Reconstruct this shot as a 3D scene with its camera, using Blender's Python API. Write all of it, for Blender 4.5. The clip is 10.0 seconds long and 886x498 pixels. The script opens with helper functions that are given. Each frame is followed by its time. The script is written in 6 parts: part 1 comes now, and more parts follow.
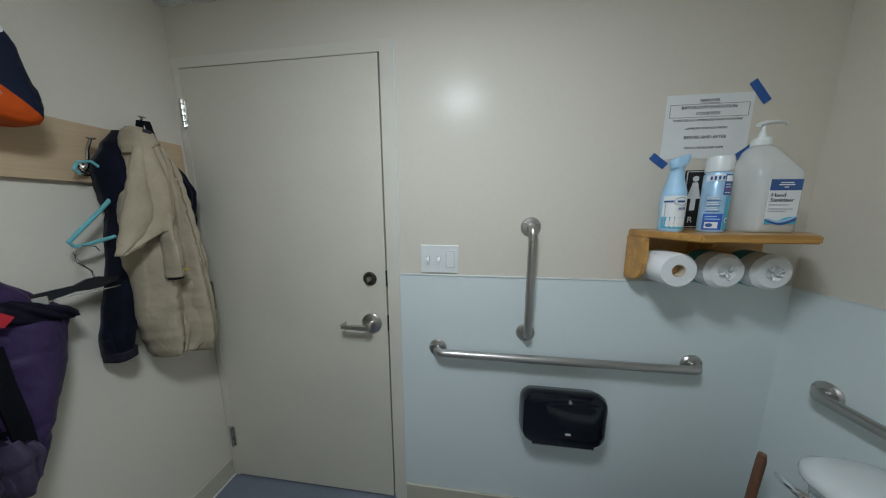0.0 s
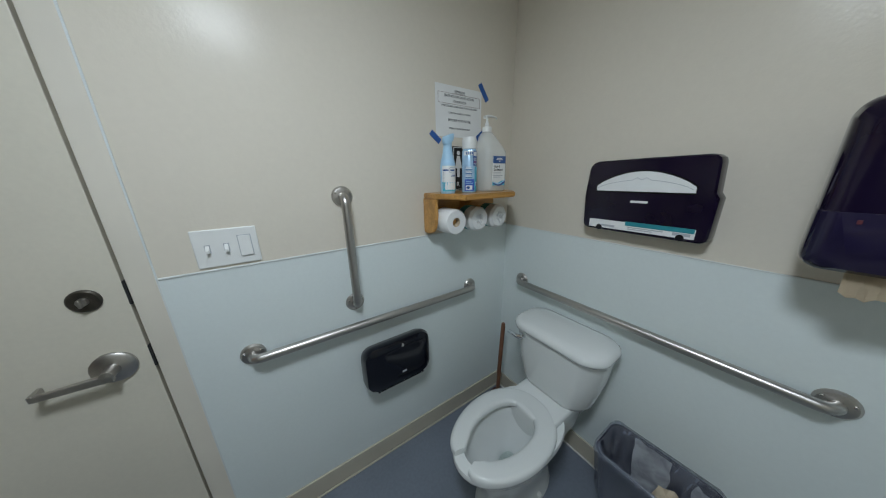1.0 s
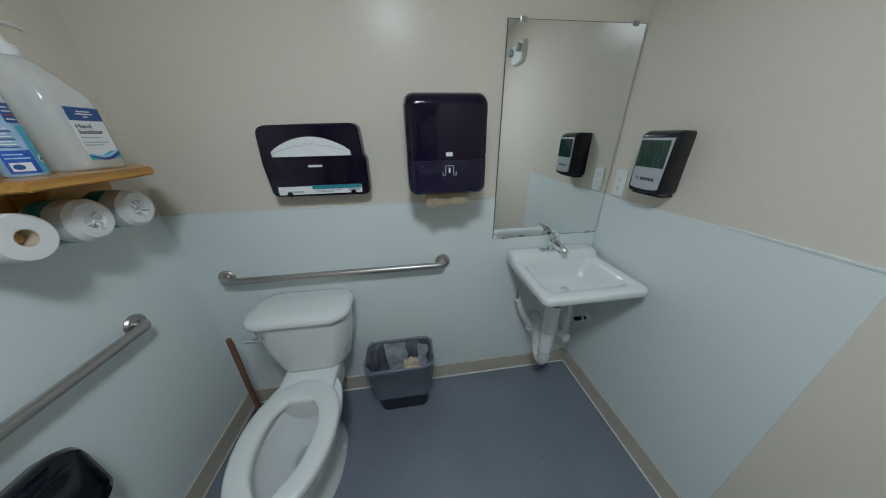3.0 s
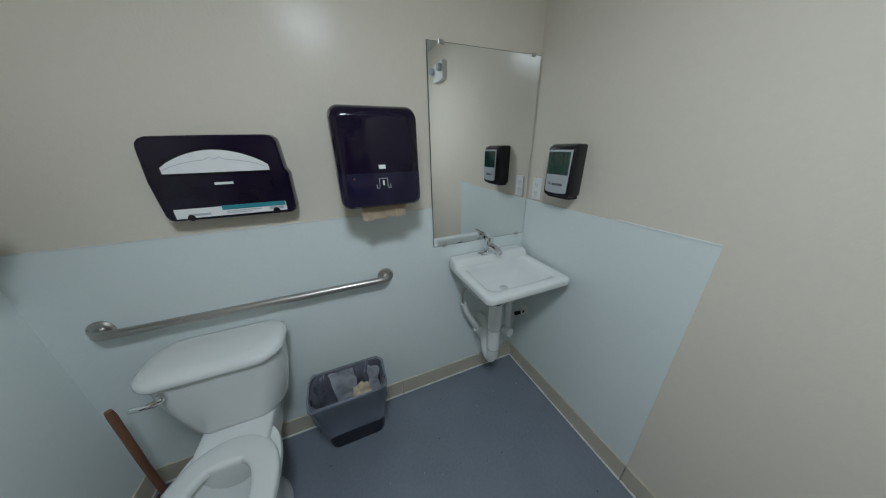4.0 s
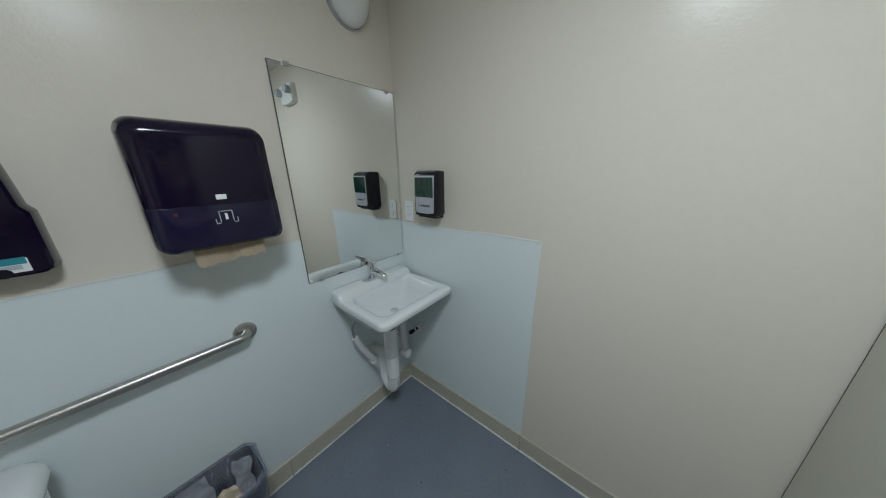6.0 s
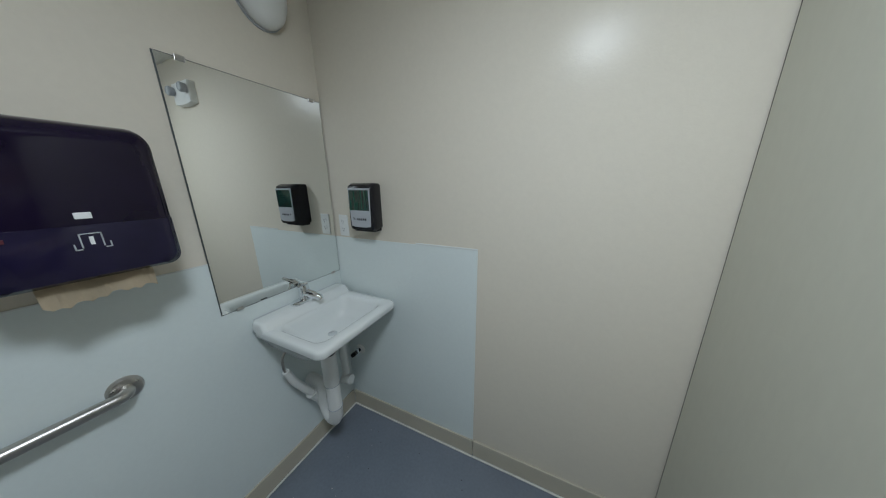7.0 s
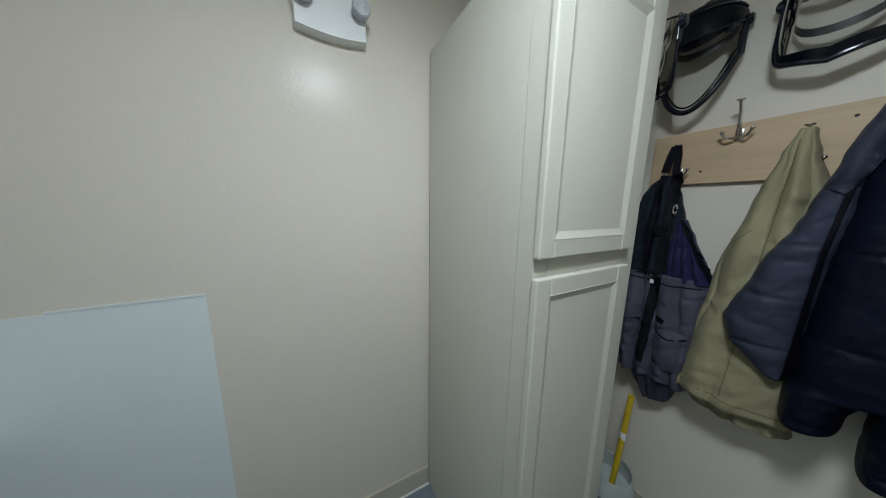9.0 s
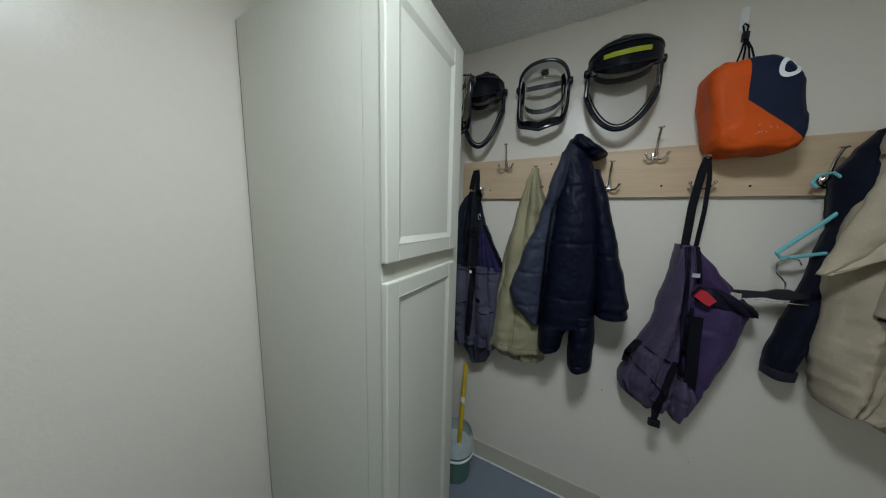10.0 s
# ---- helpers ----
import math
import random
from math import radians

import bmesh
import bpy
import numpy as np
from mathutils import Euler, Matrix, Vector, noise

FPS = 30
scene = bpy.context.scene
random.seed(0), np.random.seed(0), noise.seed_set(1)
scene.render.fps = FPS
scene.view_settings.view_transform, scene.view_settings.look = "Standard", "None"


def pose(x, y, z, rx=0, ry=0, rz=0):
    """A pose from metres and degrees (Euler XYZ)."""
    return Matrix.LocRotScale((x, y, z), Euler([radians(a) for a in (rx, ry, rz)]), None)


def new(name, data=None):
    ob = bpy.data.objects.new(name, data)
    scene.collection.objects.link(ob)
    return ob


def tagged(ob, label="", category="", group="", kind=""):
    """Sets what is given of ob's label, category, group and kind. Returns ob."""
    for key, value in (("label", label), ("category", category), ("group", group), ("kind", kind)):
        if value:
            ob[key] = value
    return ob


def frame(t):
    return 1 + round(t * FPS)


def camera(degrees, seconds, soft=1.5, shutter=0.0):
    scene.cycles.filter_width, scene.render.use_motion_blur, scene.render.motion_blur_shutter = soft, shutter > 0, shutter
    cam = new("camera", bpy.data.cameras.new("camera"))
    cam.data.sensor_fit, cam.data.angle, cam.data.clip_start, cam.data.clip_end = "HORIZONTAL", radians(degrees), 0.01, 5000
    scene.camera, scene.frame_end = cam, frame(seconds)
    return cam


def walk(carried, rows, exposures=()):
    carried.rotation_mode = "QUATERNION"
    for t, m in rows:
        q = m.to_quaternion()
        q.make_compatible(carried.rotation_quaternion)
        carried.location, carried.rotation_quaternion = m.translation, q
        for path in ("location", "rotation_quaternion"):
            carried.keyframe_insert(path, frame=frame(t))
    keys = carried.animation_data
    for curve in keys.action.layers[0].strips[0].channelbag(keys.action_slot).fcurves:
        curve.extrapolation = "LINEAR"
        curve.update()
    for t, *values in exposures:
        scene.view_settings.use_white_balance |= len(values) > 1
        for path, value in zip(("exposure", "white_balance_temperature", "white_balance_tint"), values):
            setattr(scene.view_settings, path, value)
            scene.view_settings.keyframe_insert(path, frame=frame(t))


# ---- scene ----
EXPOSURE = 0.0
cam = camera(121.49, 10.0, 1.1)
EYE = (0.0, 0.0, 1.46)
TURNS = [
    (0.0, 81.17, 0.13, 7.16),
    (0.5, 77.41, 0.36, -13.37),
    (1.0, 73.80, 0.96, -34.11),
    (1.5, 69.89, 1.06, -54.82),
    (2.0, 65.98, 1.39, -75.59),
    (2.3, 63.99, 1.17, -88.01),
    (2.5, 64.43, 1.02, -90.92),
    (3.0, 65.52, 1.05, -98.19),
    (3.5, 66.61, 1.07, -105.46),
    (4.0, 67.70, 1.10, -112.73),
    (4.5, 68.83, 1.06, -119.51),
    (5.0, 70.07, 1.10, -126.62),
    (5.5, 71.29, 0.99, -133.81),
    (6.0, 72.57, 0.86, -140.86),
    (6.5, 73.84, 0.73, -147.91),
    (7.0, 75.12, 0.60, -154.96),
    (7.5, 76.47, 0.42, -162.06),
    (7.8, 77.23, -0.18, -166.88),
    (8.0, 77.73, -0.58, -173.70),
    (8.5, 79.00, -0.54, -190.76),
    (9.0, 80.23, -0.72, -207.98),
    (9.5, 81.09, -0.98, -225.13),
    (10.0, 82.41, -1.41, -242.45),
]
walk(cam, [(t, pose(*EYE, rx, ry, rz)) for t, rx, ry, rz in TURNS], [(0.0, EXPOSURE)])
# ---- light ----
world = bpy.data.worlds.new("world")
scene.world = world
world.use_nodes = True
world.node_tree.nodes["Background"].inputs[0].default_value = (0.5, 0.5, 0.5, 1)
world.node_tree.nodes["Background"].inputs[1].default_value = 0.0
LAMP_STRENGTH = 62.5


# ---- materials ----
def mat(name, color, rough=0.5, metal=0.0, var=0.06, scale=9.0, fine=0.0, fine_scale=220.0, bump=0.0, bump_scale=160.0,
        spec=0.5, coat=0.0, stretch=(1, 1, 1), random=0.0, rough_var=0.0):
    m = bpy.data.materials.new(name)
    m.use_nodes = True
    n, l = m.node_tree.nodes, m.node_tree.links
    p = n["Principled BSDF"]
    p.inputs["Metallic"].default_value = metal
    p.inputs["Roughness"].default_value = rough
    p.inputs["Specular IOR Level"].default_value = spec
    p.inputs["Coat Weight"].default_value = coat
    tc = n.new("ShaderNodeTexCoord")
    mp = n.new("ShaderNodeMapping")
    mp.inputs["Scale"].default_value = stretch
    l.new(tc.outputs["Object"], mp.inputs["Vector"])

    def noise_tex(s, detail=4.0):
        t = n.new("ShaderNodeTexNoise")
        t.inputs["Scale"].default_value = s
        t.inputs["Detail"].default_value = detail
        l.new(mp.outputs["Vector"], t.inputs["Vector"])
        return t

    def factor(src, lo, hi):
        r = n.new("ShaderNodeMapRange")
        r.inputs[1].default_value, r.inputs[2].default_value = 0.3, 0.7
        r.inputs[3].default_value, r.inputs[4].default_value = lo, hi
        l.new(src, r.inputs[0])
        return r.outputs[0]

    def times(a, b):
        x = n.new("ShaderNodeMath")
        x.operation = "MULTIPLY"
        l.new(a, x.inputs[0])
        l.new(b, x.inputs[1])
        return x.outputs[0]

    big = noise_tex(scale)
    value = factor(big.outputs["Fac"], 1 - var, 1 + var)
    if fine:
        value = times(value, factor(noise_tex(fine_scale, 2.0).outputs["Fac"], 1 - fine, 1 + fine))
    if random:
        info = n.new("ShaderNodeObjectInfo")
        value = times(value, factor(info.outputs["Random"], 1 - random, 1 + random))
    mix = n.new("ShaderNodeVectorMath")
    mix.operation = "SCALE"
    mix.inputs[0].default_value = color
    l.new(value, mix.inputs["Scale"])
    l.new(mix.outputs[0], p.inputs["Base Color"])
    if rough_var:
        l.new(factor(noise_tex(scale * 2.3).outputs["Fac"], rough - rough_var, rough + rough_var), p.inputs["Roughness"])
    if bump:
        b = n.new("ShaderNodeBump")
        b.inputs["Strength"].default_value = bump
        b.inputs["Distance"].default_value = 0.002
        l.new(noise_tex(bump_scale, 3.0).outputs["Fac"], b.inputs["Height"])
        l.new(b.outputs["Normal"], p.inputs["Normal"])
    return m


def glass(name, color, rough=0.02, ior=1.35):
    """A thin clear plastic: mostly see-through, with a little gloss."""
    m = bpy.data.materials.new(name)
    m.use_nodes = True
    n, l = m.node_tree.nodes, m.node_tree.links
    n.remove(n["Principled BSDF"])
    clear = n.new("ShaderNodeBsdfTransparent")
    clear.inputs[0].default_value = (*color, 1)
    gloss = n.new("ShaderNodeBsdfGlossy")
    gloss.inputs["Roughness"].default_value = rough
    fres = n.new("ShaderNodeFresnel")
    fres.inputs[0].default_value = ior
    mixer = n.new("ShaderNodeMixShader")
    l.new(fres.outputs[0], mixer.inputs[0])
    l.new(clear.outputs[0], mixer.inputs[1])
    l.new(gloss.outputs[0], mixer.inputs[2])
    l.new(mixer.outputs[0], n["Material Output"].inputs[0])
    return m


def glow(name, color, strength):
    m = bpy.data.materials.new(name)
    m.use_nodes = True
    p = m.node_tree.nodes["Principled BSDF"]
    p.inputs["Base Color"].default_value = (0.8, 0.8, 0.78, 1)
    p.inputs["Emission Color"].default_value = (*color, 1)
    p.inputs["Emission Strength"].default_value = strength
    return m


M_WALL = mat("cream_wall_paint", (0.705, 0.652, 0.556), 0.23, spec=0.125, var=0.010, scale=1.6, fine=0.010, fine_scale=60, bump=0.20, bump_scale=120)
M_PANEL = mat("pale_blue_wall_panel", (0.72, 0.782, 0.772), 0.38, var=0.012, scale=1.8, fine=0.01, fine_scale=80, bump=0.05, bump_scale=220)
M_DOOR = mat("door_paint", (0.675, 0.634, 0.532), 0.36, var=0.03, scale=3.0, fine=0.015, fine_scale=90, bump=0.1, bump_scale=110)
M_FRAME = mat("frame_paint", (0.71, 0.665, 0.575), 0.35, var=0.04, scale=5.0, bump=0.06)
M_CEIL = mat("popcorn_ceiling", (0.88, 0.875, 0.84), 0.9, var=0.05, scale=4.0, fine=0.12, fine_scale=130, bump=0.6, bump_scale=110)
M_FLOOR = mat("grey_blue_vinyl_floor", (0.175, 0.200, 0.245), 0.36, var=0.10, scale=2.6, fine=0.05, fine_scale=70, bump=0.06, bump_scale=90, rough_var=0.08)
M_BASE = mat("beige_baseboard", (0.52, 0.48, 0.39), 0.45, var=0.05, scale=6.0, bump=0.05)
M_CAULK = mat("white_caulk", (0.72, 0.72, 0.68), 0.6, var=0.12, scale=18.0, bump=0.2, bump_scale=60)
M_TRIM = mat("white_trim_strip", (0.68, 0.715, 0.705), 0.4, var=0.04)
M_DARK = mat("dark_gap", (0.02, 0.02, 0.02), 0.8)
M_CAB = mat("cabinet_paint", (0.603, 0.594, 0.505), 0.42, spec=0.35, var=0.03, scale=3.0, fine=0.012, fine_scale=60, bump=0.03, bump_scale=70, stretch=(1, 1, 0.35))
M_PORC = mat("white_porcelain", (0.73, 0.755, 0.745), 0.10, var=0.012, scale=5.0, coat=0.3)
M_SEAT = mat("white_seat_plastic", (0.68, 0.705, 0.695), 0.22, var=0.012)
M_STEEL = mat("brushed_steel", (0.50, 0.48, 0.455), 0.37, 1.0, var=0.05, scale=5.0, fine=0.03, fine_scale=200)
M_CHROME = mat("chrome", (0.80, 0.82, 0.84), 0.045, 1.0, var=0.03)
M_NICKEL = mat("nickel", (0.62, 0.60, 0.56), 0.22, 1.0, var=0.10, scale=40)
M_BLACK = mat("black_plastic", (0.008, 0.008, 0.012), 0.20, var=0.15, scale=12, spec=0.4)
M_SMOKE = mat("smoked_purple_plastic", (0.0085, 0.0050, 0.0175), 0.10, var=0.2, scale=6, spec=0.36)
M_GREYPL = mat("grey_plastic", (0.44, 0.46, 0.49), 0.35, var=0.03)
M_WHITEPL = mat("white_plastic", (0.78, 0.79, 0.77), 0.35, var=0.02)
M_PAPER = mat("white_paper", (0.80, 0.81, 0.80), 0.85, var=0.02, scale=20)
M_KRAFT = mat("brown_paper_towel", (0.60, 0.50, 0.36), 0.9, var=0.06, scale=30, bump=0.2)
M_INK = mat("black_ink", (0.03, 0.03, 0.035), 0.7)
M_OAK = mat("honey_oak", (0.50, 0.262, 0.072), 0.34, var=0.22, scale=10.0, fine=0.12, fine_scale=60, stretch=(0.25, 3, 3), coat=0.25, bump=0.05)
M_PINE = mat("pale_plywood", (0.55, 0.40, 0.25), 0.5, var=0.10, scale=7.0, fine=0.05, fine_scale=50, stretch=(2, 0.2, 3), bump=0.04)
M_STICK = mat("brown_stick_wood", (0.20, 0.09, 0.05), 0.5, var=0.18, scale=20, stretch=(4, 4, 0.4))
M_BLUETAPE = mat("blue_tape", (0.03, 0.11, 0.36), 0.7, var=0.12, scale=40)


# ---- mesh helpers ----
def part(name, bm, material, parent=None, label="", smooth=False, angle=35):
    """Links a bmesh, built in world metres, as one mesh under a thing."""
    bmesh.ops.recalc_face_normals(bm, faces=bm.faces)
    me = bpy.data.meshes.new(name)
    bm.to_mesh(me)
    bm.free()
    me.materials.append(material)
    if smooth:
        for p in me.polygons:
            p.use_smooth = True
        if angle < 180:
            me.set_sharp_from_angle(angle=radians(angle))
    ob = new(name, me)
    if parent is not None:
        ob.parent = parent
        ob.matrix_parent_inverse = chain(parent).inverted()
    return tagged(ob, label)


def chain(ob):
    m = Matrix()
    while ob is not None:
        m = ob.matrix_parent_inverse @ ob.matrix_basis @ m if ob.parent is None else ob.parent.matrix_basis @ ob.matrix_parent_inverse @ ob.matrix_basis @ m
        ob = ob.parent.parent if ob.parent is not None else None
    return m


def thing(name, at, label, category, group="", kind=""):
    ob = new(name)
    ob.empty_display_size = 0.05
    ob.location = at
    return tagged(ob, label, category, group, kind)


def box(x0, x1, y0, y1, z0, z1, bevel=0.0, seg=2, bm=None):
    own = bmesh.new()
    bmesh.ops.create_cube(own, size=1.0)
    for v in own.verts:
        v.co = Vector(((x0 + x1) / 2 + v.co.x * (x1 - x0), (y0 + y1) / 2 + v.co.y * (y1 - y0), (z0 + z1) / 2 + v.co.z * (z1 - z0)))
    if bevel:
        bmesh.ops.bevel(own, geom=list(own.edges), offset=bevel, segments=seg, affect="EDGES", profile=0.5)
    return merge(bm, own)


def merge(bm, own):
    if bm is None:
        return own
    me = bpy.data.meshes.new("tmp")
    own.to_mesh(me)
    own.free()
    bm.from_mesh(me)
    bpy.data.meshes.remove(me)
    return bm


def rings(rows, bm=None, cap=True, closed=True):
    """Skins a row of rings that have the same number of points."""
    bm = bm or bmesh.new()
    vs = [[bm.verts.new(p) for p in r] for r in rows]
    n = len(vs[0])
    for a, b in zip(vs, vs[1:]):
        for i in range(n if closed else n - 1):
            j = (i + 1) % n
            bm.faces.new((a[i], a[j], b[j], b[i]))
    if cap and closed:
        bm.faces.new(vs[0][::-1])
        bm.faces.new(vs[-1])
    return bm


def tube(points, r, seg=12, bm=None, cap=True, flat=1.0):
    """A round bar along points; r may be one radius or one for each point."""
    pts = [Vector(p) for p in points]
    rr = r if isinstance(r, (list, tuple)) else [r] * len(pts)
    rows = []
    d0 = (pts[1] - pts[0]).normalized()
    up = Vector((0, 0, 1)) if abs(d0.z) < 0.9 else Vector((1, 0, 0))
    side = d0.cross(up).normalized()
    for i, p in enumerate(pts):
        d = (pts[min(i + 1, len(pts) - 1)] - pts[max(i - 1, 0)]).normalized()
        side = (side - d * side.dot(d)).normalized()
        nrm = side.cross(d)
        rows.append([p + (side * math.cos(a) + nrm * math.sin(a) * flat) * rr[i] for a in (2 * math.pi * k / seg for k in range(seg))])
    return rings(rows, bm, cap)


def lathe(profile, at=(0, 0, 0), seg=24, axis="z", bm=None, cap=True, sx=1.0, sy=1.0):
    """Turns (radius, height) pairs round an axis."""
    rows = []
    for r, h in profile:
        row = []
        for k in range(seg):
            a = 2 * math.pi * k / seg
            u, v = r * math.cos(a) * sx, r * math.sin(a) * sy
            q = {"z": (u, v, h), "x": (h, u, v), "y": (u, h, v)}[axis]
            row.append(Vector(at) + Vector(q))
        rows.append(row)
    return rings(rows, bm, cap)


def rounded(w, h, r, n=5):
    """A rounded rectangle about the origin, as (u, v) pairs; r: one radius, or four from +u+v anticlockwise."""
    rr = r if isinstance(r, (list, tuple)) else [r] * 4
    out = []
    for (su, sv, a0), q in zip(((1, 1, 0), (-1, 1, 90), (-1, -1, 180), (1, -1, 270)), rr):
        cu, cv = su * (w / 2 - q), sv * (h / 2 - q)
        for k in range(n + 1):
            a = radians(a0 + 90 * k / n)
            out.append((cu + q * math.cos(a), cv + q * math.sin(a)))
    return out


def arc(c, r, a0, a1, n, plane):
    """Points of an arc about c from a0 to a1 degrees in the plane of two unit vectors."""
    u, v = Vector(plane[0]), Vector(plane[1])
    return [Vector(c) + u * r * math.cos(radians(a0 + (a1 - a0) * k / n)) + v * r * math.sin(radians(a0 + (a1 - a0) * k / n)) for k in range(n + 1)]


def words(name, text, at, size, rot, material, parent, width=None, align="CENTER", extrude=0.0004):
    cu = bpy.data.curves.new(name, "FONT")
    cu.body, cu.size, cu.align_x, cu.align_y, cu.extrude = text, size, align, "CENTER", extrude
    cu.resolution_u = 2
    tmp = bpy.data.objects.new("tmp", cu)
    scene.collection.objects.link(tmp)
    dg = bpy.context.evaluated_depsgraph_get()
    me = bpy.data.meshes.new_from_object(tmp.evaluated_get(dg))
    bpy.data.objects.remove(tmp)
    wide = max(v.co.x for v in me.vertices) - min(v.co.x for v in me.vertices)
    k = width / wide if width else 1.0
    m = pose(*at, *rot) @ Matrix.Diagonal((k, 1, 1, 1))
    me.transform(m)
    me.materials.clear()
    me.materials.append(material)
    ob = new(name, me)
    ob.parent = parent
    ob.matrix_parent_inverse = chain(parent).inverted()
    return ob


# ---- structure ----
NY, EX, SY, WX, CZ = 1.03, 1.16, -1.01, -1.32, 2.31
TH = 0.12
DX0, DX1, DZ = -1.275, -0.385, 2.065          # the door's slab


def structure(name, bm, material, label, smooth=False):
    return tagged(part(name, bm, material, None, "", smooth), label, "", "", "structure")


structure("floor", box(WX - TH, EX + TH, SY - TH, NY + TH, -0.1, 0.0), M_FLOOR, "grey-blue sheet vinyl floor with scuffs and specks")
structure("wall_east", box(EX, EX + TH, SY - TH, NY + TH, 0, CZ), M_WALL, "cream semi-gloss painted wall behind the toilet and sink")
structure("wall_south", box(WX, EX, SY - TH, SY, 0, CZ), M_WALL, "cream semi-gloss painted wall beside the sink")
structure("wall_west", box(WX - TH, WX, SY - TH, NY + TH, 0, CZ), M_WALL, "cream painted wall with the coat hook board")
bm = box(WX, DX0 - 0.004, NY, NY + TH, 0, CZ)
box(DX0 - 0.004, DX1 + 0.006, NY, NY + TH, DZ + 0.005, CZ, bm=bm)
box(DX1 + 0.006, EX, NY, NY + TH, 0, CZ, bm=bm)
structure("wall_north", bm, M_WALL, "cream semi-gloss painted wall round the door")

# ceiling with sprayed popcorn texture
rng = random.Random(4)
bm = bmesh.new()
cols, lines = 150, 130
grid = [[bm.verts.new((WX - TH + (EX - WX + 2 * TH) * i / cols, SY - TH + (NY - SY + 2 * TH) * j / lines,
                       CZ - max(0.0, rng.gauss(0.001, 0.004)))) for i in range(cols + 1)] for j in range(lines + 1)]
for j in range(lines):
    for i in range(cols):
        bm.faces.new((grid[j][i], grid[j][i + 1], grid[j + 1][i + 1], grid[j + 1][i]))
top = box(WX - TH, EX + TH, SY - TH, NY + TH, CZ + 0.004, CZ + 0.1)
merge(bm, top)
structure("ceiling", bm, M_CEIL, "off-white sprayed popcorn texture ceiling", True)


def sheet_panel(name, bm, label):
    return structure(name, bm, M_PANEL, label)


PZ = 1.176
sheet_panel("wall_panel_east", box(EX - 0.003, EX, SY + 0.003, NY - 0.003, 0.0, PZ), "pale blue-white plastic wainscot sheet on the wall")
sheet_panel("wall_panel_north", box(-0.318, EX - 0.003, NY - 0.003, NY, 0.0, PZ + 0.006), "pale blue-white plastic wainscot sheet beside the door")
sheet_panel("wall_panel_south", box(0.307, EX - 0.003, SY, SY + 0.003, 0.0, PZ - 0.004), "pale blue-white plastic wainscot sheet beside the sink")
structure("trim_north", box(-0.318, EX - 0.006, NY - 0.006, NY - 0.0005, PZ + 0.006, PZ + 0.013, 0.002), M_TRIM, "thin white strip on top of the wainscot")
structure("trim_south", box(0.307, 0.62, SY + 0.0005, SY + 0.005, PZ - 0.004, PZ + 0.004, 0.001), M_TRIM, "short white strip on top of the wainscot")
structure("trim_east", box(EX - 0.005, EX - 0.0005, SY + 0.006, NY - 0.006, PZ, PZ + 0.004), M_TRIM, "thin pale strip on top of the wainscot")

BH = 0.105


def baseboard(x0, x1, y0, y1, side, label):
    t = thing("baseboard", ((x0 + x1) / 2, (y0 + y1) / 2, 0), label, "baseboard", "", "structure")
    part("board", box(x0, x1, y0, y1, 0.004, BH, 0.003), M_BASE, t)
    d = 0.010
    cx0, cx1, cy0, cy1 = {"e": (x0 - d, x0, y0, y1), "w": (x1, x1 + d, y0, y1), "n": (x0, x1, y0 - d, y0), "s": (x0, x1, y1, y1 + d)}[side]
    part("caulk", box(cx0, cx1, cy0, cy1, 0.0, 0.006, 0.002), M_BASE if side == "n" else M_CAULK, t, "beige caulk line" if side == "n" else "uneven white caulk line")


baseboard(EX - 0.013, EX - 0.003, -0.172, NY - 0.013, "e", "beige painted baseboard with white caulk along the floor")
baseboard(EX - 0.013, EX - 0.003, SY + 0.013, -0.175, "e", "beige painted baseboard with white caulk along the floor")
baseboard(0.306, EX - 0.013, SY + 0.003, SY + 0.013, "s", "beige painted baseboard with white caulk along the floor")
baseboard(-0.463, 0.303, SY, SY + 0.012, "s", "beige painted baseboard with white caulk along the floor")
baseboard(-0.316, EX - 0.013, NY - 0.013, NY - 0.003, "n", "beige painted baseboard with white caulk along the floor")
baseboard(WX, WX + 0.010, SY, NY - 0.002, "w", "cream painted baseboard with white caulk along the floor")

# door and frame
frame_thing = thing("door_frame", (DX1, NY, 0), "cream painted flush door frame round the closed door", "door frame", "", "structure")
part("jamb", box(DX1 + 0.007, -0.322, NY - 0.004, NY + 0.02, 0, 2.112, 0.002), M_FRAME, frame_thing)
part("head", box(WX + 0.003, DX1 + 0.007, NY - 0.0012, NY + 0.02, DZ + 0.006, 2.112), M_FRAME, frame_thing)
part("jamb", box(WX + 0.012, DX0 - 0.005, NY - 0.003, NY + 0.02, 0, DZ + 0.006, 0.002), M_FRAME, frame_thing)
# unseen dark sheet added behind the slab so no light passes its gaps
part("stop", box(DX0 - 0.03, DX1 + 0.03, NY + 0.05, NY + TH, 0, DZ + 0.03), M_DARK, frame_thing, "dark sheet added behind the door to seal out light")
part("casing_edge", box(-0.322, -0.318, NY - 0.004, NY + 0.01, 0, 2.112), M_TRIM, frame_thing, "pale painted edge strip")

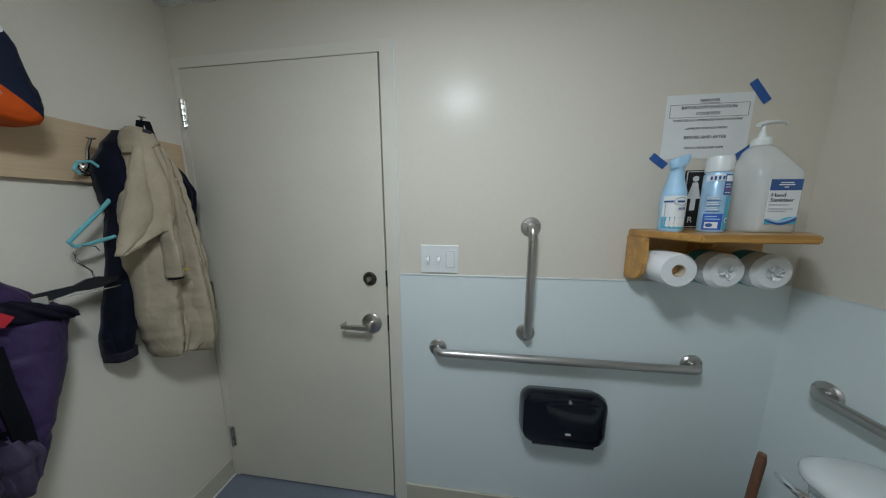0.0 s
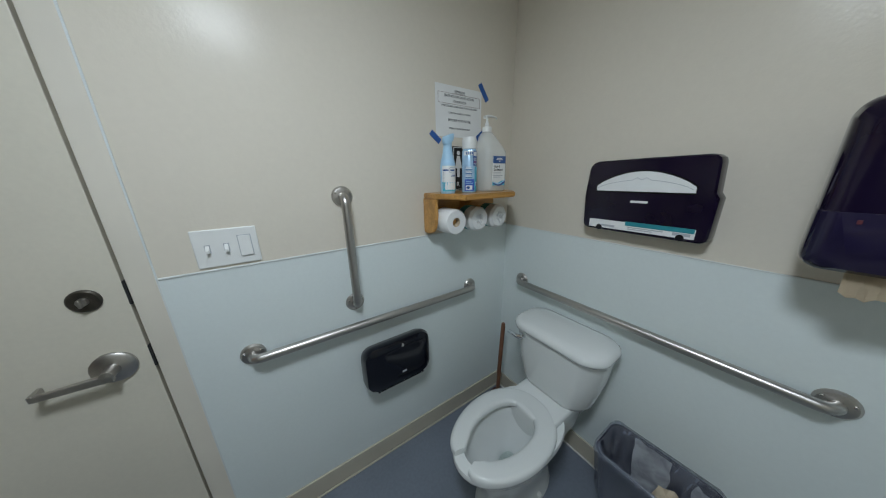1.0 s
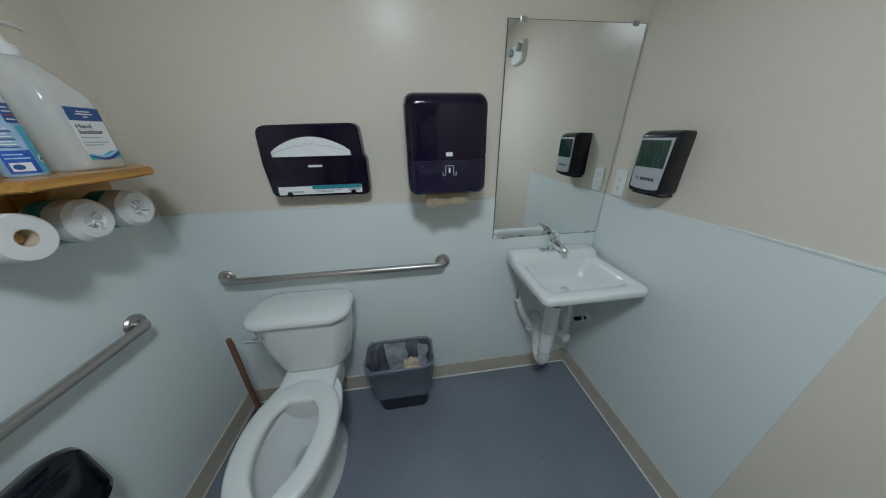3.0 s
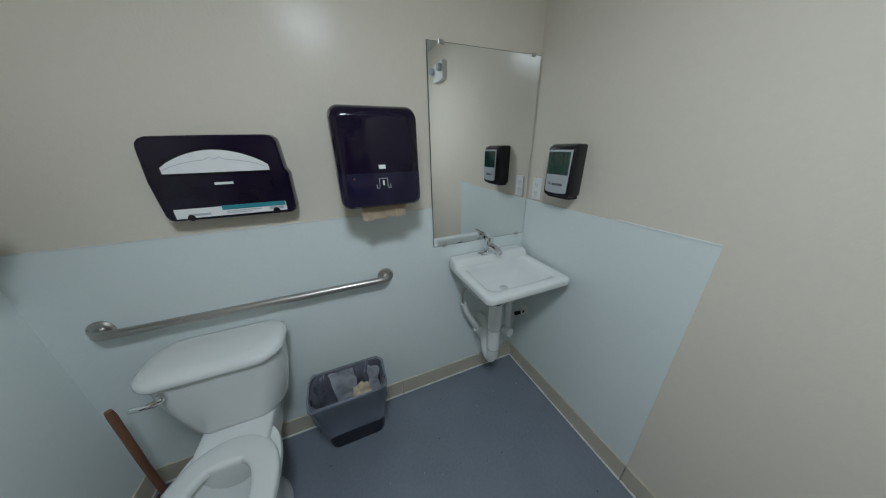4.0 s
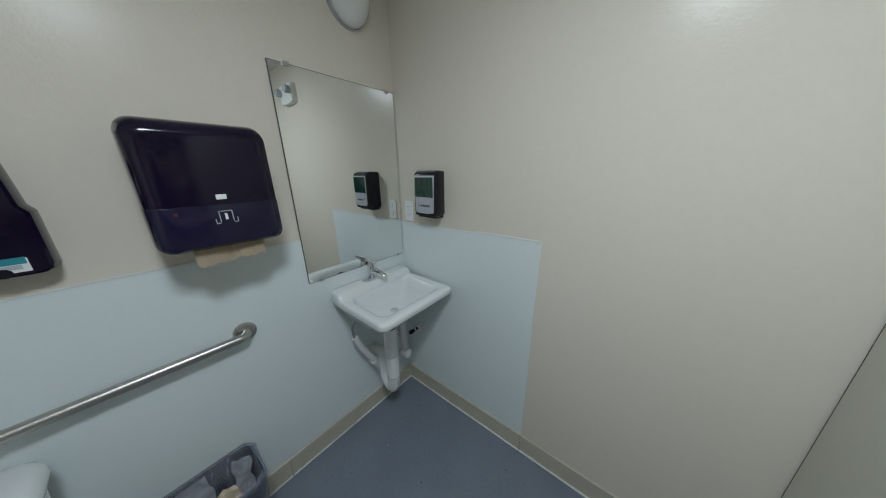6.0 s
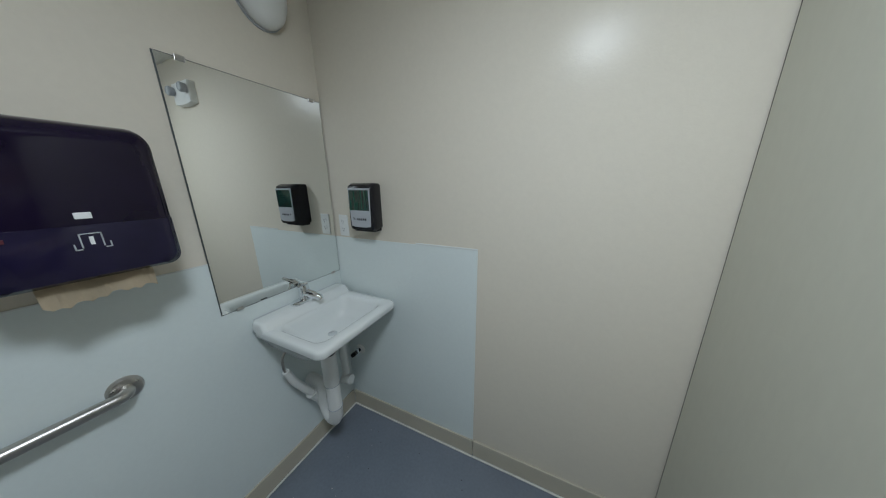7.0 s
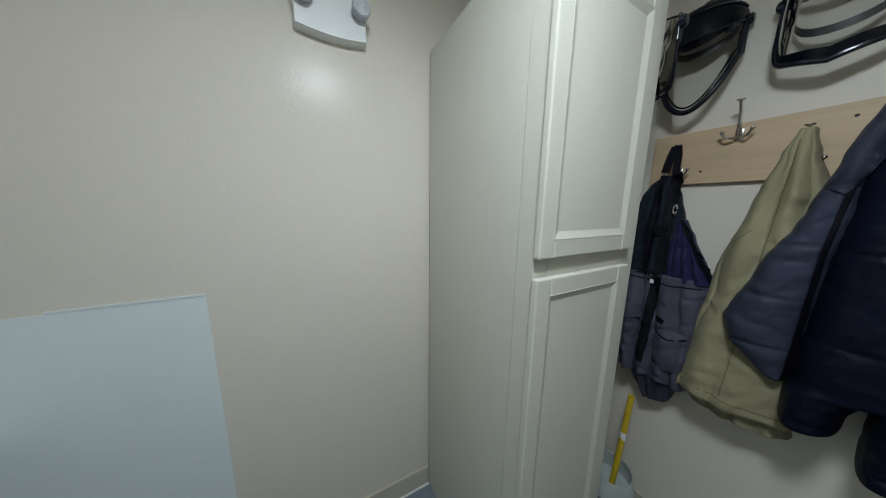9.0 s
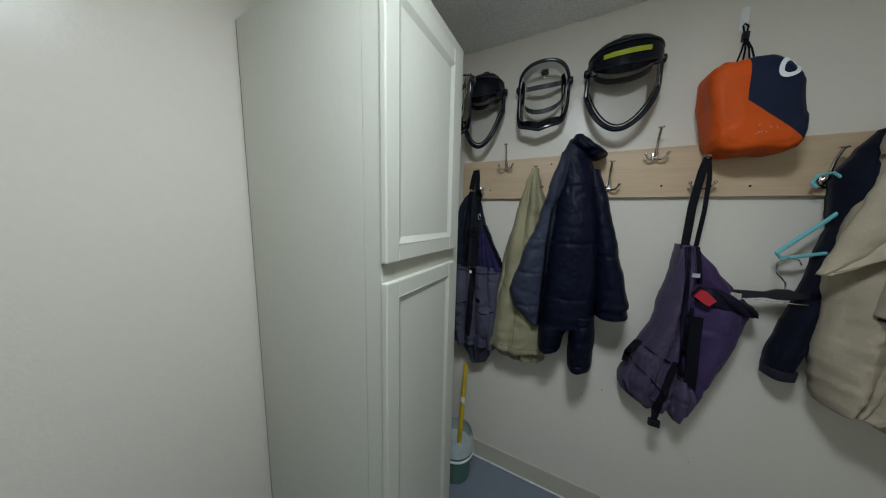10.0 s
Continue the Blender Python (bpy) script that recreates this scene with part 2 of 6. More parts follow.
# ---- ceiling lamp ----
lamp = thing("ceiling_light", (-0.11, 0.03, CZ), "round flush ceiling light with a glowing white diffuser", "ceiling light")
part("base_plate", lathe([(0.05, CZ + 0.003), (0.165, CZ + 0.003), (0.165, CZ - 0.025), (0.05, CZ - 0.025)], (-0.11, 0.03, 0), 32), M_WHITEPL, lamp)
part("diffuser", lathe([(0.158, CZ - 0.026), (0.157, CZ - 0.032), (0.14, CZ - 0.040), (0.08, CZ - 0.045), (0.005, CZ - 0.046)], (-0.11, 0.03, 0), 32),
     glow("lamp_glow", (0.880, 1.0, 1.12), LAMP_STRENGTH), lamp, "glowing white diffuser", True, 180)


# ---- the door ----
door = thing("door_1", (DX0, NY, 0), "closed greige painted flush door with a lever handle", "door", "", "structure")
part("slab", box(DX0, DX1, NY - 0.005, NY + 0.04, 0.012, DZ, 0.0015), M_DOOR, door)
for z0, z1 in ((1.825, 1.945), (0.975, 1.125), (0.195, 0.315)):
    bm = bmesh.new()
    n = 5
    for k in range(n):
        a, b = z0 + (z1 - z0) * k / n + 0.001, z0 + (z1 - z0) * (k + 1) / n - 0.001
        lathe([(0.004, a), (0.0075, a + 0.001), (0.0075, b - 0.001), (0.004, b)], (DX0 - 0.004, NY - 0.012, 0), 12, bm=bm)
    box(DX0 - 0.022, DX0 + 0.014, NY - 0.0095, NY - 0.006, z0 + 0.004, z1 - 0.004, bm=bm)
    part("hinge", bm, M_NICKEL, door, "worn silver butt hinge", True)
LX, LZ = -0.457, 0.952
lever = part("lever_rose", lathe([(0.006, NY - 0.006), (0.046, NY - 0.006), (0.046, NY - 0.012), (0.040, NY - 0.017), (0.016, NY - 0.020), (0.014, NY - 0.058), (0.006, NY - 0.06)],
             (LX, 0, LZ), 28, "y"), M_STEEL, door, "satin steel round rose", True)
bm = rings([[Vector((LX + dx, NY - 0.052 + dy, LZ - 0.006 + dz)) for dx, dy, dz in ((x, -w, -h), (x, w, -h), (x, w, h), (x, -w, h))]
            for x, w, h in ((0.012, 0.007, 0.011), (-0.02, 0.007, 0.011), (-0.07, 0.006, 0.0095), (-0.125, 0.005, 0.0085))])
rings([[Vector((LX + dx, NY - 0.052 + dy, LZ - 0.006 + dz)) for dx, dy, dz in ((-0.127, y, -0.008), (-0.117, y, -0.008), (-0.117, y, 0.011), (-0.127, y, 0.011))]
       for y in (-0.005, 0.034)], bm)
bmesh.ops.bevel(bm, geom=list(bm.edges), offset=0.002, segments=1, affect="EDGES")
part("lever_arm", bm, M_STEEL, lever)
bolt = part("deadbolt", lathe([(0.004, NY - 0.006), (0.031, NY - 0.006), (0.031, NY - 0.010), (0.027, NY - 0.014), (0.004, NY - 0.0145)], (LX, 0, 1.161), 26, "y"),
            mat("aged_bronze", (0.10, 0.09, 0.075), 0.35, 0.8, var=0.2, scale=60), door, "dark bronze deadbolt rose", True)
bm = lathe([(0.003, NY - 0.014), (0.011, NY - 0.014), (0.010, NY - 0.024), (0.003, NY - 0.024)], (LX, 0, 1.161), 14, "y")
box(LX - 0.003, LX + 0.003, NY - 0.034, NY - 0.022, 1.150, 1.172, 0.001, bm=bm)
part("thumb_turn", bm, M_STEEL, bolt, "", True)
for z in (1.163, 0.955):
    part("strike_plate", box(DX1 + 0.001, DX1 + 0.0055, NY - 0.0085, NY + 0.01, z - 0.035, z + 0.035), M_DARK, door, "dark latch edge plate")


# ---- grab bars ----
def grab_bar(name, p0, p1, out, label):
    """A bar on two round flanges; p0 and p1: flange centres on the wall; out: away from the wall."""
    p0, p1, out = Vector(p0), Vector(p1), Vector(out)
    along = (p1 - p0).normalized()
    t = thing(name, p0, label, "grab bar", "grab bars by the toilet")
    rise, bend = 0.047, 0.030
    pts = [p0 + out * 0.004]
    pts += arc(p0 + out * (rise - bend) + along * bend, bend, 0, 90, 6, (-along, out))
    pts += [p0.lerp(p1, k) + out * rise for k in (0.2, 0.4, 0.6, 0.8)]
    pts += arc(p1 + out * (rise - bend) - along * bend, bend, 90, 0, 6, (along, out))
    pts.append(p1 + out * 0.004)
    part("bar", tube(pts, 0.0165, 16), M_STEEL, t, "", True)
    axis = "y" if abs(out.y) > 0.5 else "x"
    s = out.y + out.x
    for p in (p0, p1):
        base = p.y if axis == "y" else p.x
        at = (p.x, 0, p.z) if axis == "y" else (0, p.y, p.z)
        fl = part("flange", lathe([(0.01, base), (0.039, base), (0.039, base + s * 0.004), (0.034, base + s * 0.011), (0.024, base + s * 0.014), (0.01, base + s * 0.014)],
                                  at, 26, axis), M_STEEL, t, "", True)
        for k in range(3):
            a = radians(30 + 120 * k)
            c = (at[0] + 0.029 * math.cos(a), 0, at[2] + 0.029 * math.sin(a)) if axis == "y" else (0, at[1] + 0.029 * math.cos(a), at[2] + 0.029 * math.sin(a))
            part("screw", lathe([(0.001, base + s * 0.010), (0.0045, base + s * 0.010), (0.0035, base + s * 0.0155), (0.001, base + s * 0.016)], c, 8, axis), M_NICKEL, fl, "", True)
    return t


grab_bar("grab_bar", (-0.153, NY - 0.003, 0.852), (0.868, NY - 0.003, 0.852), (0, -1, 0), "long brushed steel grab bar level on the wainscot beside the door")
grab_bar("grab_bar", (0.224, NY, 1.394), (0.223, NY, 0.946), (0, -1, 0), "short brushed steel grab bar upright beside the light switches")
grab_bar("grab_bar", (EX - 0.003, 0.880, 0.864), (EX - 0.003, -0.152, 0.860), (-1, 0, 0), "long brushed steel grab bar level above the toilet tank")

# ---- light switches ----
sw = thing("light_switch", (-0.145, NY, 1.255), "white three-gang wall plate with two toggles and a rocker", "light switch")
part("plate", box(-0.226, -0.064, NY - 0.007, NY, 1.196, 1.316, 0.003), M_WHITEPL, sw)
for x in (-0.193, -0.147):
    part("toggle", rings([[Vector((x + dx, NY - 0.006 - d, 1.256 + e + dz)) for dx, dz in ((-0.0045, -h), (0.0045, -h), (0.0045, h), (-0.0045, h))]
                          for d, e, h in ((0, 0, 0.012), (0.004, -0.001, 0.010), (0.015, -0.007, 0.004))]), M_WHITEPL, sw)
    part("slot", box(x - 0.007, x + 0.007, NY - 0.0078, NY - 0.0065, 1.243, 1.269), M_GREYPL, sw)
part("rocker", rings([[Vector((-0.099 + dx, NY - 0.006 - d, 1.256 + dz)) for dx, d, dz in ((-0.016, 0, -0.033), (0.016, 0, -0.033), (0.016, 0, 0.033), (-0.016, 0, 0.033))][0:4],
                      [Vector((-0.099 + dx, NY - 0.006 - d, 1.256 + dz)) for dx, d, dz in ((-0.0155, 0.007, -0.0325), (0.0155, 0.007, -0.0325), (0.0155, 0.0035, 0.0325), (-0.0155, 0.0035, 0.0325))]]),
     M_WHITEPL, sw)
part("rocker_gap", box(-0.117, -0.081, NY - 0.0076, NY - 0.0065, 1.221, 1.291), M_GREYPL, sw)

# ---- electrical outlet ----
M_SLOT = mat("slot_grey", (0.16, 0.16, 0.16), 0.6)
ol = thing("outlet", (1.081, SY, 1.237), "white duplex outlet cover beside the mirror", "outlet")
part("plate", box(1.049, 1.112, SY, SY + 0.007, 1.180, 1.297, 0.003), M_WHITEPL, ol)
for z in (1.217, 1.259):
    face = part("receptacle", lathe([(0.002, SY + 0.006), (0.0165, SY + 0.006), (0.0155, SY + 0.0095), (0.002, SY + 0.0095)], (1.0805, 0, z), 16, "y"), M_WHITEPL, ol)
    for dx, h in ((-0.0065, 0.006), (0.0065, 0.0075)):
        part("slot", box(1.0805 + dx - 0.0014, 1.0805 + dx + 0.0014, SY + 0.0085, SY + 0.0100, z + 0.001, z + 0.001 + h), M_SLOT, face)
    part("slot", lathe([(0.0005, SY + 0.0085), (0.0028, SY + 0.0085), (0.0028, SY + 0.0100), (0.0005, SY + 0.0100)], (1.0805, 0, z - 0.007), 8, "y"), M_SLOT, face)


# ---- dispensers ----
def shell(name, sections, material, parent, label="", axis="x", n=6):
    """Skins rounded rectangles (depth, across 0, across 1, low, high, radius) that stand on a wall."""
    rows = []
    for d, a0, a1, z0, z1, rad in sections:
        row = []
        for u, v in rounded(a1 - a0, z1 - z0, rad, n):
            a, z = (a0 + a1) / 2 + u, (z0 + z1) / 2 + v
            row.append(Vector((d, a, z)) if axis == "x" else Vector((a, d, z)))
        rows.append(row)
    return part(name, rings(rows), material, parent, label, True, 40)


# black dispenser low beside the door
bd = thing("wipe_dispenser", (0.37, NY, 0.5), "glossy black plastic towel dispenser low on the wainscot", "dispenser")
shell("back_shell", [(NY - 0.003, 0.215, 0.545, 0.500, 0.700, 0.05), (NY - 0.03, 0.212, 0.548, 0.498, 0.712, 0.05)], M_BLACK, bd, axis="y")
shell("cover", [(NY - 0.031, 0.208, 0.550, 0.496, 0.715, 0.055), (NY - 0.07, 0.208, 0.542, 0.498, 0.735, 0.055), (NY - 0.092, 0.214, 0.532, 0.506, 0.735, 0.055),
                (NY - 0.102, 0.235, 0.512, 0.53, 0.725, 0.05), (NY - 0.105, 0.27, 0.48, 0.56, 0.70, 0.05)], mat("gloss_black", (0.004, 0.005, 0.010), 0.08, var=0.2, spec=0.42), bd, axis="y")
part("key_lock", lathe([(0.001, NY - 0.104), (0.008, NY - 0.104), (0.007, NY - 0.109), (0.001, NY - 0.109)], (0.385, 0, 0.715), 14, "y"), M_NICKEL, bd, "small silver lock")
part("emblem", box(0.375, 0.397, NY - 0.108, NY - 0.104, 0.566, 0.574, 0.001), M_GREYPL, bd, "small grey emblem bar")
bm = bmesh.new()
for k in range(18):
    x = 0.262 + 0.0135 * k
    rings([[Vector((x + s, NY - 0.085 + d, 0.499)) for s, d in ((-0.006, -0.008), (0.006, -0.008), (0.006, 0.008), (-0.006, 0.008))],
           [Vector((x + s, NY - 0.085 + d, 0.490)) for s, d in ((-0.001, -0.002), (0.001, -0.002), (0.001, 0.002), (-0.001, 0.002))]], bm)
part("tear_teeth", bm, M_BLACK, bd, "row of small tear teeth")

# seat cover dispenser
sc = thing("seat_cover_dispenser", (EX, 0.35, 1.24), "black plastic toilet seat cover dispenser with white paper showing", "dispenser")
outline = [(0.544, 1.262), (0.552, 1.375), (0.546, 1.478), (0.542, 1.492), (0.532, 1.503), (0.516, 1.509), (0.35, 1.513), (0.202, 1.514), (0.186, 1.511), (0.176, 1.503), (0.172, 1.49), (0.166, 1.40), (0.156, 1.384), (0.157, 1.262), (0.161, 1.248), (0.175, 1.240), (0.35, 1.240), (0.525, 1.243), (0.538, 1.249)]
cy, cz = 0.352, 1.375
bm = rings([[Vector((d, cy + (y - cy) * k, cz + (z - cz) * k)) for y, z in outline] for d, k in ((EX - 0.001, 1.0), (EX - 0.05, 1.0), (EX - 0.062, 0.985), (EX - 0.066, 0.955))])
part("body", bm, M_SMOKE, sc, "", True, 30)
FX = EX - 0.066
arch = [(0.507, 1.395)] + [(0.507 - 0.295 * k / 14, 1.418 + 0.052 * math.sin(math.pi * k / 14) ** 0.8) for k in range(15)] + [(0.212, 1.395)]
paper = part("seat_cover_paper", rings([[Vector((d, y, z)) for y, z in arch] for d in (FX + 0.004, FX - 0.0015)]), M_PAPER, sc, "white folded paper behind the arched opening")
pts = [(FX - 0.002, 0.50 - 0.28 * k / 20, 1.408 + 0.030 * math.sin(math.pi * k / 20) ** 0.7 + (0.008 if k in (9, 11) else 0)) for k in range(21)]
part("fold_edge", tube(pts, 0.0009, 6), M_GREYPL, paper, "wavy torn paper edge")
bm = tube([(FX - 0.001, y, z) for y, z in arch + arch[:1]], 0.003, 6)
part("opening_rim", bm, M_BLACK, sc, "", True)
part("brand_bar", box(FX - 0.0012, FX + 0.002, 0.330, 0.382, 1.357, 1.365), M_PAPER, sc, "small pale brand bar")
carton = part("cover_carton", box(FX - 0.0018, FX + 0.004, 0.190, 0.515, 1.252, 1.284), M_PAPER, sc, "white and teal seat cover carton")
part("carton_stripe", box(FX - 0.003, FX, 0.192, 0.385, 1.271, 1.286), mat("teal_print", (0.02, 0.25, 0.30), 0.5), carton, "teal printed stripe")
for y0, y1, z0, z1 in ((0.42, 0.48, 0.0, 0.007), (0.27, 0.375, 0.005, 0.008), (0.30, 0.375, -0.001, 0.002), (0.20, 0.245, 0.000, 0.010)):
    part("print_bar", box(FX - 0.0028, FX, y0, y1, 1.259 + z0, 1.259 + z1), M_GREYPL, carton)
for y in (0.475, 0.225):
    part("notch", lathe([(0.001, FX - 0.003), (0.011, FX - 0.003), (0.011, FX + 0.002), (0.001, FX + 0.002)], (0, y, 1.253), 16, "x"), M_BLACK, sc)

# paper towel dispenser
td = thing("paper_towel_dispenser", (EX, -0.155, 1.26), "large smoked purple plastic paper towel dispenser with brown towel", "dispenser")
shell("back_plate", [(EX - 0.001, -0.304, -0.008, 1.262, 1.602, 0.03), (EX - 0.06, -0.304, -0.008, 1.260, 1.604, 0.03)], M_BLACK, td)
shell("cover", [(EX - 0.061, -0.310, -0.004, 1.256, 1.609, 0.035), (EX - 0.16, -0.307, -0.006, 1.257, 1.604, 0.035), (EX - 0.19, -0.301, -0.011, 1.260, 1.594, 0.035),
                (EX - 0.202, -0.287, -0.025, 1.268, 1.576, 0.03), (EX - 0.204, -0.277, -0.035, 1.278, 1.566, 0.028)], M_SMOKE, td)
TF = EX - 0.2052
low_r = [0.002, 0.002, 0.030, 0.030]
shell("clear_band", [(EX - 0.075, -0.3112, -0.0028, 1.2545, 1.388, low_r), (EX - 0.16, -0.3085, -0.0045, 1.2555, 1.386, low_r), (EX - 0.19, -0.3025, -0.0095, 1.2585, 1.385, low_r),
                     (EX - 0.2035, -0.288, -0.024, 1.267, 1.384, low_r), (EX - 0.2052, -0.277, -0.035, 1.278, 1.383, low_r)],
      mat("lower_smoke", (0.013, 0.010, 0.032), 0.1, var=0.2, spec=0.42), td, "see-through purple lower band")
part("brand_patch", box(TF - 0.002, TF + 0.002, -0.172, -0.148, 1.398, 1.412, 0.001), M_PAPER, td, "small white emblem patch")
icon = part("pull_icon", box(TF - 0.003, TF, -0.163, -0.157, 1.340, 1.358), M_PAPER, td, "white pull-down pictogram")
for y0, y1, z0, z1 in ((-0.176, -0.144, 1.364, 1.366), (-0.146, -0.144, 1.334, 1.366), (-0.176, -0.174, 1.334, 1.366), (-0.186, -0.176, 1.330, 1.332), (-0.144, -0.134, 1.330, 1.332), (-0.186, -0.184, 1.330, 1.344), (-0.136, -0.134, 1.330, 1.344)):
    part("icon_line", box(TF - 0.003, TF, y0, y1, z0, z1), M_GREYPL, icon)
part("red_lamp", box(TF - 0.0025, TF, -0.062, -0.056, 1.362, 1.370), mat("dim_red", (0.10, 0.02, 0.03), 0.4), td, "tiny red window")
bm = bmesh.new()
top = [bm.verts.new((EX - 0.165 - 0.004 * math.sin(9 * k / 16), -0.070 - 0.176 * k / 16, 1.262)) for k in range(17)]
low = [bm.verts.new((EX - 0.174 - 0.006 * math.sin(9 * k / 16 + 0.6), -0.071 - 0.173 * k / 16, 1.205 + (0.007, 0.0, 0.004, -0.001, 0.008)[k % 5] - 0.004 * math.sin(k * 0.4))) for k in range(17)]
for k in range(16):
    bm.faces.new((top[k], top[k + 1], low[k + 1], low[k]))
bmesh.ops.solidify(bm, geom=list(bm.faces), thickness=0.001)
part("paper_towel", bm, M_KRAFT, td, "torn brown paper towel hanging out")

td.location.z -= 0.006

# soap dispenser
sd = thing("soap_dispenser", (0.88, SY, 1.24), "black and grey soap dispenser with a green window", "soap dispenser")
shell("body", [(SY + 0.0, 0.815, 0.960, 1.240, 1.462, 0.012), (SY + 0.055, 0.802, 0.957, 1.236, 1.464, 0.014), (SY + 0.080, 0.803, 0.949, 1.240, 1.454, 0.016), (SY + 0.086, 0.808, 0.943, 1.248, 1.446, 0.016)],
      M_BLACK, sd, axis="y")
SF = SY + 0.086


def face_row(y, k, z0, z1):
    """The plate narrows towards its curved foot."""
    cx = 0.8745
    row = [Vector((cx + (0.066 - 0.006 * (1 - q)) * k * e, y, z0 + (z1 - z0) * q)) for e, q in ((1, 1.0), (-1, 1.0))]
    row += [Vector((cx + 0.060 * k * math.cos(math.pi - math.pi * j / 12), y, z0 - 0.008 * math.sin(math.pi * j / 12))) for j in range(13)]
    return row


plate = part("face_plate", rings([face_row(SF - 0.004, 1.0, 1.262, 1.440), face_row(SF + 0.003, 1.0, 1.262, 1.440), face_row(SF + 0.0045, 0.97, 1.264, 1.437)]), M_GREYPL, sd, "silver-grey face plate")
part("window", box(0.815, 0.934, SF, SF + 0.0056, 1.336, 1.432, 0.001), mat("green_window", (0.004, 0.040, 0.028), 0.06, var=0.9, scale=24, stretch=(4, 1, 0.3), coat=0.5), sd, "dark green soap window")
for k in range(5):
    part("emblem", box(0.838 + 0.0122 * k, 0.847 + 0.0122 * k, SF + 0.003, SF + 0.0052, 1.288, 1.299, 0.0008), M_INK, plate, "dark emblem bar")
for k in range(3):
    part("emblem", rings([[Vector((0.903 + 0.004 * k + dx, y, 1.290 + 0.004 * k + dz)) for dx, dz in ((0.0, 0.0), (0.014 - 0.003 * k, 0.002), (0.004, 0.0045))] for y in (SF + 0.003, SF + 0.0052)]), M_INK, plate, "dark leaf emblem")
shell("drip_foot", [(SY + 0.004, 0.820, 0.950, 1.226, 1.242, 0.006), (SY + 0.05, 0.822, 0.948, 1.226, 1.240, 0.006), (SY + 0.074, 0.835, 0.930, 1.232, 1.240, 0.003)], M_BLACK, sd, "rounded black foot", "y")

# ---- mirror ----
m = bpy.data.materials.new("mirror_silver")
m.use_nodes = True
p = m.node_tree.nodes["Principled BSDF"]
p.inputs["Base Color"].default_value = (0.86, 0.88, 0.87, 1)
p.inputs["Metallic"].default_value = 1.0
p.inputs["Roughness"].default_value = 0.005
mr = thing("mirror", (EX, -0.71, 0.966), "frameless rectangular wall mirror held by small clips above the sink", "mirror")
MY0, MY1, MZ0, MZ1 = -1.004, -0.419, 0.966, 1.858
part("backing", box(EX - 0.0055, EX - 0.0005, MY0, MY1, MZ0, MZ1), mat("mirror_edge", (0.06, 0.07, 0.07), 0.4), mr, "dark mirror edge")
part("glass", box(EX - 0.0075, EX - 0.0058, MY0 + 0.0025, MY1 - 0.0025, MZ0 + 0.0025, MZ1 - 0.0025), m, mr)
for y in (-0.482, -0.955):
    for z, s in ((MZ0, 1), (MZ1, -1)):
        part("clip", box(EX - 0.0105, EX - 0.004, y - 0.012, y + 0.012, z - s * 0.004, z + s * 0.009, 0.0015), M_STEEL, mr, "small metal clip")

# ---- unlit wall lamp above the mirror ----
wl = thing("wall_lamp", (EX, -0.78, 2.08), "white oval wall lamp, unlit, above the mirror", "wall lamp")
part("back_plate", lathe([(0.01, EX), (0.102, EX), (0.102, EX - 0.010), (0.01, EX - 0.012)], (0, -0.778, 2.186), 36, "x", sy=1.22), M_GREYPL, wl, "", True)
part("shade", lathe([(0.099, EX - 0.012), (0.098, EX - 0.03), (0.085, EX - 0.055), (0.055, EX - 0.07), (0.004, EX - 0.076)], (0, -0.778, 2.186), 36, "x", sy=1.22), M_WHITEPL, wl, "white frosted shade", True, 180)

# ---- emergency light ----
el = thing("emergency_light", (-0.105, SY, 1.99), "white emergency light unit with two round lamp heads", "emergency light")
bm = bmesh.new()
rows = []
for d, k in ((SY, 1.0), (SY + 0.032, 1.0), (SY + 0.040, 0.97)):
    row = [Vector((-0.105 + k * 0.108 * (1 - 2 * i / 12), d, 2.006 + (1 - k) * 0.07 - 0.010 * math.sin(math.pi * i / 12))) for i in range(13)]
    row += [Vector((-0.105 - k * 0.108, d, 2.135)), Vector((-0.105 + k * 0.108, d, 2.135))]
    rows.append(row)
part("housing", rings(rows, bm), M_WHITEPL, el)
for x in (-0.026, -0.193):
    head = part("lamp_head", lathe([(0.012, SY + 0.035), (0.026, SY + 0.042), (0.030, SY + 0.068), (0.028, SY + 0.073), (0.004, SY + 0.071)], (x, 0, 2.088), 20, "y"), M_GREYPL, el, "round grey lamp head", True)
    part("lens", lathe([(0.002, SY + 0.0735), (0.026, SY + 0.0735), (0.025, SY + 0.077), (0.002, SY + 0.080)], (x, 0, 2.088), 18, "y"), mat("lens_plastic", (0.5, 0.53, 0.55), 0.08, var=0.15, scale=60, coat=0.5), head, "", True)


# ---- sink ----
sk = thing("sink", (EX, -0.74, 0.72), "white wall-hung porcelain sink with a chrome faucet", "sink")


def loop(x0, x1, y0, y1, z, r, n=7):
    return [Vector(((x0 + x1) / 2 + u, (y0 + y1) / 2 + v, z)) for u, v in rounded(x1 - x0, y1 - y0, r, n)]


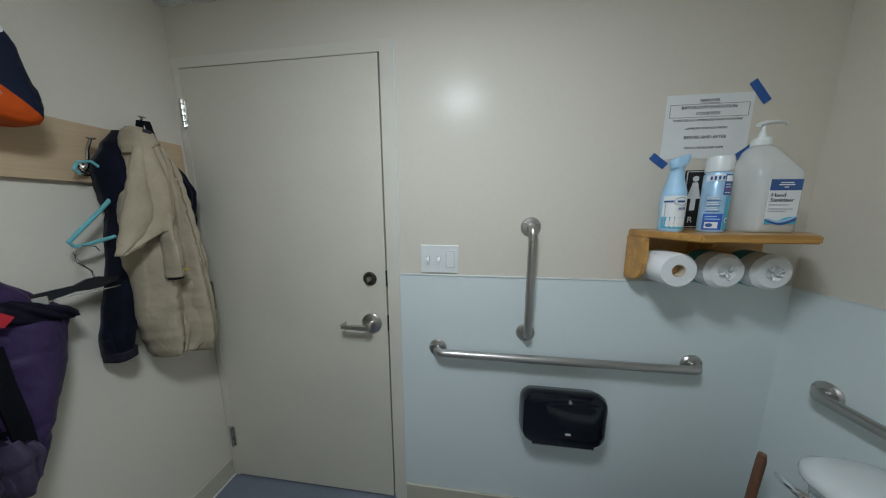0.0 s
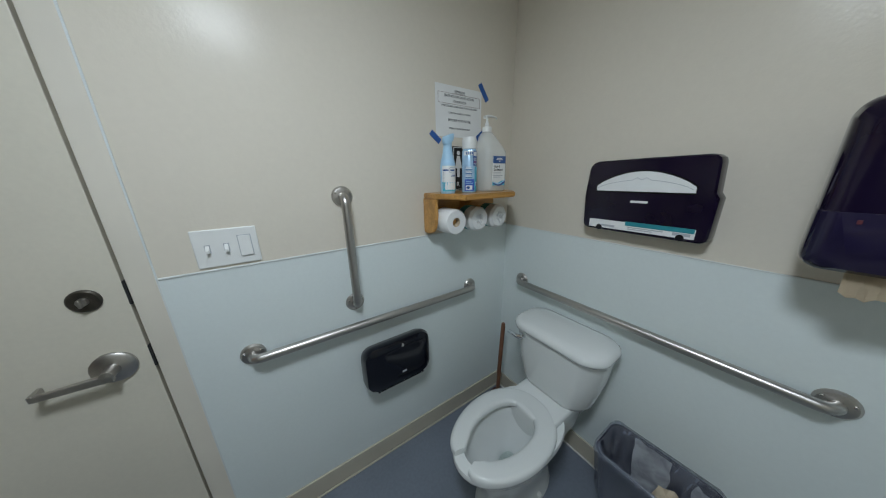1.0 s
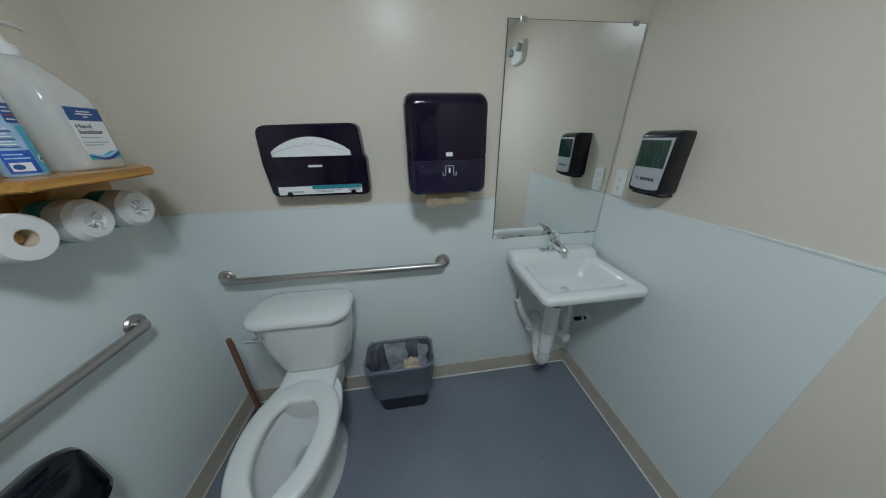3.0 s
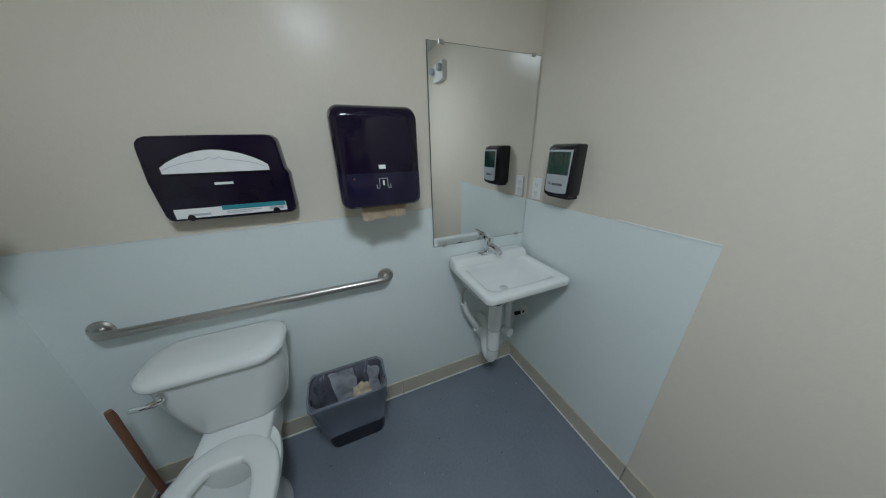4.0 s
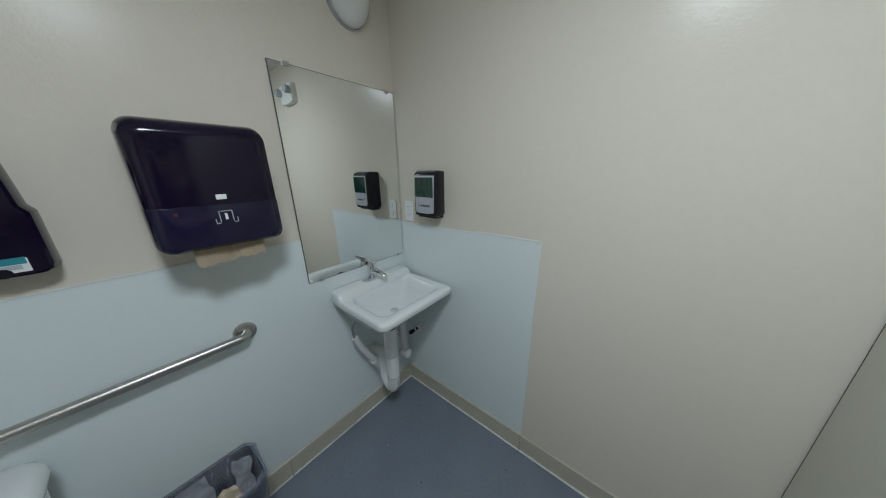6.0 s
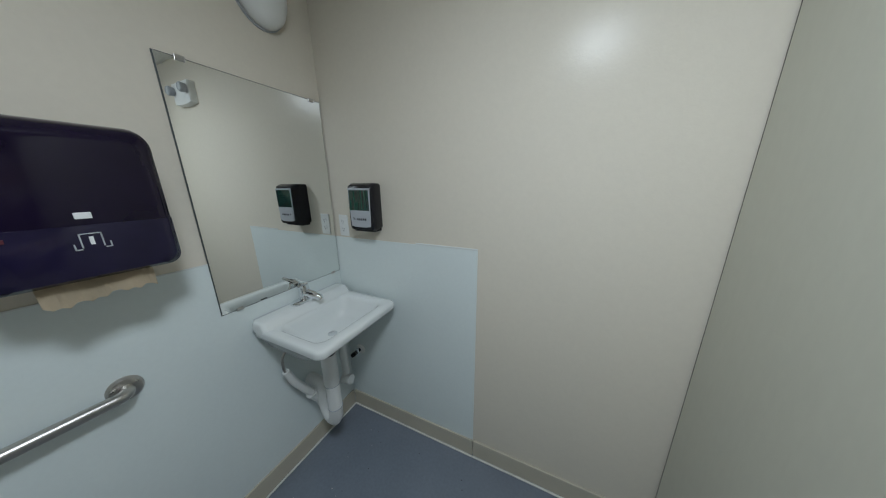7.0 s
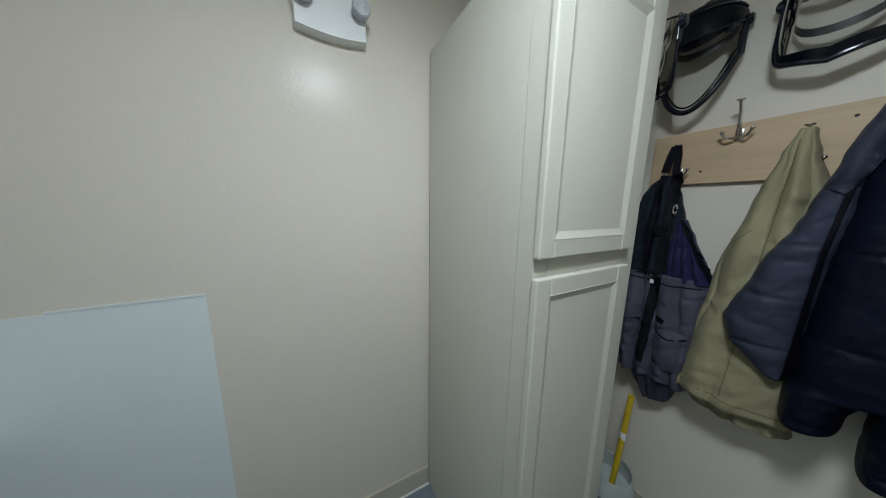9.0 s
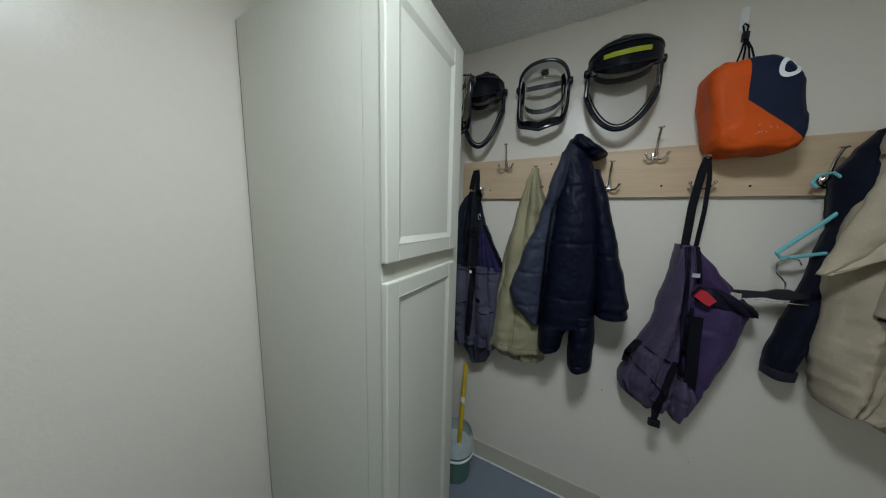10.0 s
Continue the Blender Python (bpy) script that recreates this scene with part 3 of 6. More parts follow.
bm = rings([
    loop(0.93, 1.150, -0.90, -0.60, 0.722, 0.05), loop(0.84, 1.154, -0.945, -0.535, 0.770, 0.06),
    loop(0.762, 1.156, -0.965, -0.518, 0.818, 0.045), loop(0.740, 1.157, -0.976, -0.507, 0.826, 0.035), loop(0.736, 1.157, -0.979, -0.504, 0.833, 0.035),
    loop(0.736, 1.157, -0.979, -0.504, 0.851, 0.035), loop(0.739, 1.157, -0.977, -0.506, 0.859, 0.035), loop(0.748, 1.157, -0.970, -0.514, 0.8635, 0.035),
    loop(0.784, 1.064, -0.942, -0.544, 0.8610, 0.045), loop(0.797, 1.058, -0.931, -0.555, 0.853, 0.045), loop(0.808, 1.054, -0.922, -0.565, 0.838, 0.045), loop(0.828, 1.046, -0.902, -0.586, 0.80, 0.05),
    loop(0.852, 1.038, -0.890, -0.600, 0.768, 0.055), loop(0.876, 1.024, -0.872, -0.622, 0.752, 0.06), loop(0.93, 0.99, -0.775, -0.715, 0.744, 0.028)])
part("basin", bm, M_PORC, sk, "", True, 60)
bm = rings([loop(1.060, 1.157, -0.981, -0.503, 0.852, 0.02), loop(1.061, 1.157, -0.981, -0.504, 0.8655, 0.02), loop(1.068, 1.157, -0.980, -0.505, 0.874, 0.02),
            loop(1.076, 1.157, -0.979, -0.507, 0.886, 0.02), loop(1.083, 1.157, -0.976, -0.511, 0.893, 0.02), loop(1.094, 1.157, -0.968, -0.520, 0.896, 0.018)])
part("back_ledge", bm, M_PORC, sk, "", True, 60)
part("wall_joint", box(1.150, EX - 0.0032, -0.966, -0.520, 0.893, 0.8975, 0.001), M_GREYPL, sk, "thin grey sealant line")
part("drain", lathe([(0.002, 0.744), (0.022, 0.744), (0.022, 0.747), (0.016, 0.746), (0.002, 0.745)], (0.96, -0.745, 0), 20), M_CHROME, sk, "chrome drain ring", True)
part("overflow_slot", box(0.808, 0.816, -0.762, -0.728, 0.826, 0.831, 0.001), M_DARK, sk)
FY, FXX = -0.742, 1.118
fc = part("faucet", rings([[Vector((FXX + u * 0.5, FY + v * 0.5, z)) for u, v in rounded(0.052 * 2 * k, 0.150 * 2 * k, 0.05 * k, 6)] for z, k in ((0.896, 1.0), (0.904, 1.0), (0.909, 0.92), (0.911, 0.8))]),
          M_CHROME, sk, "chrome single-lever faucet", True)
part("spout", tube([(FXX + 0.002, FY, 0.908), (FXX - 0.002, FY, 0.926), (FXX - 0.022, FY - 0.006, 0.936), (FXX - 0.050, FY - 0.014, 0.930), (FXX - 0.078, FY - 0.022, 0.918), (FXX - 0.084, FY - 0.024, 0.908)],
                   [0.026, 0.025, 0.022, 0.018, 0.0155, 0.014], 16), M_CHROME, fc, "", True)
part("hub", lathe([(0.003, 0.915), (0.027, 0.915), (0.0265, 0.968), (0.024, 0.980), (0.016, 0.986), (0.003, 0.988)], (FXX + 0.003, FY, 0), 22), M_CHROME, fc, "", True)
part("lever", tube([(FXX + 0.014, FY - 0.006, 0.976), (FXX + 0.0, FY, 0.986), (FXX - 0.024, FY + 0.010, 0.993), (FXX - 0.050, FY + 0.021, 1.004)], [0.020, 0.021, 0.014, 0.009], 14, flat=0.45), M_CHROME, fc, "", True)

# insulated pipes below the sink
pw = thing("drain_pipe", (0.96, -0.70, 0.24), "white insulated sink drain trap hanging below the sink", "pipe")
part("tailpiece", lathe([(0.01, 0.735), (0.033, 0.735), (0.033, 0.665), (0.03, 0.66), (0.03, 0.655), (0.01, 0.655)], (0.955, -0.700, 0), 20), M_DARK, pw, "dark drain nut", True)
part("upper_cover", lathe([(0.02, 0.662), (0.036, 0.662), (0.036, 0.490), (0.034, 0.487), (0.02, 0.487)], (0.957, -0.700, 0), 22), M_WHITEPL, pw, "", True)
part("trap_cover", tube([(0.957, -0.700, 0.486), (0.958, -0.700, 0.36), (0.960, -0.700, 0.285), (0.975, -0.702, 0.255), (1.00, -0.704, 0.25), (1.03, -0.706, 0.27), (1.045, -0.708, 0.31), (1.045, -0.708, 0.36)],
                        [0.034, 0.034, 0.034, 0.034, 0.033, 0.032, 0.031, 0.031], 18), M_WHITEPL, pw, "", True)
part("elbow_cover", tube([(1.045, -0.708, 0.35), (1.05, -0.715, 0.40), (1.07, -0.72, 0.425), (1.11, -0.72, 0.43), (EX - 0.004, -0.72, 0.43)], [0.033, 0.034, 0.032, 0.031, 0.031], 16), M_WHITEPL, pw, "", True)
for z in (0.487, 0.345):
    part("tie", lathe([(0.034, z - 0.0015), (0.0366, z - 0.0015), (0.0366, z + 0.0015), (0.034, z + 0.0015)], (0.957, -0.700, 0), 18), M_GREYPL, pw, "grey cable tie")
sp = thing("water_supply", (1.12, -0.56, 0.4), "white covered water supply line with a braided hose", "pipe")
part("hose", tube(arc((1.105, -0.615, 0.66), 0.045, 60, 180, 8, ((0, -1, 0), (0, 0, 1))) + [(1.103, -0.571, 0.62), (1.100, -0.575, 0.590)], 0.006, 10), M_STEEL, sp, "grey braided hose", True)
part("line_cover", tube([(1.100, -0.575, 0.605), (1.096, -0.600, 0.53), (1.090, -0.650, 0.44), (1.085, -0.695, 0.37)], [0.016, 0.018, 0.019, 0.019], 14), M_WHITEPL, sp, "", True)
part("valve_cover", tube([(1.088, -0.668, 0.405), (1.082, -0.708, 0.345), (1.07, -0.725, 0.25)], [0.028, 0.028, 0.019], 16), M_WHITEPL, sp, "", True)
sp = thing("water_supply", (1.05, -0.87, 0.35), "white covered supply pipe with valve at the wall", "pipe")
part("line_cover", tube([(1.04, -0.855, 0.74), (1.045, -0.862, 0.55), (1.05, -0.870, 0.38)], 0.021, 14), M_WHITEPL, sp, "", True)
part("valve_cover", tube([(1.075, -0.866, 0.338), (1.02, -0.874, 0.342)], [0.029, 0.029], 16), M_WHITEPL, sp, "", True)
part("valve", tube([(1.055, -0.93, 0.452), (1.055, SY + 0.010, 0.452)], [0.012, 0.010], 10), M_DARK, sp, "dark shut-off valve", True)
part("valve_body", tube([(1.055, -0.972, 0.440), (1.055, -0.972, 0.470)], [0.013, 0.011], 12), M_CHROME, sp, "small chrome valve body", True)
part("valve_wheel", lathe([(0.002, -0.952), (0.013, -0.952), (0.016, -0.946), (0.016, -0.938), (0.012, -0.934), (0.002, -0.934)], (1.055, 0, 0.452), 10, "y", sx=1.0, sy=0.7), M_BLACK, sp, "black valve handle")
part("escutcheon", lathe([(0.01, SY + 0.004), (0.034, SY + 0.004), (0.028, SY + 0.013), (0.01, SY + 0.015)], (1.055, 0, 0.452), 20, "y"), M_WHITEPL, sp, "", True)

# ---- toilet ----
to = thing("toilet", (0.75, 0.527, 0), "white two-piece toilet with an open-front seat and no lid", "toilet")
TY = 0.532


def egg(x0, x1, w, z, n=40, back=2.6):
    """An oval that is rounder at x0, the front, and squarer at x1."""
    out = []
    cx = x0 + (x1 - x0) * 0.55
    for k in range(n):
        a = 2 * math.pi * k / n
        c, s = math.cos(a), math.sin(a)
        if c < 0:
            out.append(Vector((cx + c * (cx - x0), TY + w * s, z)))
        else:
            e = 2 / back
            out.append(Vector((cx + (x1 - cx) * abs(c) ** e, TY + w * math.copysign(abs(s) ** e, s), z)))
    return out


bm = rings([egg(0.524, 0.955, 0.124, 0.0), egg(0.527, 0.955, 0.123, 0.018), egg(0.545, 0.955, 0.108, 0.035), egg(0.568, 0.955, 0.099, 0.10), egg(0.548, 0.955, 0.105, 0.18), egg(0.50, 0.96, 0.135, 0.26),
            egg(0.442, 0.96, 0.160, 0.325), egg(0.413, 0.96, 0.172, 0.37), egg(0.407, 0.96, 0.175, 0.388), egg(0.412, 0.955, 0.171, 0.400), egg(0.455, 0.82, 0.124, 0.401), egg(0.462, 0.815, 0.118, 0.385),
            egg(0.475, 0.80, 0.112, 0.33), egg(0.55, 0.785, 0.088, 0.25), egg(0.62, 0.765, 0.055, 0.205), egg(0.655, 0.755, 0.043, 0.165), egg(0.675, 0.752, 0.036, 0.11)])
bowl = part("bowl", bm, M_PORC, to, "", True, 60)
part("water", rings([egg(0.650, 0.757, 0.046, 0.170), egg(0.650, 0.757, 0.046, 0.172)]), glass("bowl_water", (0.93, 0.96, 0.95), 0.01, 1.33), bowl, "still water")
for s in (-1, 1):
    part("bolt_cap", lathe([(0.014, 0.018), (0.013, 0.03), (0.007, 0.037), (0.001, 0.038)], (0.80, TY + s * 0.112, 0), 12), M_PORC, bowl, "", True)
part("deck", rings([loop(0.80, 1.10, TY - 0.10, TY + 0.10, 0.24, 0.03), loop(0.79, 1.12, TY - 0.112, TY + 0.112, 0.34, 0.03), loop(0.79, 1.13, TY - 0.122, TY + 0.122, 0.405, 0.03), loop(0.79, 1.13, TY - 0.122, TY + 0.122, 0.420, 0.03), loop(0.795, 1.12, TY - 0.116, TY + 0.116, 0.4285, 0.03)]),
     M_PORC, to, "", True, 60)
# the open-front seat: a rounded band swept round the rim
GAP = 14
rows = []
n = 46
for k in range(n + 1):
    a = radians(180 + GAP + (360 - 2 * GAP) * k / n)
    c, s = math.cos(a), math.sin(a)

    def at(x0, x1, w, e):
        cx = x0 + (x1 - x0) * 0.55
        if c < 0:
            return cx + c * (cx - x0), TY + w * s
        return cx + (x1 - cx) * abs(c) ** (2 / e), TY + w * math.copysign(abs(s) ** (2 / e), s)

    ox, oy = at(0.398, 0.900, 0.181, 2.15)
    ix, iy = at(0.478, 0.800, 0.098, 2.5)
    end = min(k, n - k)
    shrink = (0.55, 0.85, 0.97)[end] if end < 3 else 1.0
    mx, my = (ox + ix) / 2, (oy + iy) / 2
    row = []
    for u, z in ((1.0, 0.404), (1.0, 0.417), (0.9, 0.427), (0.6, 0.431), (-0.6, 0.431), (-0.9, 0.427), (-1.0, 0.417), (-1.0, 0.404)):
        q = u * shrink
        row.append(Vector((mx + (ox - ix) / 2 * q, my + (oy - iy) / 2 * q, z)))
    rows.append(row)
part("seat", rings(rows), M_SEAT, to, "white open-front plastic seat", True, 50)


def tank_ring(x0, x1, w, z, r=0.075, bulge=0.024):
    out = []
    for u, v in rounded(x1 - x0, 2 * w, r, 6):
        x = (x0 + x1) / 2 + u
        if u < 0:
            x -= bulge * max(0.0, 1 - (v / w) ** 2) * (-u) / ((x1 - x0) / 2)
        out.append(Vector((x, TY + v, z)))
    return out


bm = rings([tank_ring(0.985, 1.12, 0.13, 0.412), tank_ring(0.962, 1.14, 0.160, 0.426), tank_ring(0.953, 1.145, 0.172, 0.455), tank_ring(0.942, 1.145, 0.198, 0.58), tank_ring(0.935, 1.145, 0.212, 0.715), tank_ring(0.935, 1.145, 0.212, 0.722)])
tank = part("tank", bm, M_PORC, to, "", True, 60)
bm = rings([tank_ring(0.932, 1.147, 0.214, 0.720), tank_ring(0.921, 1.150, 0.223, 0.724), tank_ring(0.918, 1.150, 0.225, 0.735), tank_ring(0.921, 1.149, 0.222, 0.750), tank_ring(0.936, 1.145, 0.208, 0.761), tank_ring(0.968, 1.12, 0.175, 0.766)])
part("tank_lid", bm, M_PORC, to, "", True, 60)
hd = part("flush_lever", lathe([(0.002, 0.940), (0.015, 0.940), (0.014, 0.906), (0.002, 0.900)], (0, 0.668, 0.695), 16, "x"), M_CHROME, to, "chrome flush lever", True)
part("lever_arm", tube([(0.902, 0.660, 0.695), (0.893, 0.676, 0.695), (0.890, 0.700, 0.694), (0.896, 0.738, 0.691)], [0.010, 0.011, 0.010, 0.008], 12), M_CHROME, hd, "", True)
ws = thing("toilet_supply", (1.10, 0.70, 0.2), "dark nut and hose feeding the toilet tank", "pipe")
part("nut", lathe([(0.004, 0.425), (0.018, 0.425), (0.020, 0.39), (0.012, 0.385), (0.004, 0.385)], (1.055, 0.672, 0), 10), mat("dark_blue_plastic", (0.02, 0.025, 0.05), 0.4), ws)
part("hose", tube([(1.055, 0.672, 0.388), (1.06, 0.675, 0.32), (1.09, 0.70, 0.24), (EX - 0.008, 0.71, 0.20)], 0.006, 8), M_STEEL, ws, "", True)

# ---- plunger ----
pl = thing("plunger", (1.02, 0.89, 0), "wooden-handled plunger standing in the corner behind the toilet", "plunger")
part("handle", tube([(1.025, 0.905, 0.08), (1.015, 0.893, 0.30), (1.004, 0.872, 0.60), (1.003, 0.871, 0.625)], [0.0125, 0.0125, 0.0125, 0.010], 12), M_STICK, pl, "reddish-brown wooden stick", True)
part("cup", lathe([(0.060, 0.0), (0.064, 0.012), (0.058, 0.05), (0.035, 0.085), (0.016, 0.10), (0.002, 0.102)], (1.026, 0.906, 0), 20), mat("dark_rubber", (0.05, 0.015, 0.012), 0.6, var=0.2), pl, "dark rubber cup", True)

# ---- waste bin ----
bn = thing("waste_bin", (1.03, 0.115, 0), "dark plastic waste bin lined with a clear grey bag", "waste bin")


def bin_loop(k, z, out=0.0, wob=0.0, seed=0.0):
    x0, x1 = 0.975 + (0.932 - 0.975) * k - out, 1.105 + (1.138 - 1.105) * k + out
    y0, y1 = -0.030 + (-0.062 + 0.030) * k - out, 0.250 + (0.290 - 0.250) * k + out
    res = []
    for v in loop(x0, x1, y0, y1, z, 0.045, 9):
        d = noise.noise(Vector((v.x * 26, v.y * 26, z * 13 + seed)))
        res.append(v + Vector((wob * d, wob * noise.noise(Vector((v.y * 30, v.x * 30, z * 11 + 5 + seed))), 0)))
    return res


bm = rings([bin_loop(0, 0.0), bin_loop(0.03, 0.008), bin_loop(1, 0.355), bin_loop(1, 0.362, 0.004), bin_loop(1, 0.362, -0.004), bin_loop(0.9, 0.34, -0.006), bin_loop(0.05, 0.012, -0.006)])
part("bucket", bm, mat("navy_bin_plastic", (0.005, 0.007, 0.020), 0.35, var=0.15, spec=0.25), bn, "dark navy plastic body", True)


def film(name, color, thin, thick, scale=9.0, stretch=(1, 1, 1)):
    """Thin cloudy plastic film, partly see-through, with soft crinkles."""
    m = mat(name, color, 0.22, var=0.05, spec=0.5)
    nt, lk = m.node_tree.nodes, m.node_tree.links
    see, both, nz, mp, tc, mr, bu = (nt.new("ShaderNode" + k) for k in ("BsdfTransparent", "MixShader", "TexNoise", "Mapping", "TexCoord", "MapRange", "Bump"))
    mp.inputs["Scale"].default_value = stretch
    nz.inputs["Scale"].default_value, nz.inputs["Detail"].default_value, nz.inputs["Distortion"].default_value = scale, 3, 0.8
    bu.inputs["Strength"].default_value, bu.inputs["Distance"].default_value = 0.5, 0.006
    mr.inputs[1].default_value, mr.inputs[2].default_value, mr.inputs[3].default_value, mr.inputs[4].default_value = 0.35, 0.65, thin, thick
    lk.new(tc.outputs["Object"], mp.inputs["Vector"])
    lk.new(mp.outputs[0], nz.inputs["Vector"])
    lk.new(nz.outputs["Fac"], mr.inputs[0])
    lk.new(nz.outputs["Fac"], bu.inputs["Height"])
    lk.new(bu.outputs["Normal"], nt["Principled BSDF"].inputs["Normal"])
    lk.new(mr.outputs[0], both.inputs[0])
    lk.new(see.outputs[0], both.inputs[1])
    lk.new(nt["Principled BSDF"].outputs[0], both.inputs[2])
    lk.new(both.outputs[0], nt["Material Output"].inputs[0])
    return m


rows = [bin_loop(0.38, 0.132, 0.007, 0.018, 3), bin_loop(0.41, 0.146, 0.009, 0.010, 3)]
rows += [bin_loop(z / 0.36, z, 0.007, 0.010, 3) for z in (0.17, 0.20, 0.24, 0.28, 0.32, 0.345)]
rows += [bin_loop(1, 0.360, 0.012, 0.014), bin_loop(1, 0.374, 0.008, 0.012), bin_loop(1, 0.376, -0.003, 0.010)]
bag = part("bag", rings(rows, cap=False), film("bag_outside", (0.30, 0.335, 0.42), 0.34, 0.48, 34.0, (1, 1, 0.6)), bn, "smooth clear grey bag folded over the rim", True, 180)
rows = [bin_loop(1, 0.371, -0.004, 0.006), bin_loop(0.95, 0.345, -0.010, 0.006, 1)]
rows += [bin_loop(z / 0.36, z, -0.012, 0.010, 1) for z in (0.31, 0.27, 0.22, 0.17, 0.12)]
rows += [bin_loop(0.1, 0.07, -0.03, 0.012, 1)]
part("bag_inside", rings(rows, cap=False), film("bag_inside", (0.44, 0.47, 0.56), 0.16, 0.46, 20.0, (1, 1, 0.35)), bag, "clear film clinging inside", True, 180)
M_SLACK = film("bag_slack", (0.56, 0.59, 0.64), 0.45, 0.75, 18.0)
for (ya, yb, x0, x1, z1, sd) in ((0.085, 0.205, 1.122, 1.075, 0.13, 2.0), (-0.045, 0.010, 1.105, 1.060, 0.16, 5.0)):
    grid = [[Vector((x0 + (x1 - x0) * k / 12 + 0.012 * noise.noise(Vector((j * 0.5, k * 0.3, sd))) - (0.030 * (1 - j / 8) if sd == 5.0 else 0), ya + (yb - ya) * j / 8 + 0.010 * noise.noise(Vector((k * 0.4, j * 0.3, sd + 4))) - 0.02 * (k / 12) * (1 if sd == 2.0 else -1), 0.366 + (z1 - 0.366) * k / 12)) for j in range(9)] for k in range(13)]
    part("bag_slack", rings(grid, cap=False, closed=False), M_SLACK, bag, "pale slack fold of film", True, 180)
for k, (x, y, z, r) in enumerate(((1.06, 0.055, 0.225, 0.050), (1.01, 0.06, 0.15, 0.042), (1.06, 0.13, 0.13, 0.045))):
    own = bmesh.new()
    bmesh.ops.create_icosphere(own, subdivisions=3, radius=r)
    for v in own.verts:
        v.co = v.co * (1 + 0.5 * noise.noise(v.co * 38 + Vector((k * 5, 0, 0)))) + Vector((x, y, z))
    tw = tagged(part("crumpled_towel", own, M_KRAFT, None), "crumpled brown paper towel lying in the waste bin", "paper towel", "towels in the bin")

# ---- specks on the floor ----
rng = random.Random(3)
bm = bmesh.new()
for k in range(46):
    x, y, s = rng.uniform(0.0, 1.05), rng.uniform(-0.9, 0.3), rng.uniform(0.0012, 0.0034)
    a = rng.uniform(0, 6.28)
    q = [Vector((x + s * math.cos(a + t) * rng.uniform(0.6, 1.4), y + s * math.sin(a + t), 0.0)) for t in (0, 1.57, 3.14, 4.71)]
    rings([q, [v * 1.0 + Vector((0, 0, 0.0016)) for v in q]], bm)
tagged(part("floor_specks", bm, mat("dirt_specks", (0.045, 0.04, 0.04), 0.8, var=0.5, scale=60)), "small dark crumbs scattered over the vinyl floor", "dirt", "", "stuff")

rng = random.Random(5)
bm = bmesh.new()
for k in range(22):
    x, y, q = rng.uniform(0.1, 1.05), rng.uniform(-0.92, 0.1), rng.uniform(0.0010, 0.0026)
    a = rng.uniform(0, 6.28)
    row = [Vector((x + q * math.cos(a + t) * rng.uniform(0.5, 1.5), y + q * math.sin(a + t), 0.0)) for t in (0, 1.3, 2.6, 4.0, 5.2)]
    rings([row, [v + Vector((0, 0, 0.0014)) for v in row]], bm)
tagged(part("floor_flecks", bm, mat("paint_flecks", (0.50, 0.50, 0.48), 0.7, var=0.2, scale=60)), "small pale paint flecks on the vinyl floor", "dirt", "", "stuff")
bm = bmesh.new()
for y, z, q in ((0.109, 0.608, 0.0035), (0.187, 0.658, 0.0040), (0.52, 0.445, 0.0025)):
    rings([[Vector((WX + d, y + q * math.cos(a) * 0.6, z + q * math.sin(a))) for a in (0, 1.0, 2.1, 3.3, 4.4, 5.4)] for d in (0.0, 0.0012)], bm)
tagged(part("wall_nicks", bm, M_DARK), "small dark nicks in the cream wall paint", "dirt", "", "stuff")

# ---- oak shelf ----
sh = thing("wall_shelf", (0.79, NY, 1.2), "honey oak shelf with a toilet roll holder below", "shelf")
poly = [(0.586, NY), (0.586, 0.925), (0.645, 0.787), (0.935, 0.787), (1.040, 0.905), (1.040, NY)]
bm = rings([[Vector((x, y, z)) for x, y in poly] for z in (1.366, 1.390)])
bmesh.ops.bevel(bm, geom=[e for e in bm.edges], offset=0.004, segments=2, affect="EDGES")
part("board", bm, M_OAK, sh)
part("backboard", box(0.598, 1.025, NY - 0.018, NY - 0.0005, 1.262, 1.366, 0.002), M_OAK, sh)
for x in (0.5895, 0.790):
    prof = [(NY - 0.001, 1.366), (0.925, 1.366), (0.922, 1.300), (0.924, 1.262), (0.932, 1.236), (0.950, 1.216), (0.978, 1.206), (1.005, 1.204), (NY - 0.002, 1.208)]
    if x > 0.7:
        prof = [(NY - 0.018, 1.366), (0.90, 1.366), (0.93, 1.33), (0.97, 1.31), (NY - 0.018, 1.30)]
    bm = rings([[Vector((x + d, y, z)) for y, z in prof] for d in (-0.0075, 0.0075)])
    bmesh.ops.bevel(bm, geom=[e for e in bm.edges], offset=0.003, segments=2, affect="EDGES")
    part("bracket", bm, M_OAK, sh)
for x in (0.655, 0.792, 0.922):
    part("peg", tube([(x, NY - 0.017, 1.268), (x, 0.888, 1.266)], [0.013, 0.013], 12), M_OAK, sh, "round wooden peg", True)


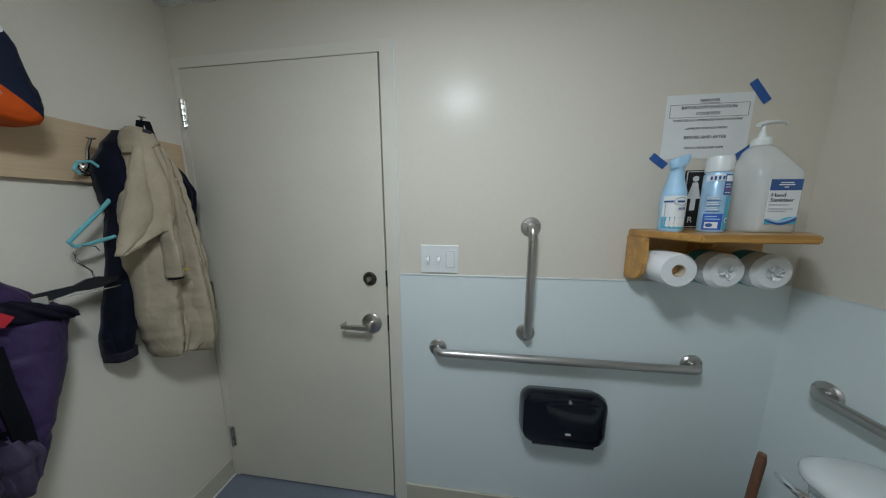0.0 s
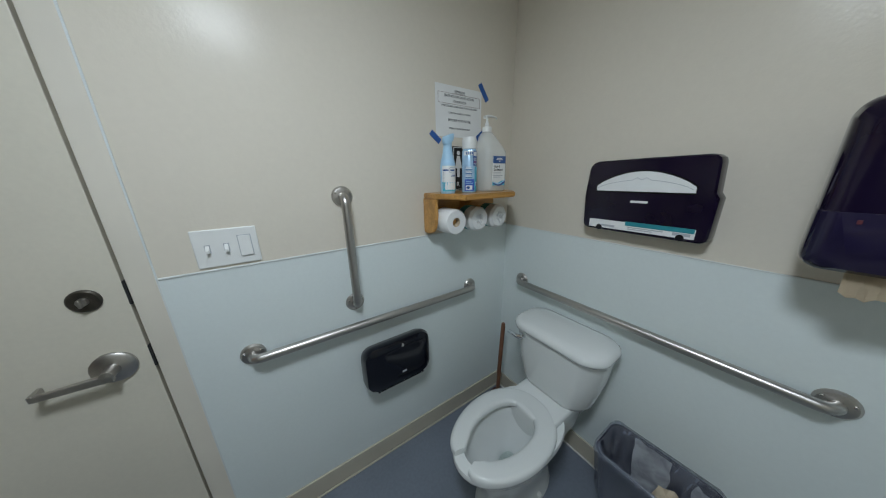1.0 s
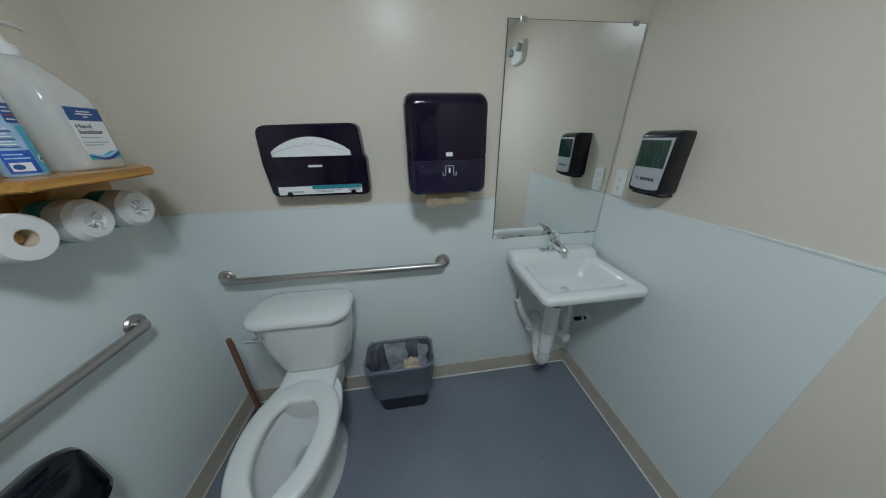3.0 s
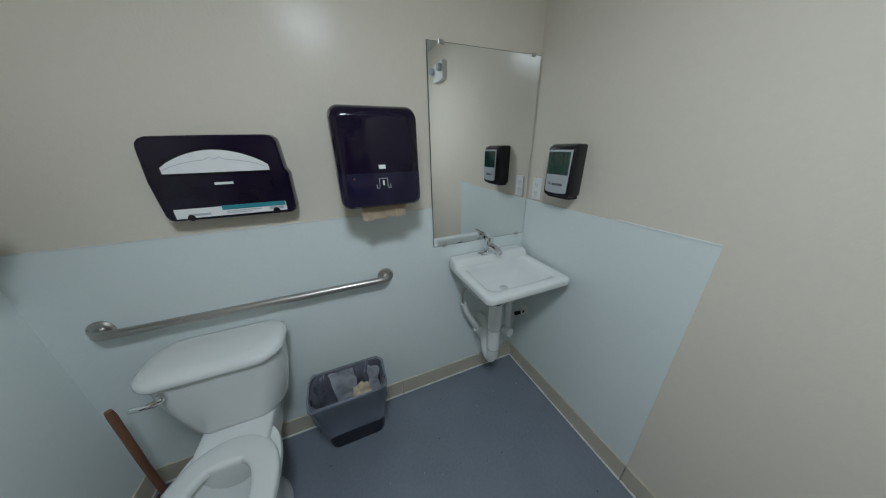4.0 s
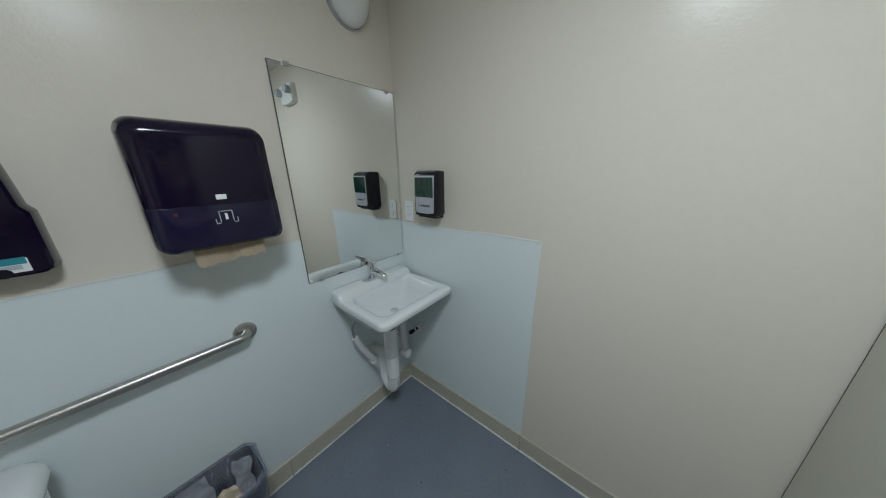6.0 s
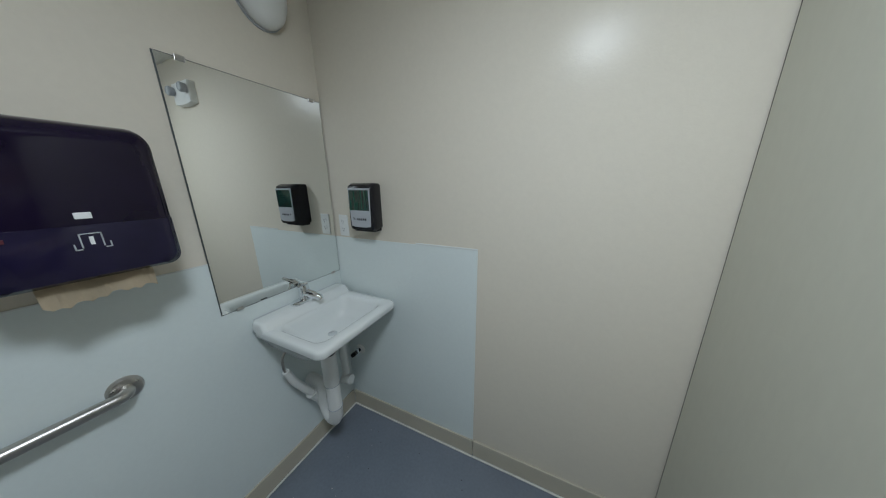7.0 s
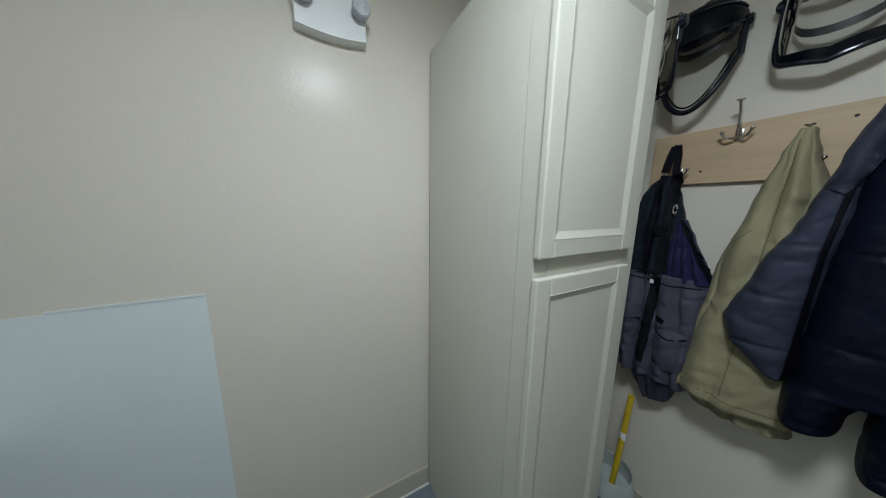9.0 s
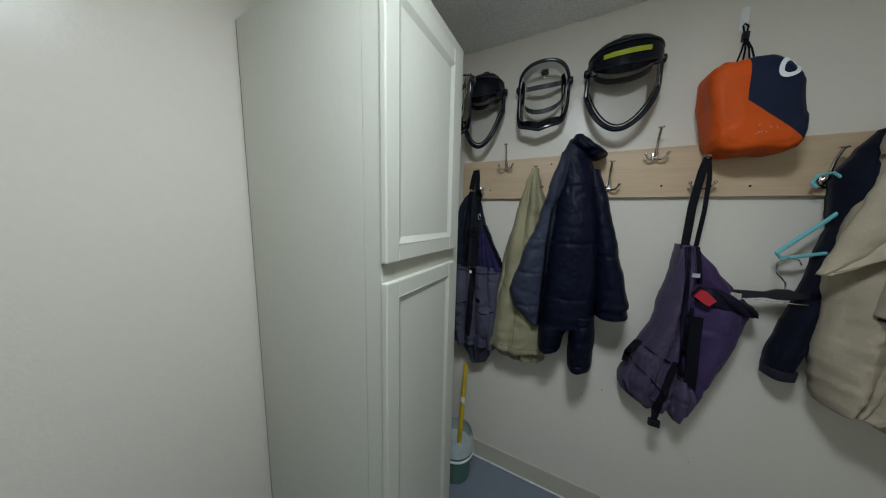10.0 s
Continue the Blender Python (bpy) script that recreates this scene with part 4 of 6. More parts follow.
def toilet_roll(x, wrapped):
    t = thing("toilet_roll", (x, 0.93, 1.266), "white toilet paper roll in a printed wrapper on the shelf peg" if wrapped else "unwrapped white toilet paper roll on the shelf peg", "toilet roll", "toilet rolls under the shelf")
    y0, y1, r = 0.866, 0.975, 0.057
    prof = [(0.020, y1), (r - 0.004, y1), (r, y1 - 0.006), (r, y0 + 0.008), (r - 0.005, y0), (0.021, y0), (0.0205, y1)]
    if wrapped:
        prof = [(0.002, y1), (r - 0.004, y1), (r + 0.001, y1 - 0.008), (r + 0.001, y0 + 0.012), (r - 0.010, y0), (0.026, y0 - 0.001), (0.018, y0 + 0.006), (0.002, y0 + 0.008)]
    bm = lathe(prof, (x, 0, 1.266), 36, "y", cap=wrapped)
    if wrapped:
        for v in bm.verts:
            v.co.z += 0.0025 * noise.noise(v.co * 60 + Vector((x * 9, 0, 0)))
            v.co.x += 0.0025 * noise.noise(v.co * 55 + Vector((0, x * 9, 0)))
    part("paper", bm, mat("wrapped_paper", (0.76, 0.77, 0.76), 0.3, var=0.04, bump=0.5, bump_scale=45) if wrapped else M_PAPER, t, "", True)
    if wrapped:
        part("wrapper_band", lathe([(r + 0.0018, y1 - 0.012), (r + 0.0026, y1 - 0.012), (r + 0.0026, y1 - 0.055), (r + 0.0018, y1 - 0.055)], (x, 0, 1.266), 36, "y"),
             mat("teal_wrapper", (0.04, 0.30, 0.32), 0.3, var=0.25, scale=40), t, "teal printed wrapper band", True)
        rng = random.Random(int(x * 1000))
        bm = bmesh.new()
        for k in range(9):
            a, r0, r1 = rng.uniform(0, 6.28), rng.uniform(0.002, 0.010), rng.uniform(0.018, 0.034)
            b = a + rng.uniform(-0.9, 0.9)
            tube([(x + r0 * math.cos(a), y0 + 0.002, 1.266 + r0 * math.sin(a)), (x + 0.5 * (r0 + r1) * math.cos((a + b) / 2), y0 - 0.004, 1.266 + 0.5 * (r0 + r1) * math.sin((a + b) / 2)),
                  (x + r1 * math.cos(b), y0 + 0.001, 1.266 + r1 * math.sin(b))], [0.0030, 0.0036, 0.0016], 7, bm, flat=0.6)
        part("twist", bm, mat("wrapper_folds", (0.72, 0.74, 0.74), 0.25, var=0.1, scale=60), t, "puckered wrapper end", True)
    else:
        part("core", lathe([(0.0205, y1), (0.0205, y0 + 0.001), (0.0188, y0 + 0.001), (0.0188, y1)], (x, 0, 1.266), 24, "y", cap=False), M_KRAFT, t, "brown cardboard core", True)


for x, w in ((0.655, False), (0.792, True), (0.922, True)):
    toilet_roll(x, w)

# ---- things on the shelf ----
M_SKY = mat("pale_blue_print", (0.40, 0.64, 0.84), 0.3, var=0.12, scale=18)
M_NAVYPRINT = mat("navy_print", (0.03, 0.10, 0.30), 0.35, var=0.1)
M_BLUEPRINT = mat("blue_print", (0.04, 0.12, 0.50), 0.35, var=0.15, scale=40)
M_CYAN = mat("cyan_print", (0.08, 0.45, 0.62), 0.35, var=0.15, scale=30)


def band(name, at, r, z0, z1, a0, a1, material, parent, label="", n=10, lift=0.0008):
    """A printed patch round an upright can, from a0 to a1 degrees."""
    rows = []
    for z in (z0, z1):
        rows.append([Vector((at[0] + (r + d) * math.cos(radians(a)), at[1] + (r + d) * math.sin(radians(a)), z)) for d in (lift, lift * 0.2)
                     for a in ([a0 + (a1 - a0) * k / n for k in range(n + 1)] if d == lift else [a1 - (a1 - a0) * k / n for k in range(n + 1)])])
    return part(name, rings(rows), material, parent, label, True)


def decal(name, at, r, outline, material, parent, label="", lift=0.0012):
    """A thin printed patch on an upright can; outline: (degrees, z) in order."""
    rows = [[Vector((at[0] + (r + d) * math.cos(radians(a)), at[1] + (r + d) * math.sin(radians(a)), z)) for a, z in outline] for d in (lift * 0.3, lift)]
    return part(name, rings(rows), material, parent, label)


def oval(a, z, wa, hz, n=24):
    return [(a + wa * math.cos(2 * math.pi * k / n), z + hz * math.sin(2 * math.pi * k / n)) for k in range(n)]


af = thing("air_freshener", (0.652, 0.925, 1.39), "pale blue and white air freshener spray bottle on the shelf", "spray bottle")
AT = (0.652, 0.925)
part("bottle", lathe([(0.030, 1.390), (0.033, 1.396), (0.033, 1.50), (0.031, 1.52), (0.022, 1.555), (0.018, 1.585), (0.019, 1.60)], (*AT, 0), 26), M_SKY, af, "", True)
part("head", rings([[Vector((AT[0] + u, AT[1] - 0.004 + v, z + 0.35 * u)) for u, v in rounded(w, 0.036, 0.016, 4)] for z, w in ((1.598, 0.044), (1.612, 0.052), (1.622, 0.054), (1.628, 0.044))]), M_SKY, af, "pale blue trigger head", True)
lb = band("front_label", AT, 0.033, 1.40, 1.505, 190, 330, M_PAPER, af, "white label with blue print")
band("label_print", AT, 0.0335, 1.400, 1.438, 192, 328, M_CYAN, lb, "blue printed foot")
for k, (a, w, h) in enumerate(((222, 9, 0.030), (240, 10, 0.040), (259, 11, 0.036), (277, 10, 0.043), (294, 8, 0.033))):
    decal("label_cloth", AT, 0.0338, [(a - w, 1.408), (a + w * 0.7, 1.404), (a + w, 1.410 + h * 0.5), (a + w * 0.4, 1.412 + h), (a - w * 0.5, 1.410 + h * 0.85)], M_PAPER, lb, "white folded shape")
decal("label_oval", AT, 0.0338, oval(270, 1.487, 30, 0.0125), M_NAVYPRINT, lb, "dark oval outline")
decal("label_oval", AT, 0.0344, oval(270, 1.487, 28, 0.0112), M_PAPER, lb, "white oval field")
band("label_mark", AT, 0.0352, 1.4835, 1.4895, 253, 286, M_NAVYPRINT, lb)
band("label_band", AT, 0.0338, 1.484, 1.490, 196, 238, M_NAVYPRINT, lb)
words("label_words", "AIR", (0.655, 0.8893, 1.464), 0.013, (90, 0, 0), M_NAVYPRINT, lb)
band("label_mark", AT, 0.0338, 1.41, 1.48, 203, 207, M_GREYPL, lb)

dc = thing("disinfectant_can", (0.756, 0.905, 1.39), "blue and white disinfectant spray can with a white cap", "spray can")
AT = (0.756, 0.905)
part("can", lathe([(0.030, 1.390), (0.0325, 1.393), (0.0325, 1.566), (0.029, 1.574), (0.024, 1.577)], (*AT, 0), 28), mat("can_paint", (0.42, 0.62, 0.82), 0.25, 0.2, var=0.15, scale=26), dc, "", True)
part("cap", lathe([(0.0285, 1.574), (0.0315, 1.577), (0.0315, 1.612), (0.029, 1.622), (0.022, 1.624), (0.020, 1.617), (0.002, 1.616)], (*AT, 0), 26), M_WHITEPL, dc, "white plastic cap", True)
lb = band("label_top", AT, 0.0325, 1.548, 1.566, 185, 352, M_WHITEPL, dc, "white strip with small marks")
for k in range(7):
    band("label_icon", AT, 0.0335, 1.551, 1.562, 204 + 15 * k, 212 + 15 * k, M_NAVYPRINT, lb)
band("label_block", AT, 0.0333, 1.398, 1.448, 196, 272, M_BLUEPRINT, lb, "violet-blue block")
band("label_block", AT, 0.0338, 1.403, 1.422, 206, 256, M_PAPER, lb)
decal("label_oval", AT, 0.0345, oval(224, 1.4125, 13, 0.006), M_NAVYPRINT, lb)
for k in range(2):
    band("label_line", AT, 0.0338, 1.430 + 0.008 * k, 1.4325 + 0.008 * k, 204, 262 - 14 * k, M_SKY, lb)
band("label_block", AT, 0.0333, 1.505, 1.566, 260, 300, M_NAVYPRINT, lb, "navy block")
band("label_block", AT, 0.0338, 1.545, 1.562, 264, 296, M_PAPER, lb)
for k in range(4):
    band("label_line", AT, 0.0338, 1.511 + 0.008 * k, 1.5135 + 0.008 * k, 265, 292 - 5 * (k % 2), M_PAPER if k != 1 else mat("red_print", (0.55, 0.04, 0.03), 0.4), lb)
for k in range(9):
    band("label_line", AT, 0.0335, 1.454 + 0.0055 * k, 1.4562 + 0.0055 * k, 203, 255 - 6 * (k % 3), M_PAPER if k % 3 else M_NAVYPRINT, lb)
band("label_block", AT, 0.0333, 1.398, 1.500, 276, 345, M_CYAN, lb, "pale cyan side panel")
decal("label_mark", AT, 0.034, oval(292, 1.428, 9, 0.008), M_PAPER, lb)
decal("label_mark", AT, 0.0346, oval(292, 1.428, 5, 0.0045), M_BLUEPRINT, lb)

sg = thing("sign_plate", (0.79, NY, 1.5), "black restroom sign plate with a white figure shape", "sign")
part("plate", box(0.752, 0.860, NY - 0.006, NY - 0.0005, 1.394, 1.600, 0.003), mat("sign_black", (0.008, 0.008, 0.010), 0.4), sg)
part("border", box(0.756, 0.856, NY - 0.0068, NY - 0.0055, 1.398, 1.596), M_PAPER, sg, "thin white border")
part("field", box(0.7585, 0.8535, NY - 0.0074, NY - 0.006, 1.4005, 1.5935), mat("sign_field", (0.008, 0.008, 0.010), 0.4), sg)
part("white_shape", lathe([(0.001, NY - 0.0085), (0.010, NY - 0.0085), (0.010, NY - 0.007), (0.001, NY - 0.007)], (0.785, 0, 1.570), 16, "y"), M_PAPER, sg, "plain white disc")
part("white_shape", rings([[Vector((0.785 + x, d, z)) for x, z in ((-0.008, 1.557), (0.008, 1.557), (0.022, 1.50), (0.008, 1.50), (0.008, 1.458), (-0.008, 1.458), (-0.008, 1.50), (-0.022, 1.50))] for d in (NY - 0.0085, NY - 0.007)]), M_PAPER, sg, "plain white tapered shape")
words("letter", "R", (0.783, NY - 0.0082, 1.424), 0.030, (90, 0, 0), M_PAPER, sg)

hs = thing("sanitizer_jug", (0.925, 0.915, 1.39), "clear plastic hand sanitizer jug with a white pump", "sanitizer bottle")
M_JUG = mat("cloudy_plastic", (0.90, 0.93, 0.91), 0.16, var=0.05, coat=0.3)
pj = M_JUG.node_tree.nodes["Principled BSDF"]
jn, jl = M_JUG.node_tree.nodes, M_JUG.node_tree.links
see, blend = jn.new("ShaderNodeBsdfTransparent"), jn.new("ShaderNodeMixShader")
blend.inputs[0].default_value = 0.46
jl.new(see.outputs[0], blend.inputs[1])
jl.new(pj.outputs[0], blend.inputs[2])
jl.new(blend.outputs[0], jn["Material Output"].inputs[0])


def jug_loop(w, d, z, r=0.03, dx=0.0):
    return [Vector((0.898 + dx + u, 0.925 + v, z)) for u, v in rounded(w, d, min(r, w / 2.05, d / 2.05), 6)]


part("bottle", rings([jug_loop(0.128, 0.115, 1.390), jug_loop(0.134, 0.122, 1.396), jug_loop(0.134, 0.122, 1.545), jug_loop(0.128, 0.118, 1.572), jug_loop(0.104, 0.095, 1.610, 0.04, -0.010), jug_loop(0.075, 0.065, 1.640, 0.03, -0.020), jug_loop(0.044, 0.044, 1.655, 0.02, -0.022)]),
     M_JUG, hs, "", True, 60)
part("collar", lathe([(0.006, 1.654), (0.022, 1.654), (0.022, 1.674), (0.018, 1.678), (0.006, 1.678)], (0.876, 0.925, 0), 18), M_WHITEPL, hs, "white ribbed collar", True)
part("pump_stem", lathe([(0.004, 1.678), (0.011, 1.678), (0.009, 1.69), (0.0055, 1.70), (0.0055, 1.715), (0.004, 1.715)], (0.876, 0.925, 0), 14), M_WHITEPL, hs, "", True)
part("pump_head", tube([(0.861, 0.925, 1.717), (0.878, 0.925, 1.722), (0.903, 0.925, 1.724), (0.931, 0.924, 1.722), (0.937, 0.924, 1.715)], [0.010, 0.011, 0.008, 0.005, 0.004], 12, flat=0.65), M_WHITEPL, hs, "white pump spout", True)
lb = part("label", box(0.862, 0.942, 0.8625, 0.8645, 1.418, 1.548), M_PAPER, hs, "white label with blue bands")
part("label_band", box(0.862, 0.942, 0.8618, 0.8630, 1.516, 1.548), M_NAVYPRINT, lb)
wave = [(0.862, 1.418), (0.942, 1.418), (0.942, 1.432)] + [(0.942 - 0.08 * k / 10, 1.432 + 0.007 * math.sin(k * 0.6 + 0.4)) for k in range(1, 11)]
part("label_wave", rings([[Vector((x, d, z)) for x, z in wave] for d in (0.8618, 0.8630)]), M_CYAN, lb)
words("label_words", "Hand", (0.867, 0.8620, 1.502), 0.015, (90, 0, 0), M_INK, lb, 0.036, "LEFT")
words("label_words", "Sanitizer", (0.867, 0.8620, 1.488), 0.015, (90, 0, 0), M_INK, lb, 0.060, "LEFT")
for z, w in ((1.474, 0.05), (1.462, 0.062), (1.455, 0.045)):
    part("label_line", box(0.866, 0.866 + w, 0.8618, 0.8630, z - 0.0014, z + 0.0014), M_GREYPL, lb)
for z, x0, x1 in ((1.538, 0.886, 0.918), (1.532, 0.882, 0.922), (1.525, 0.897, 0.907)):
    part("label_line", box(x0, x1, 0.8612, 0.8620, z - 0.0014, z + 0.0014), M_PAPER, lb)
for k, mm in enumerate((M_SKY, M_NAVYPRINT)):
    sweep = [(0.862, 1.432 - 0.004 * k)] + [(0.862 + 0.008 * q, 1.438 - 0.006 * k - 0.013 * math.sin(q * 0.32) + 0.0006 * q) for q in range(1, 11)] + [(0.942 - 0.008 * q, 1.434 - 0.006 * k - 0.013 * math.sin((10 - q) * 0.32)) for q in range(11)]
    part("label_sweep", rings([[Vector((x, d, z)) for x, z in sweep] for d in (0.8608 - 0.0003 * k, 0.8616)]), mm, lb)

# ---- notice taped to the wall ----
nt_ = thing("notice", (0.795, NY, 1.74), "white printed cleaning reminder sheet taped to the wall", "notice")
part("sheet", box(0.662, 0.932, NY - 0.0016, NY - 0.0004, 1.640, 1.853), M_PAPER, nt_)
for y0, y1, z0, z1 in ((0.676, 0.920, 1.8205, 1.8215), (0.676, 0.920, 1.7785, 1.7795), (0.676, 0.677, 1.779, 1.821), (0.919, 0.920, 1.779, 1.821)):
    part("frame_line", box(y0, y1, NY - 0.0024, NY - 0.001, z0, z1), mat("brown_line", (0.15, 0.06, 0.05), 0.7), nt_)
for text, z, size, wide in (("REMINDER", 1.832, 0.0125, 0.060), ("BATHROOM SANITATION", 1.810, 0.0145, 0.170), ("COURTESY", 1.790, 0.0135, 0.076), ("SANITIZE ALL SURFACES THAT YOU MAY", 1.769, 0.0105, 0.216),
                            ("COME IN CONTACT WITH", 1.742, 0.0105, 0.128), ("BEFORE AND AFTER", 1.712, 0.0145, 0.132), ("USING THE BATHROOM!", 1.677, 0.0110, 0.122)):
    words("line", text, (0.797, NY - 0.0022, z), size, (90, 0, 0), M_INK, nt_, wide)
part("underline", box(0.767, 0.827, NY - 0.0024, NY - 0.001, 1.8235, 1.8245), M_INK, nt_)
for x, z, a, w in ((0.944, 1.852, -52, 0.085), (0.658, 1.635, -38, 0.062), (0.925, 1.656, 38, 0.055)):
    c, s = math.cos(radians(a)), math.sin(radians(a))
    bm = rings([[Vector((x + u * c - v * s, d, z + u * s + v * c)) for u, v in ((-w / 2, -0.0125), (w / 2, -0.0125), (w / 2, 0.0125), (-w / 2, 0.0125))] for d in (NY - 0.0030, NY - 0.0018)])
    part("tape", bm, M_BLUETAPE, nt_, "strip of blue painter's tape")


# ---- tall cabinet ----
cb = thing("tall_cabinet", (-0.69, -0.7, 0), "tall off-white painted cabinet with two framed doors", "cabinet")
CX0, CX1, CY, CT = -0.915, -0.465, -0.408, 2.062
part("side_panel", box(CX1 - 0.018, CX1, SY + 0.010, CY - 0.058, 0.0, CT, 0.001), M_CAB, cb)
# dark strip set into the wall gap to stand in for its shade
part("scribe_gap", box(CX1 - 0.017, CX1 - 0.003, SY + 0.002, SY + 0.0095, 0.0, CT), M_DARK, cb, "dark strip standing in for shade in the wall gap")
part("side_panel", box(CX0, CX0 + 0.018, SY + 0.004, CY - 0.021, 0.0, CT, 0.001), M_CAB, cb)
part("back_panel", box(CX0 + 0.018, CX1 - 0.018, SY + 0.004, SY + 0.012, 0.0, CT), M_CAB, cb)
part("top_panel", box(CX0 + 0.018, CX1 - 0.018, SY + 0.012, CY - 0.021, CT - 0.018, CT), M_CAB, cb)
bm = box(CX1 - 0.045, CX1 + 0.0015, CY - 0.056, CY, 0.0, CT, 0.0015)
box(CX0, CX0 + 0.07, CY - 0.02, CY, 0.0, CT, 0.0015, bm=bm)
for z0, z1 in ((2.0, CT), (1.28, 1.35), (0.0, 0.10)):
    box(CX0 + 0.07, CX1 - 0.045, CY - 0.02, CY, z0, z1, bm=bm)
part("face_frame", bm, M_CAB, cb)


def cabinet_door(z0, z1):
    x0, x1, y0, y1, w = -0.850, -0.457, CY + 0.001, CY + 0.021, 0.050
    d = part("cabinet_door", box(x0 + w - 0.004, x1 - w + 0.004, y0 + 0.001, y1 - 0.007, z0 + w - 0.004, z1 - w + 0.004), M_CAB, cb)
    part("stile", box(x0, x0 + w, y0, y1, z0, z1, 0.004), M_CAB, d)
    part("stile", box(x1 - w, x1, y0, y1, z0, z1, 0.004), M_CAB, d)
    part("rail", box(x0 + w, x1 - w, y0, y1 - 0.0005, z0, z0 + w, 0.004), M_CAB, d)
    part("rail", box(x0 + w, x1 - w, y0, y1 - 0.0005, z1 - w, z1, 0.004), M_CAB, d)
    ring = [(x0 + w, z0 + w), (x1 - w, z0 + w), (x1 - w, z1 - w), (x0 + w, z1 - w)]
    rows = []
    for k, y in ((-0.0055, y1 - 0.001), (-0.0045, y1 + 0.0004), (0.009, y1 - 0.0050), (0.014, y1 - 0.0068), (-0.0055, y1 - 0.0075)):
        rows.append([Vector((x + (k if i in (0, 3) else -k), y, z + (k if i < 2 else -k))) for i, (x, z) in enumerate(ring)])
    part("moulding", rings(rows, cap=False), M_CAB, d)


cabinet_door(1.340, 2.004)
cabinet_door(0.085, 1.292)

# ---- coat hook board ----
hb = thing("hook_board", (WX, 0.22, 1.65), "long pale plywood board screwed to the wall for coat hooks", "board")
part("board", box(WX + 0.0005, WX + 0.020, -0.556, 1.008, 1.556, 1.748, 0.0015), M_PINE, hb)
for y, z in ((-0.112, 1.712), (0.545, 1.592), (0.30, 1.60), (-0.40, 1.60)):
    part("screw", lathe([(0.001, WX + 0.019), (0.0045, WX + 0.019), (0.0035, WX + 0.0215), (0.001, WX + 0.0215)], (0, y, z), 10, "x"), M_DARK, hb, "dark screw head")

HX = WX + 0.020


def coat_hook(y, z):
    """One tall upper prong and two low side prongs on a small plate; z: the plate's middle."""
    t = thing("coat_hook", (HX, y, z), "nickel coat hook with one tall and two low prongs", "coat hook", "coat hooks on the board")
    part("plate", rings([[Vector((HX + d, y + u * k, z + v * k)) for u, v in rounded(0.022, 0.040, 0.008, 4)] for d, k in ((0, 1.0), (0.004, 1.0), (0.006, 0.8))]), M_NICKEL, t, "", True)
    up = part("tall_prong", tube([(HX + 0.004, y, z + 0.004), (HX + 0.016, y, z + 0.012), (HX + 0.022, y, z + 0.035), (HX + 0.030, y, z + 0.065), (HX + 0.050, y, z + 0.095)], [0.006, 0.0055, 0.0045, 0.0042, 0.0040], 10), M_NICKEL, t, "", True)
    part("tip", lathe([(0.001, z + 0.093), (0.010, z + 0.096), (0.011, z + 0.099), (0.001, z + 0.101)], (HX + 0.051, y, 0), 14), M_NICKEL, up, "", True)
    for s in (-1, 1):
        lo = part("low_prong", tube([(HX + 0.004, y + s * 0.002, z - 0.008), (HX + 0.018, y + s * 0.010, z - 0.014), (HX + 0.030, y + s * 0.024, z - 0.012), (HX + 0.036, y + s * 0.034, z + 0.004)], [0.005, 0.0045, 0.004, 0.0038], 8), M_NICKEL, t, "", True)
        own = bmesh.new()
        bmesh.ops.create_uvsphere(own, u_segments=10, v_segments=6, radius=0.0062)
        bmesh.ops.translate(own, verts=own.verts, vec=(HX + 0.036, y + s * 0.034, z + 0.007))
        part("tip", own, M_NICKEL, lo, "", True, 180)


for y, z in ((-0.318, 1.712), (0.266, 1.713), (0.850, 1.712), (-0.460, 1.600), (-0.175, 1.600), (0.122, 1.600), (0.408, 1.598), (0.706, 1.598), (-0.02, 1.700)):
    coat_hook(y, z)


# ---- clothes ----
from mathutils.bvhtree import BVHTree


def cloth(name, color, rough=0.8, fine=0.05, sheen=0.06, bump=0.35, scale=300):
    m = mat(name, color, rough, var=0.16, scale=7.0, fine=fine, fine_scale=scale, bump=bump, bump_scale=scale)
    n, l = m.node_tree.nodes, m.node_tree.links
    weave = next(q for q in n if q.bl_idname == "ShaderNodeBump")
    crease = n.new("ShaderNodeBump")
    crease.inputs["Strength"].default_value, crease.inputs["Distance"].default_value = 0.55, 0.012
    wrinkle = n.new("ShaderNodeTexNoise")
    wrinkle.inputs["Scale"].default_value, wrinkle.inputs["Detail"].default_value, wrinkle.inputs["Distortion"].default_value = 9.0, 2.5, 1.2
    l.new(weave.inputs["Height"].links[0].from_node.inputs["Vector"].links[0].from_socket, wrinkle.inputs["Vector"])
    l.new(wrinkle.outputs["Fac"], crease.inputs["Height"])
    l.new(crease.outputs["Normal"], weave.inputs["Normal"])
    p = m.node_tree.nodes["Principled BSDF"]
    p.inputs["Sheen Weight"].default_value = sheen
    p.inputs["Specular IOR Level"].default_value = 0.12
    p.inputs["Sheen Roughness"].default_value = 0.4
    return m


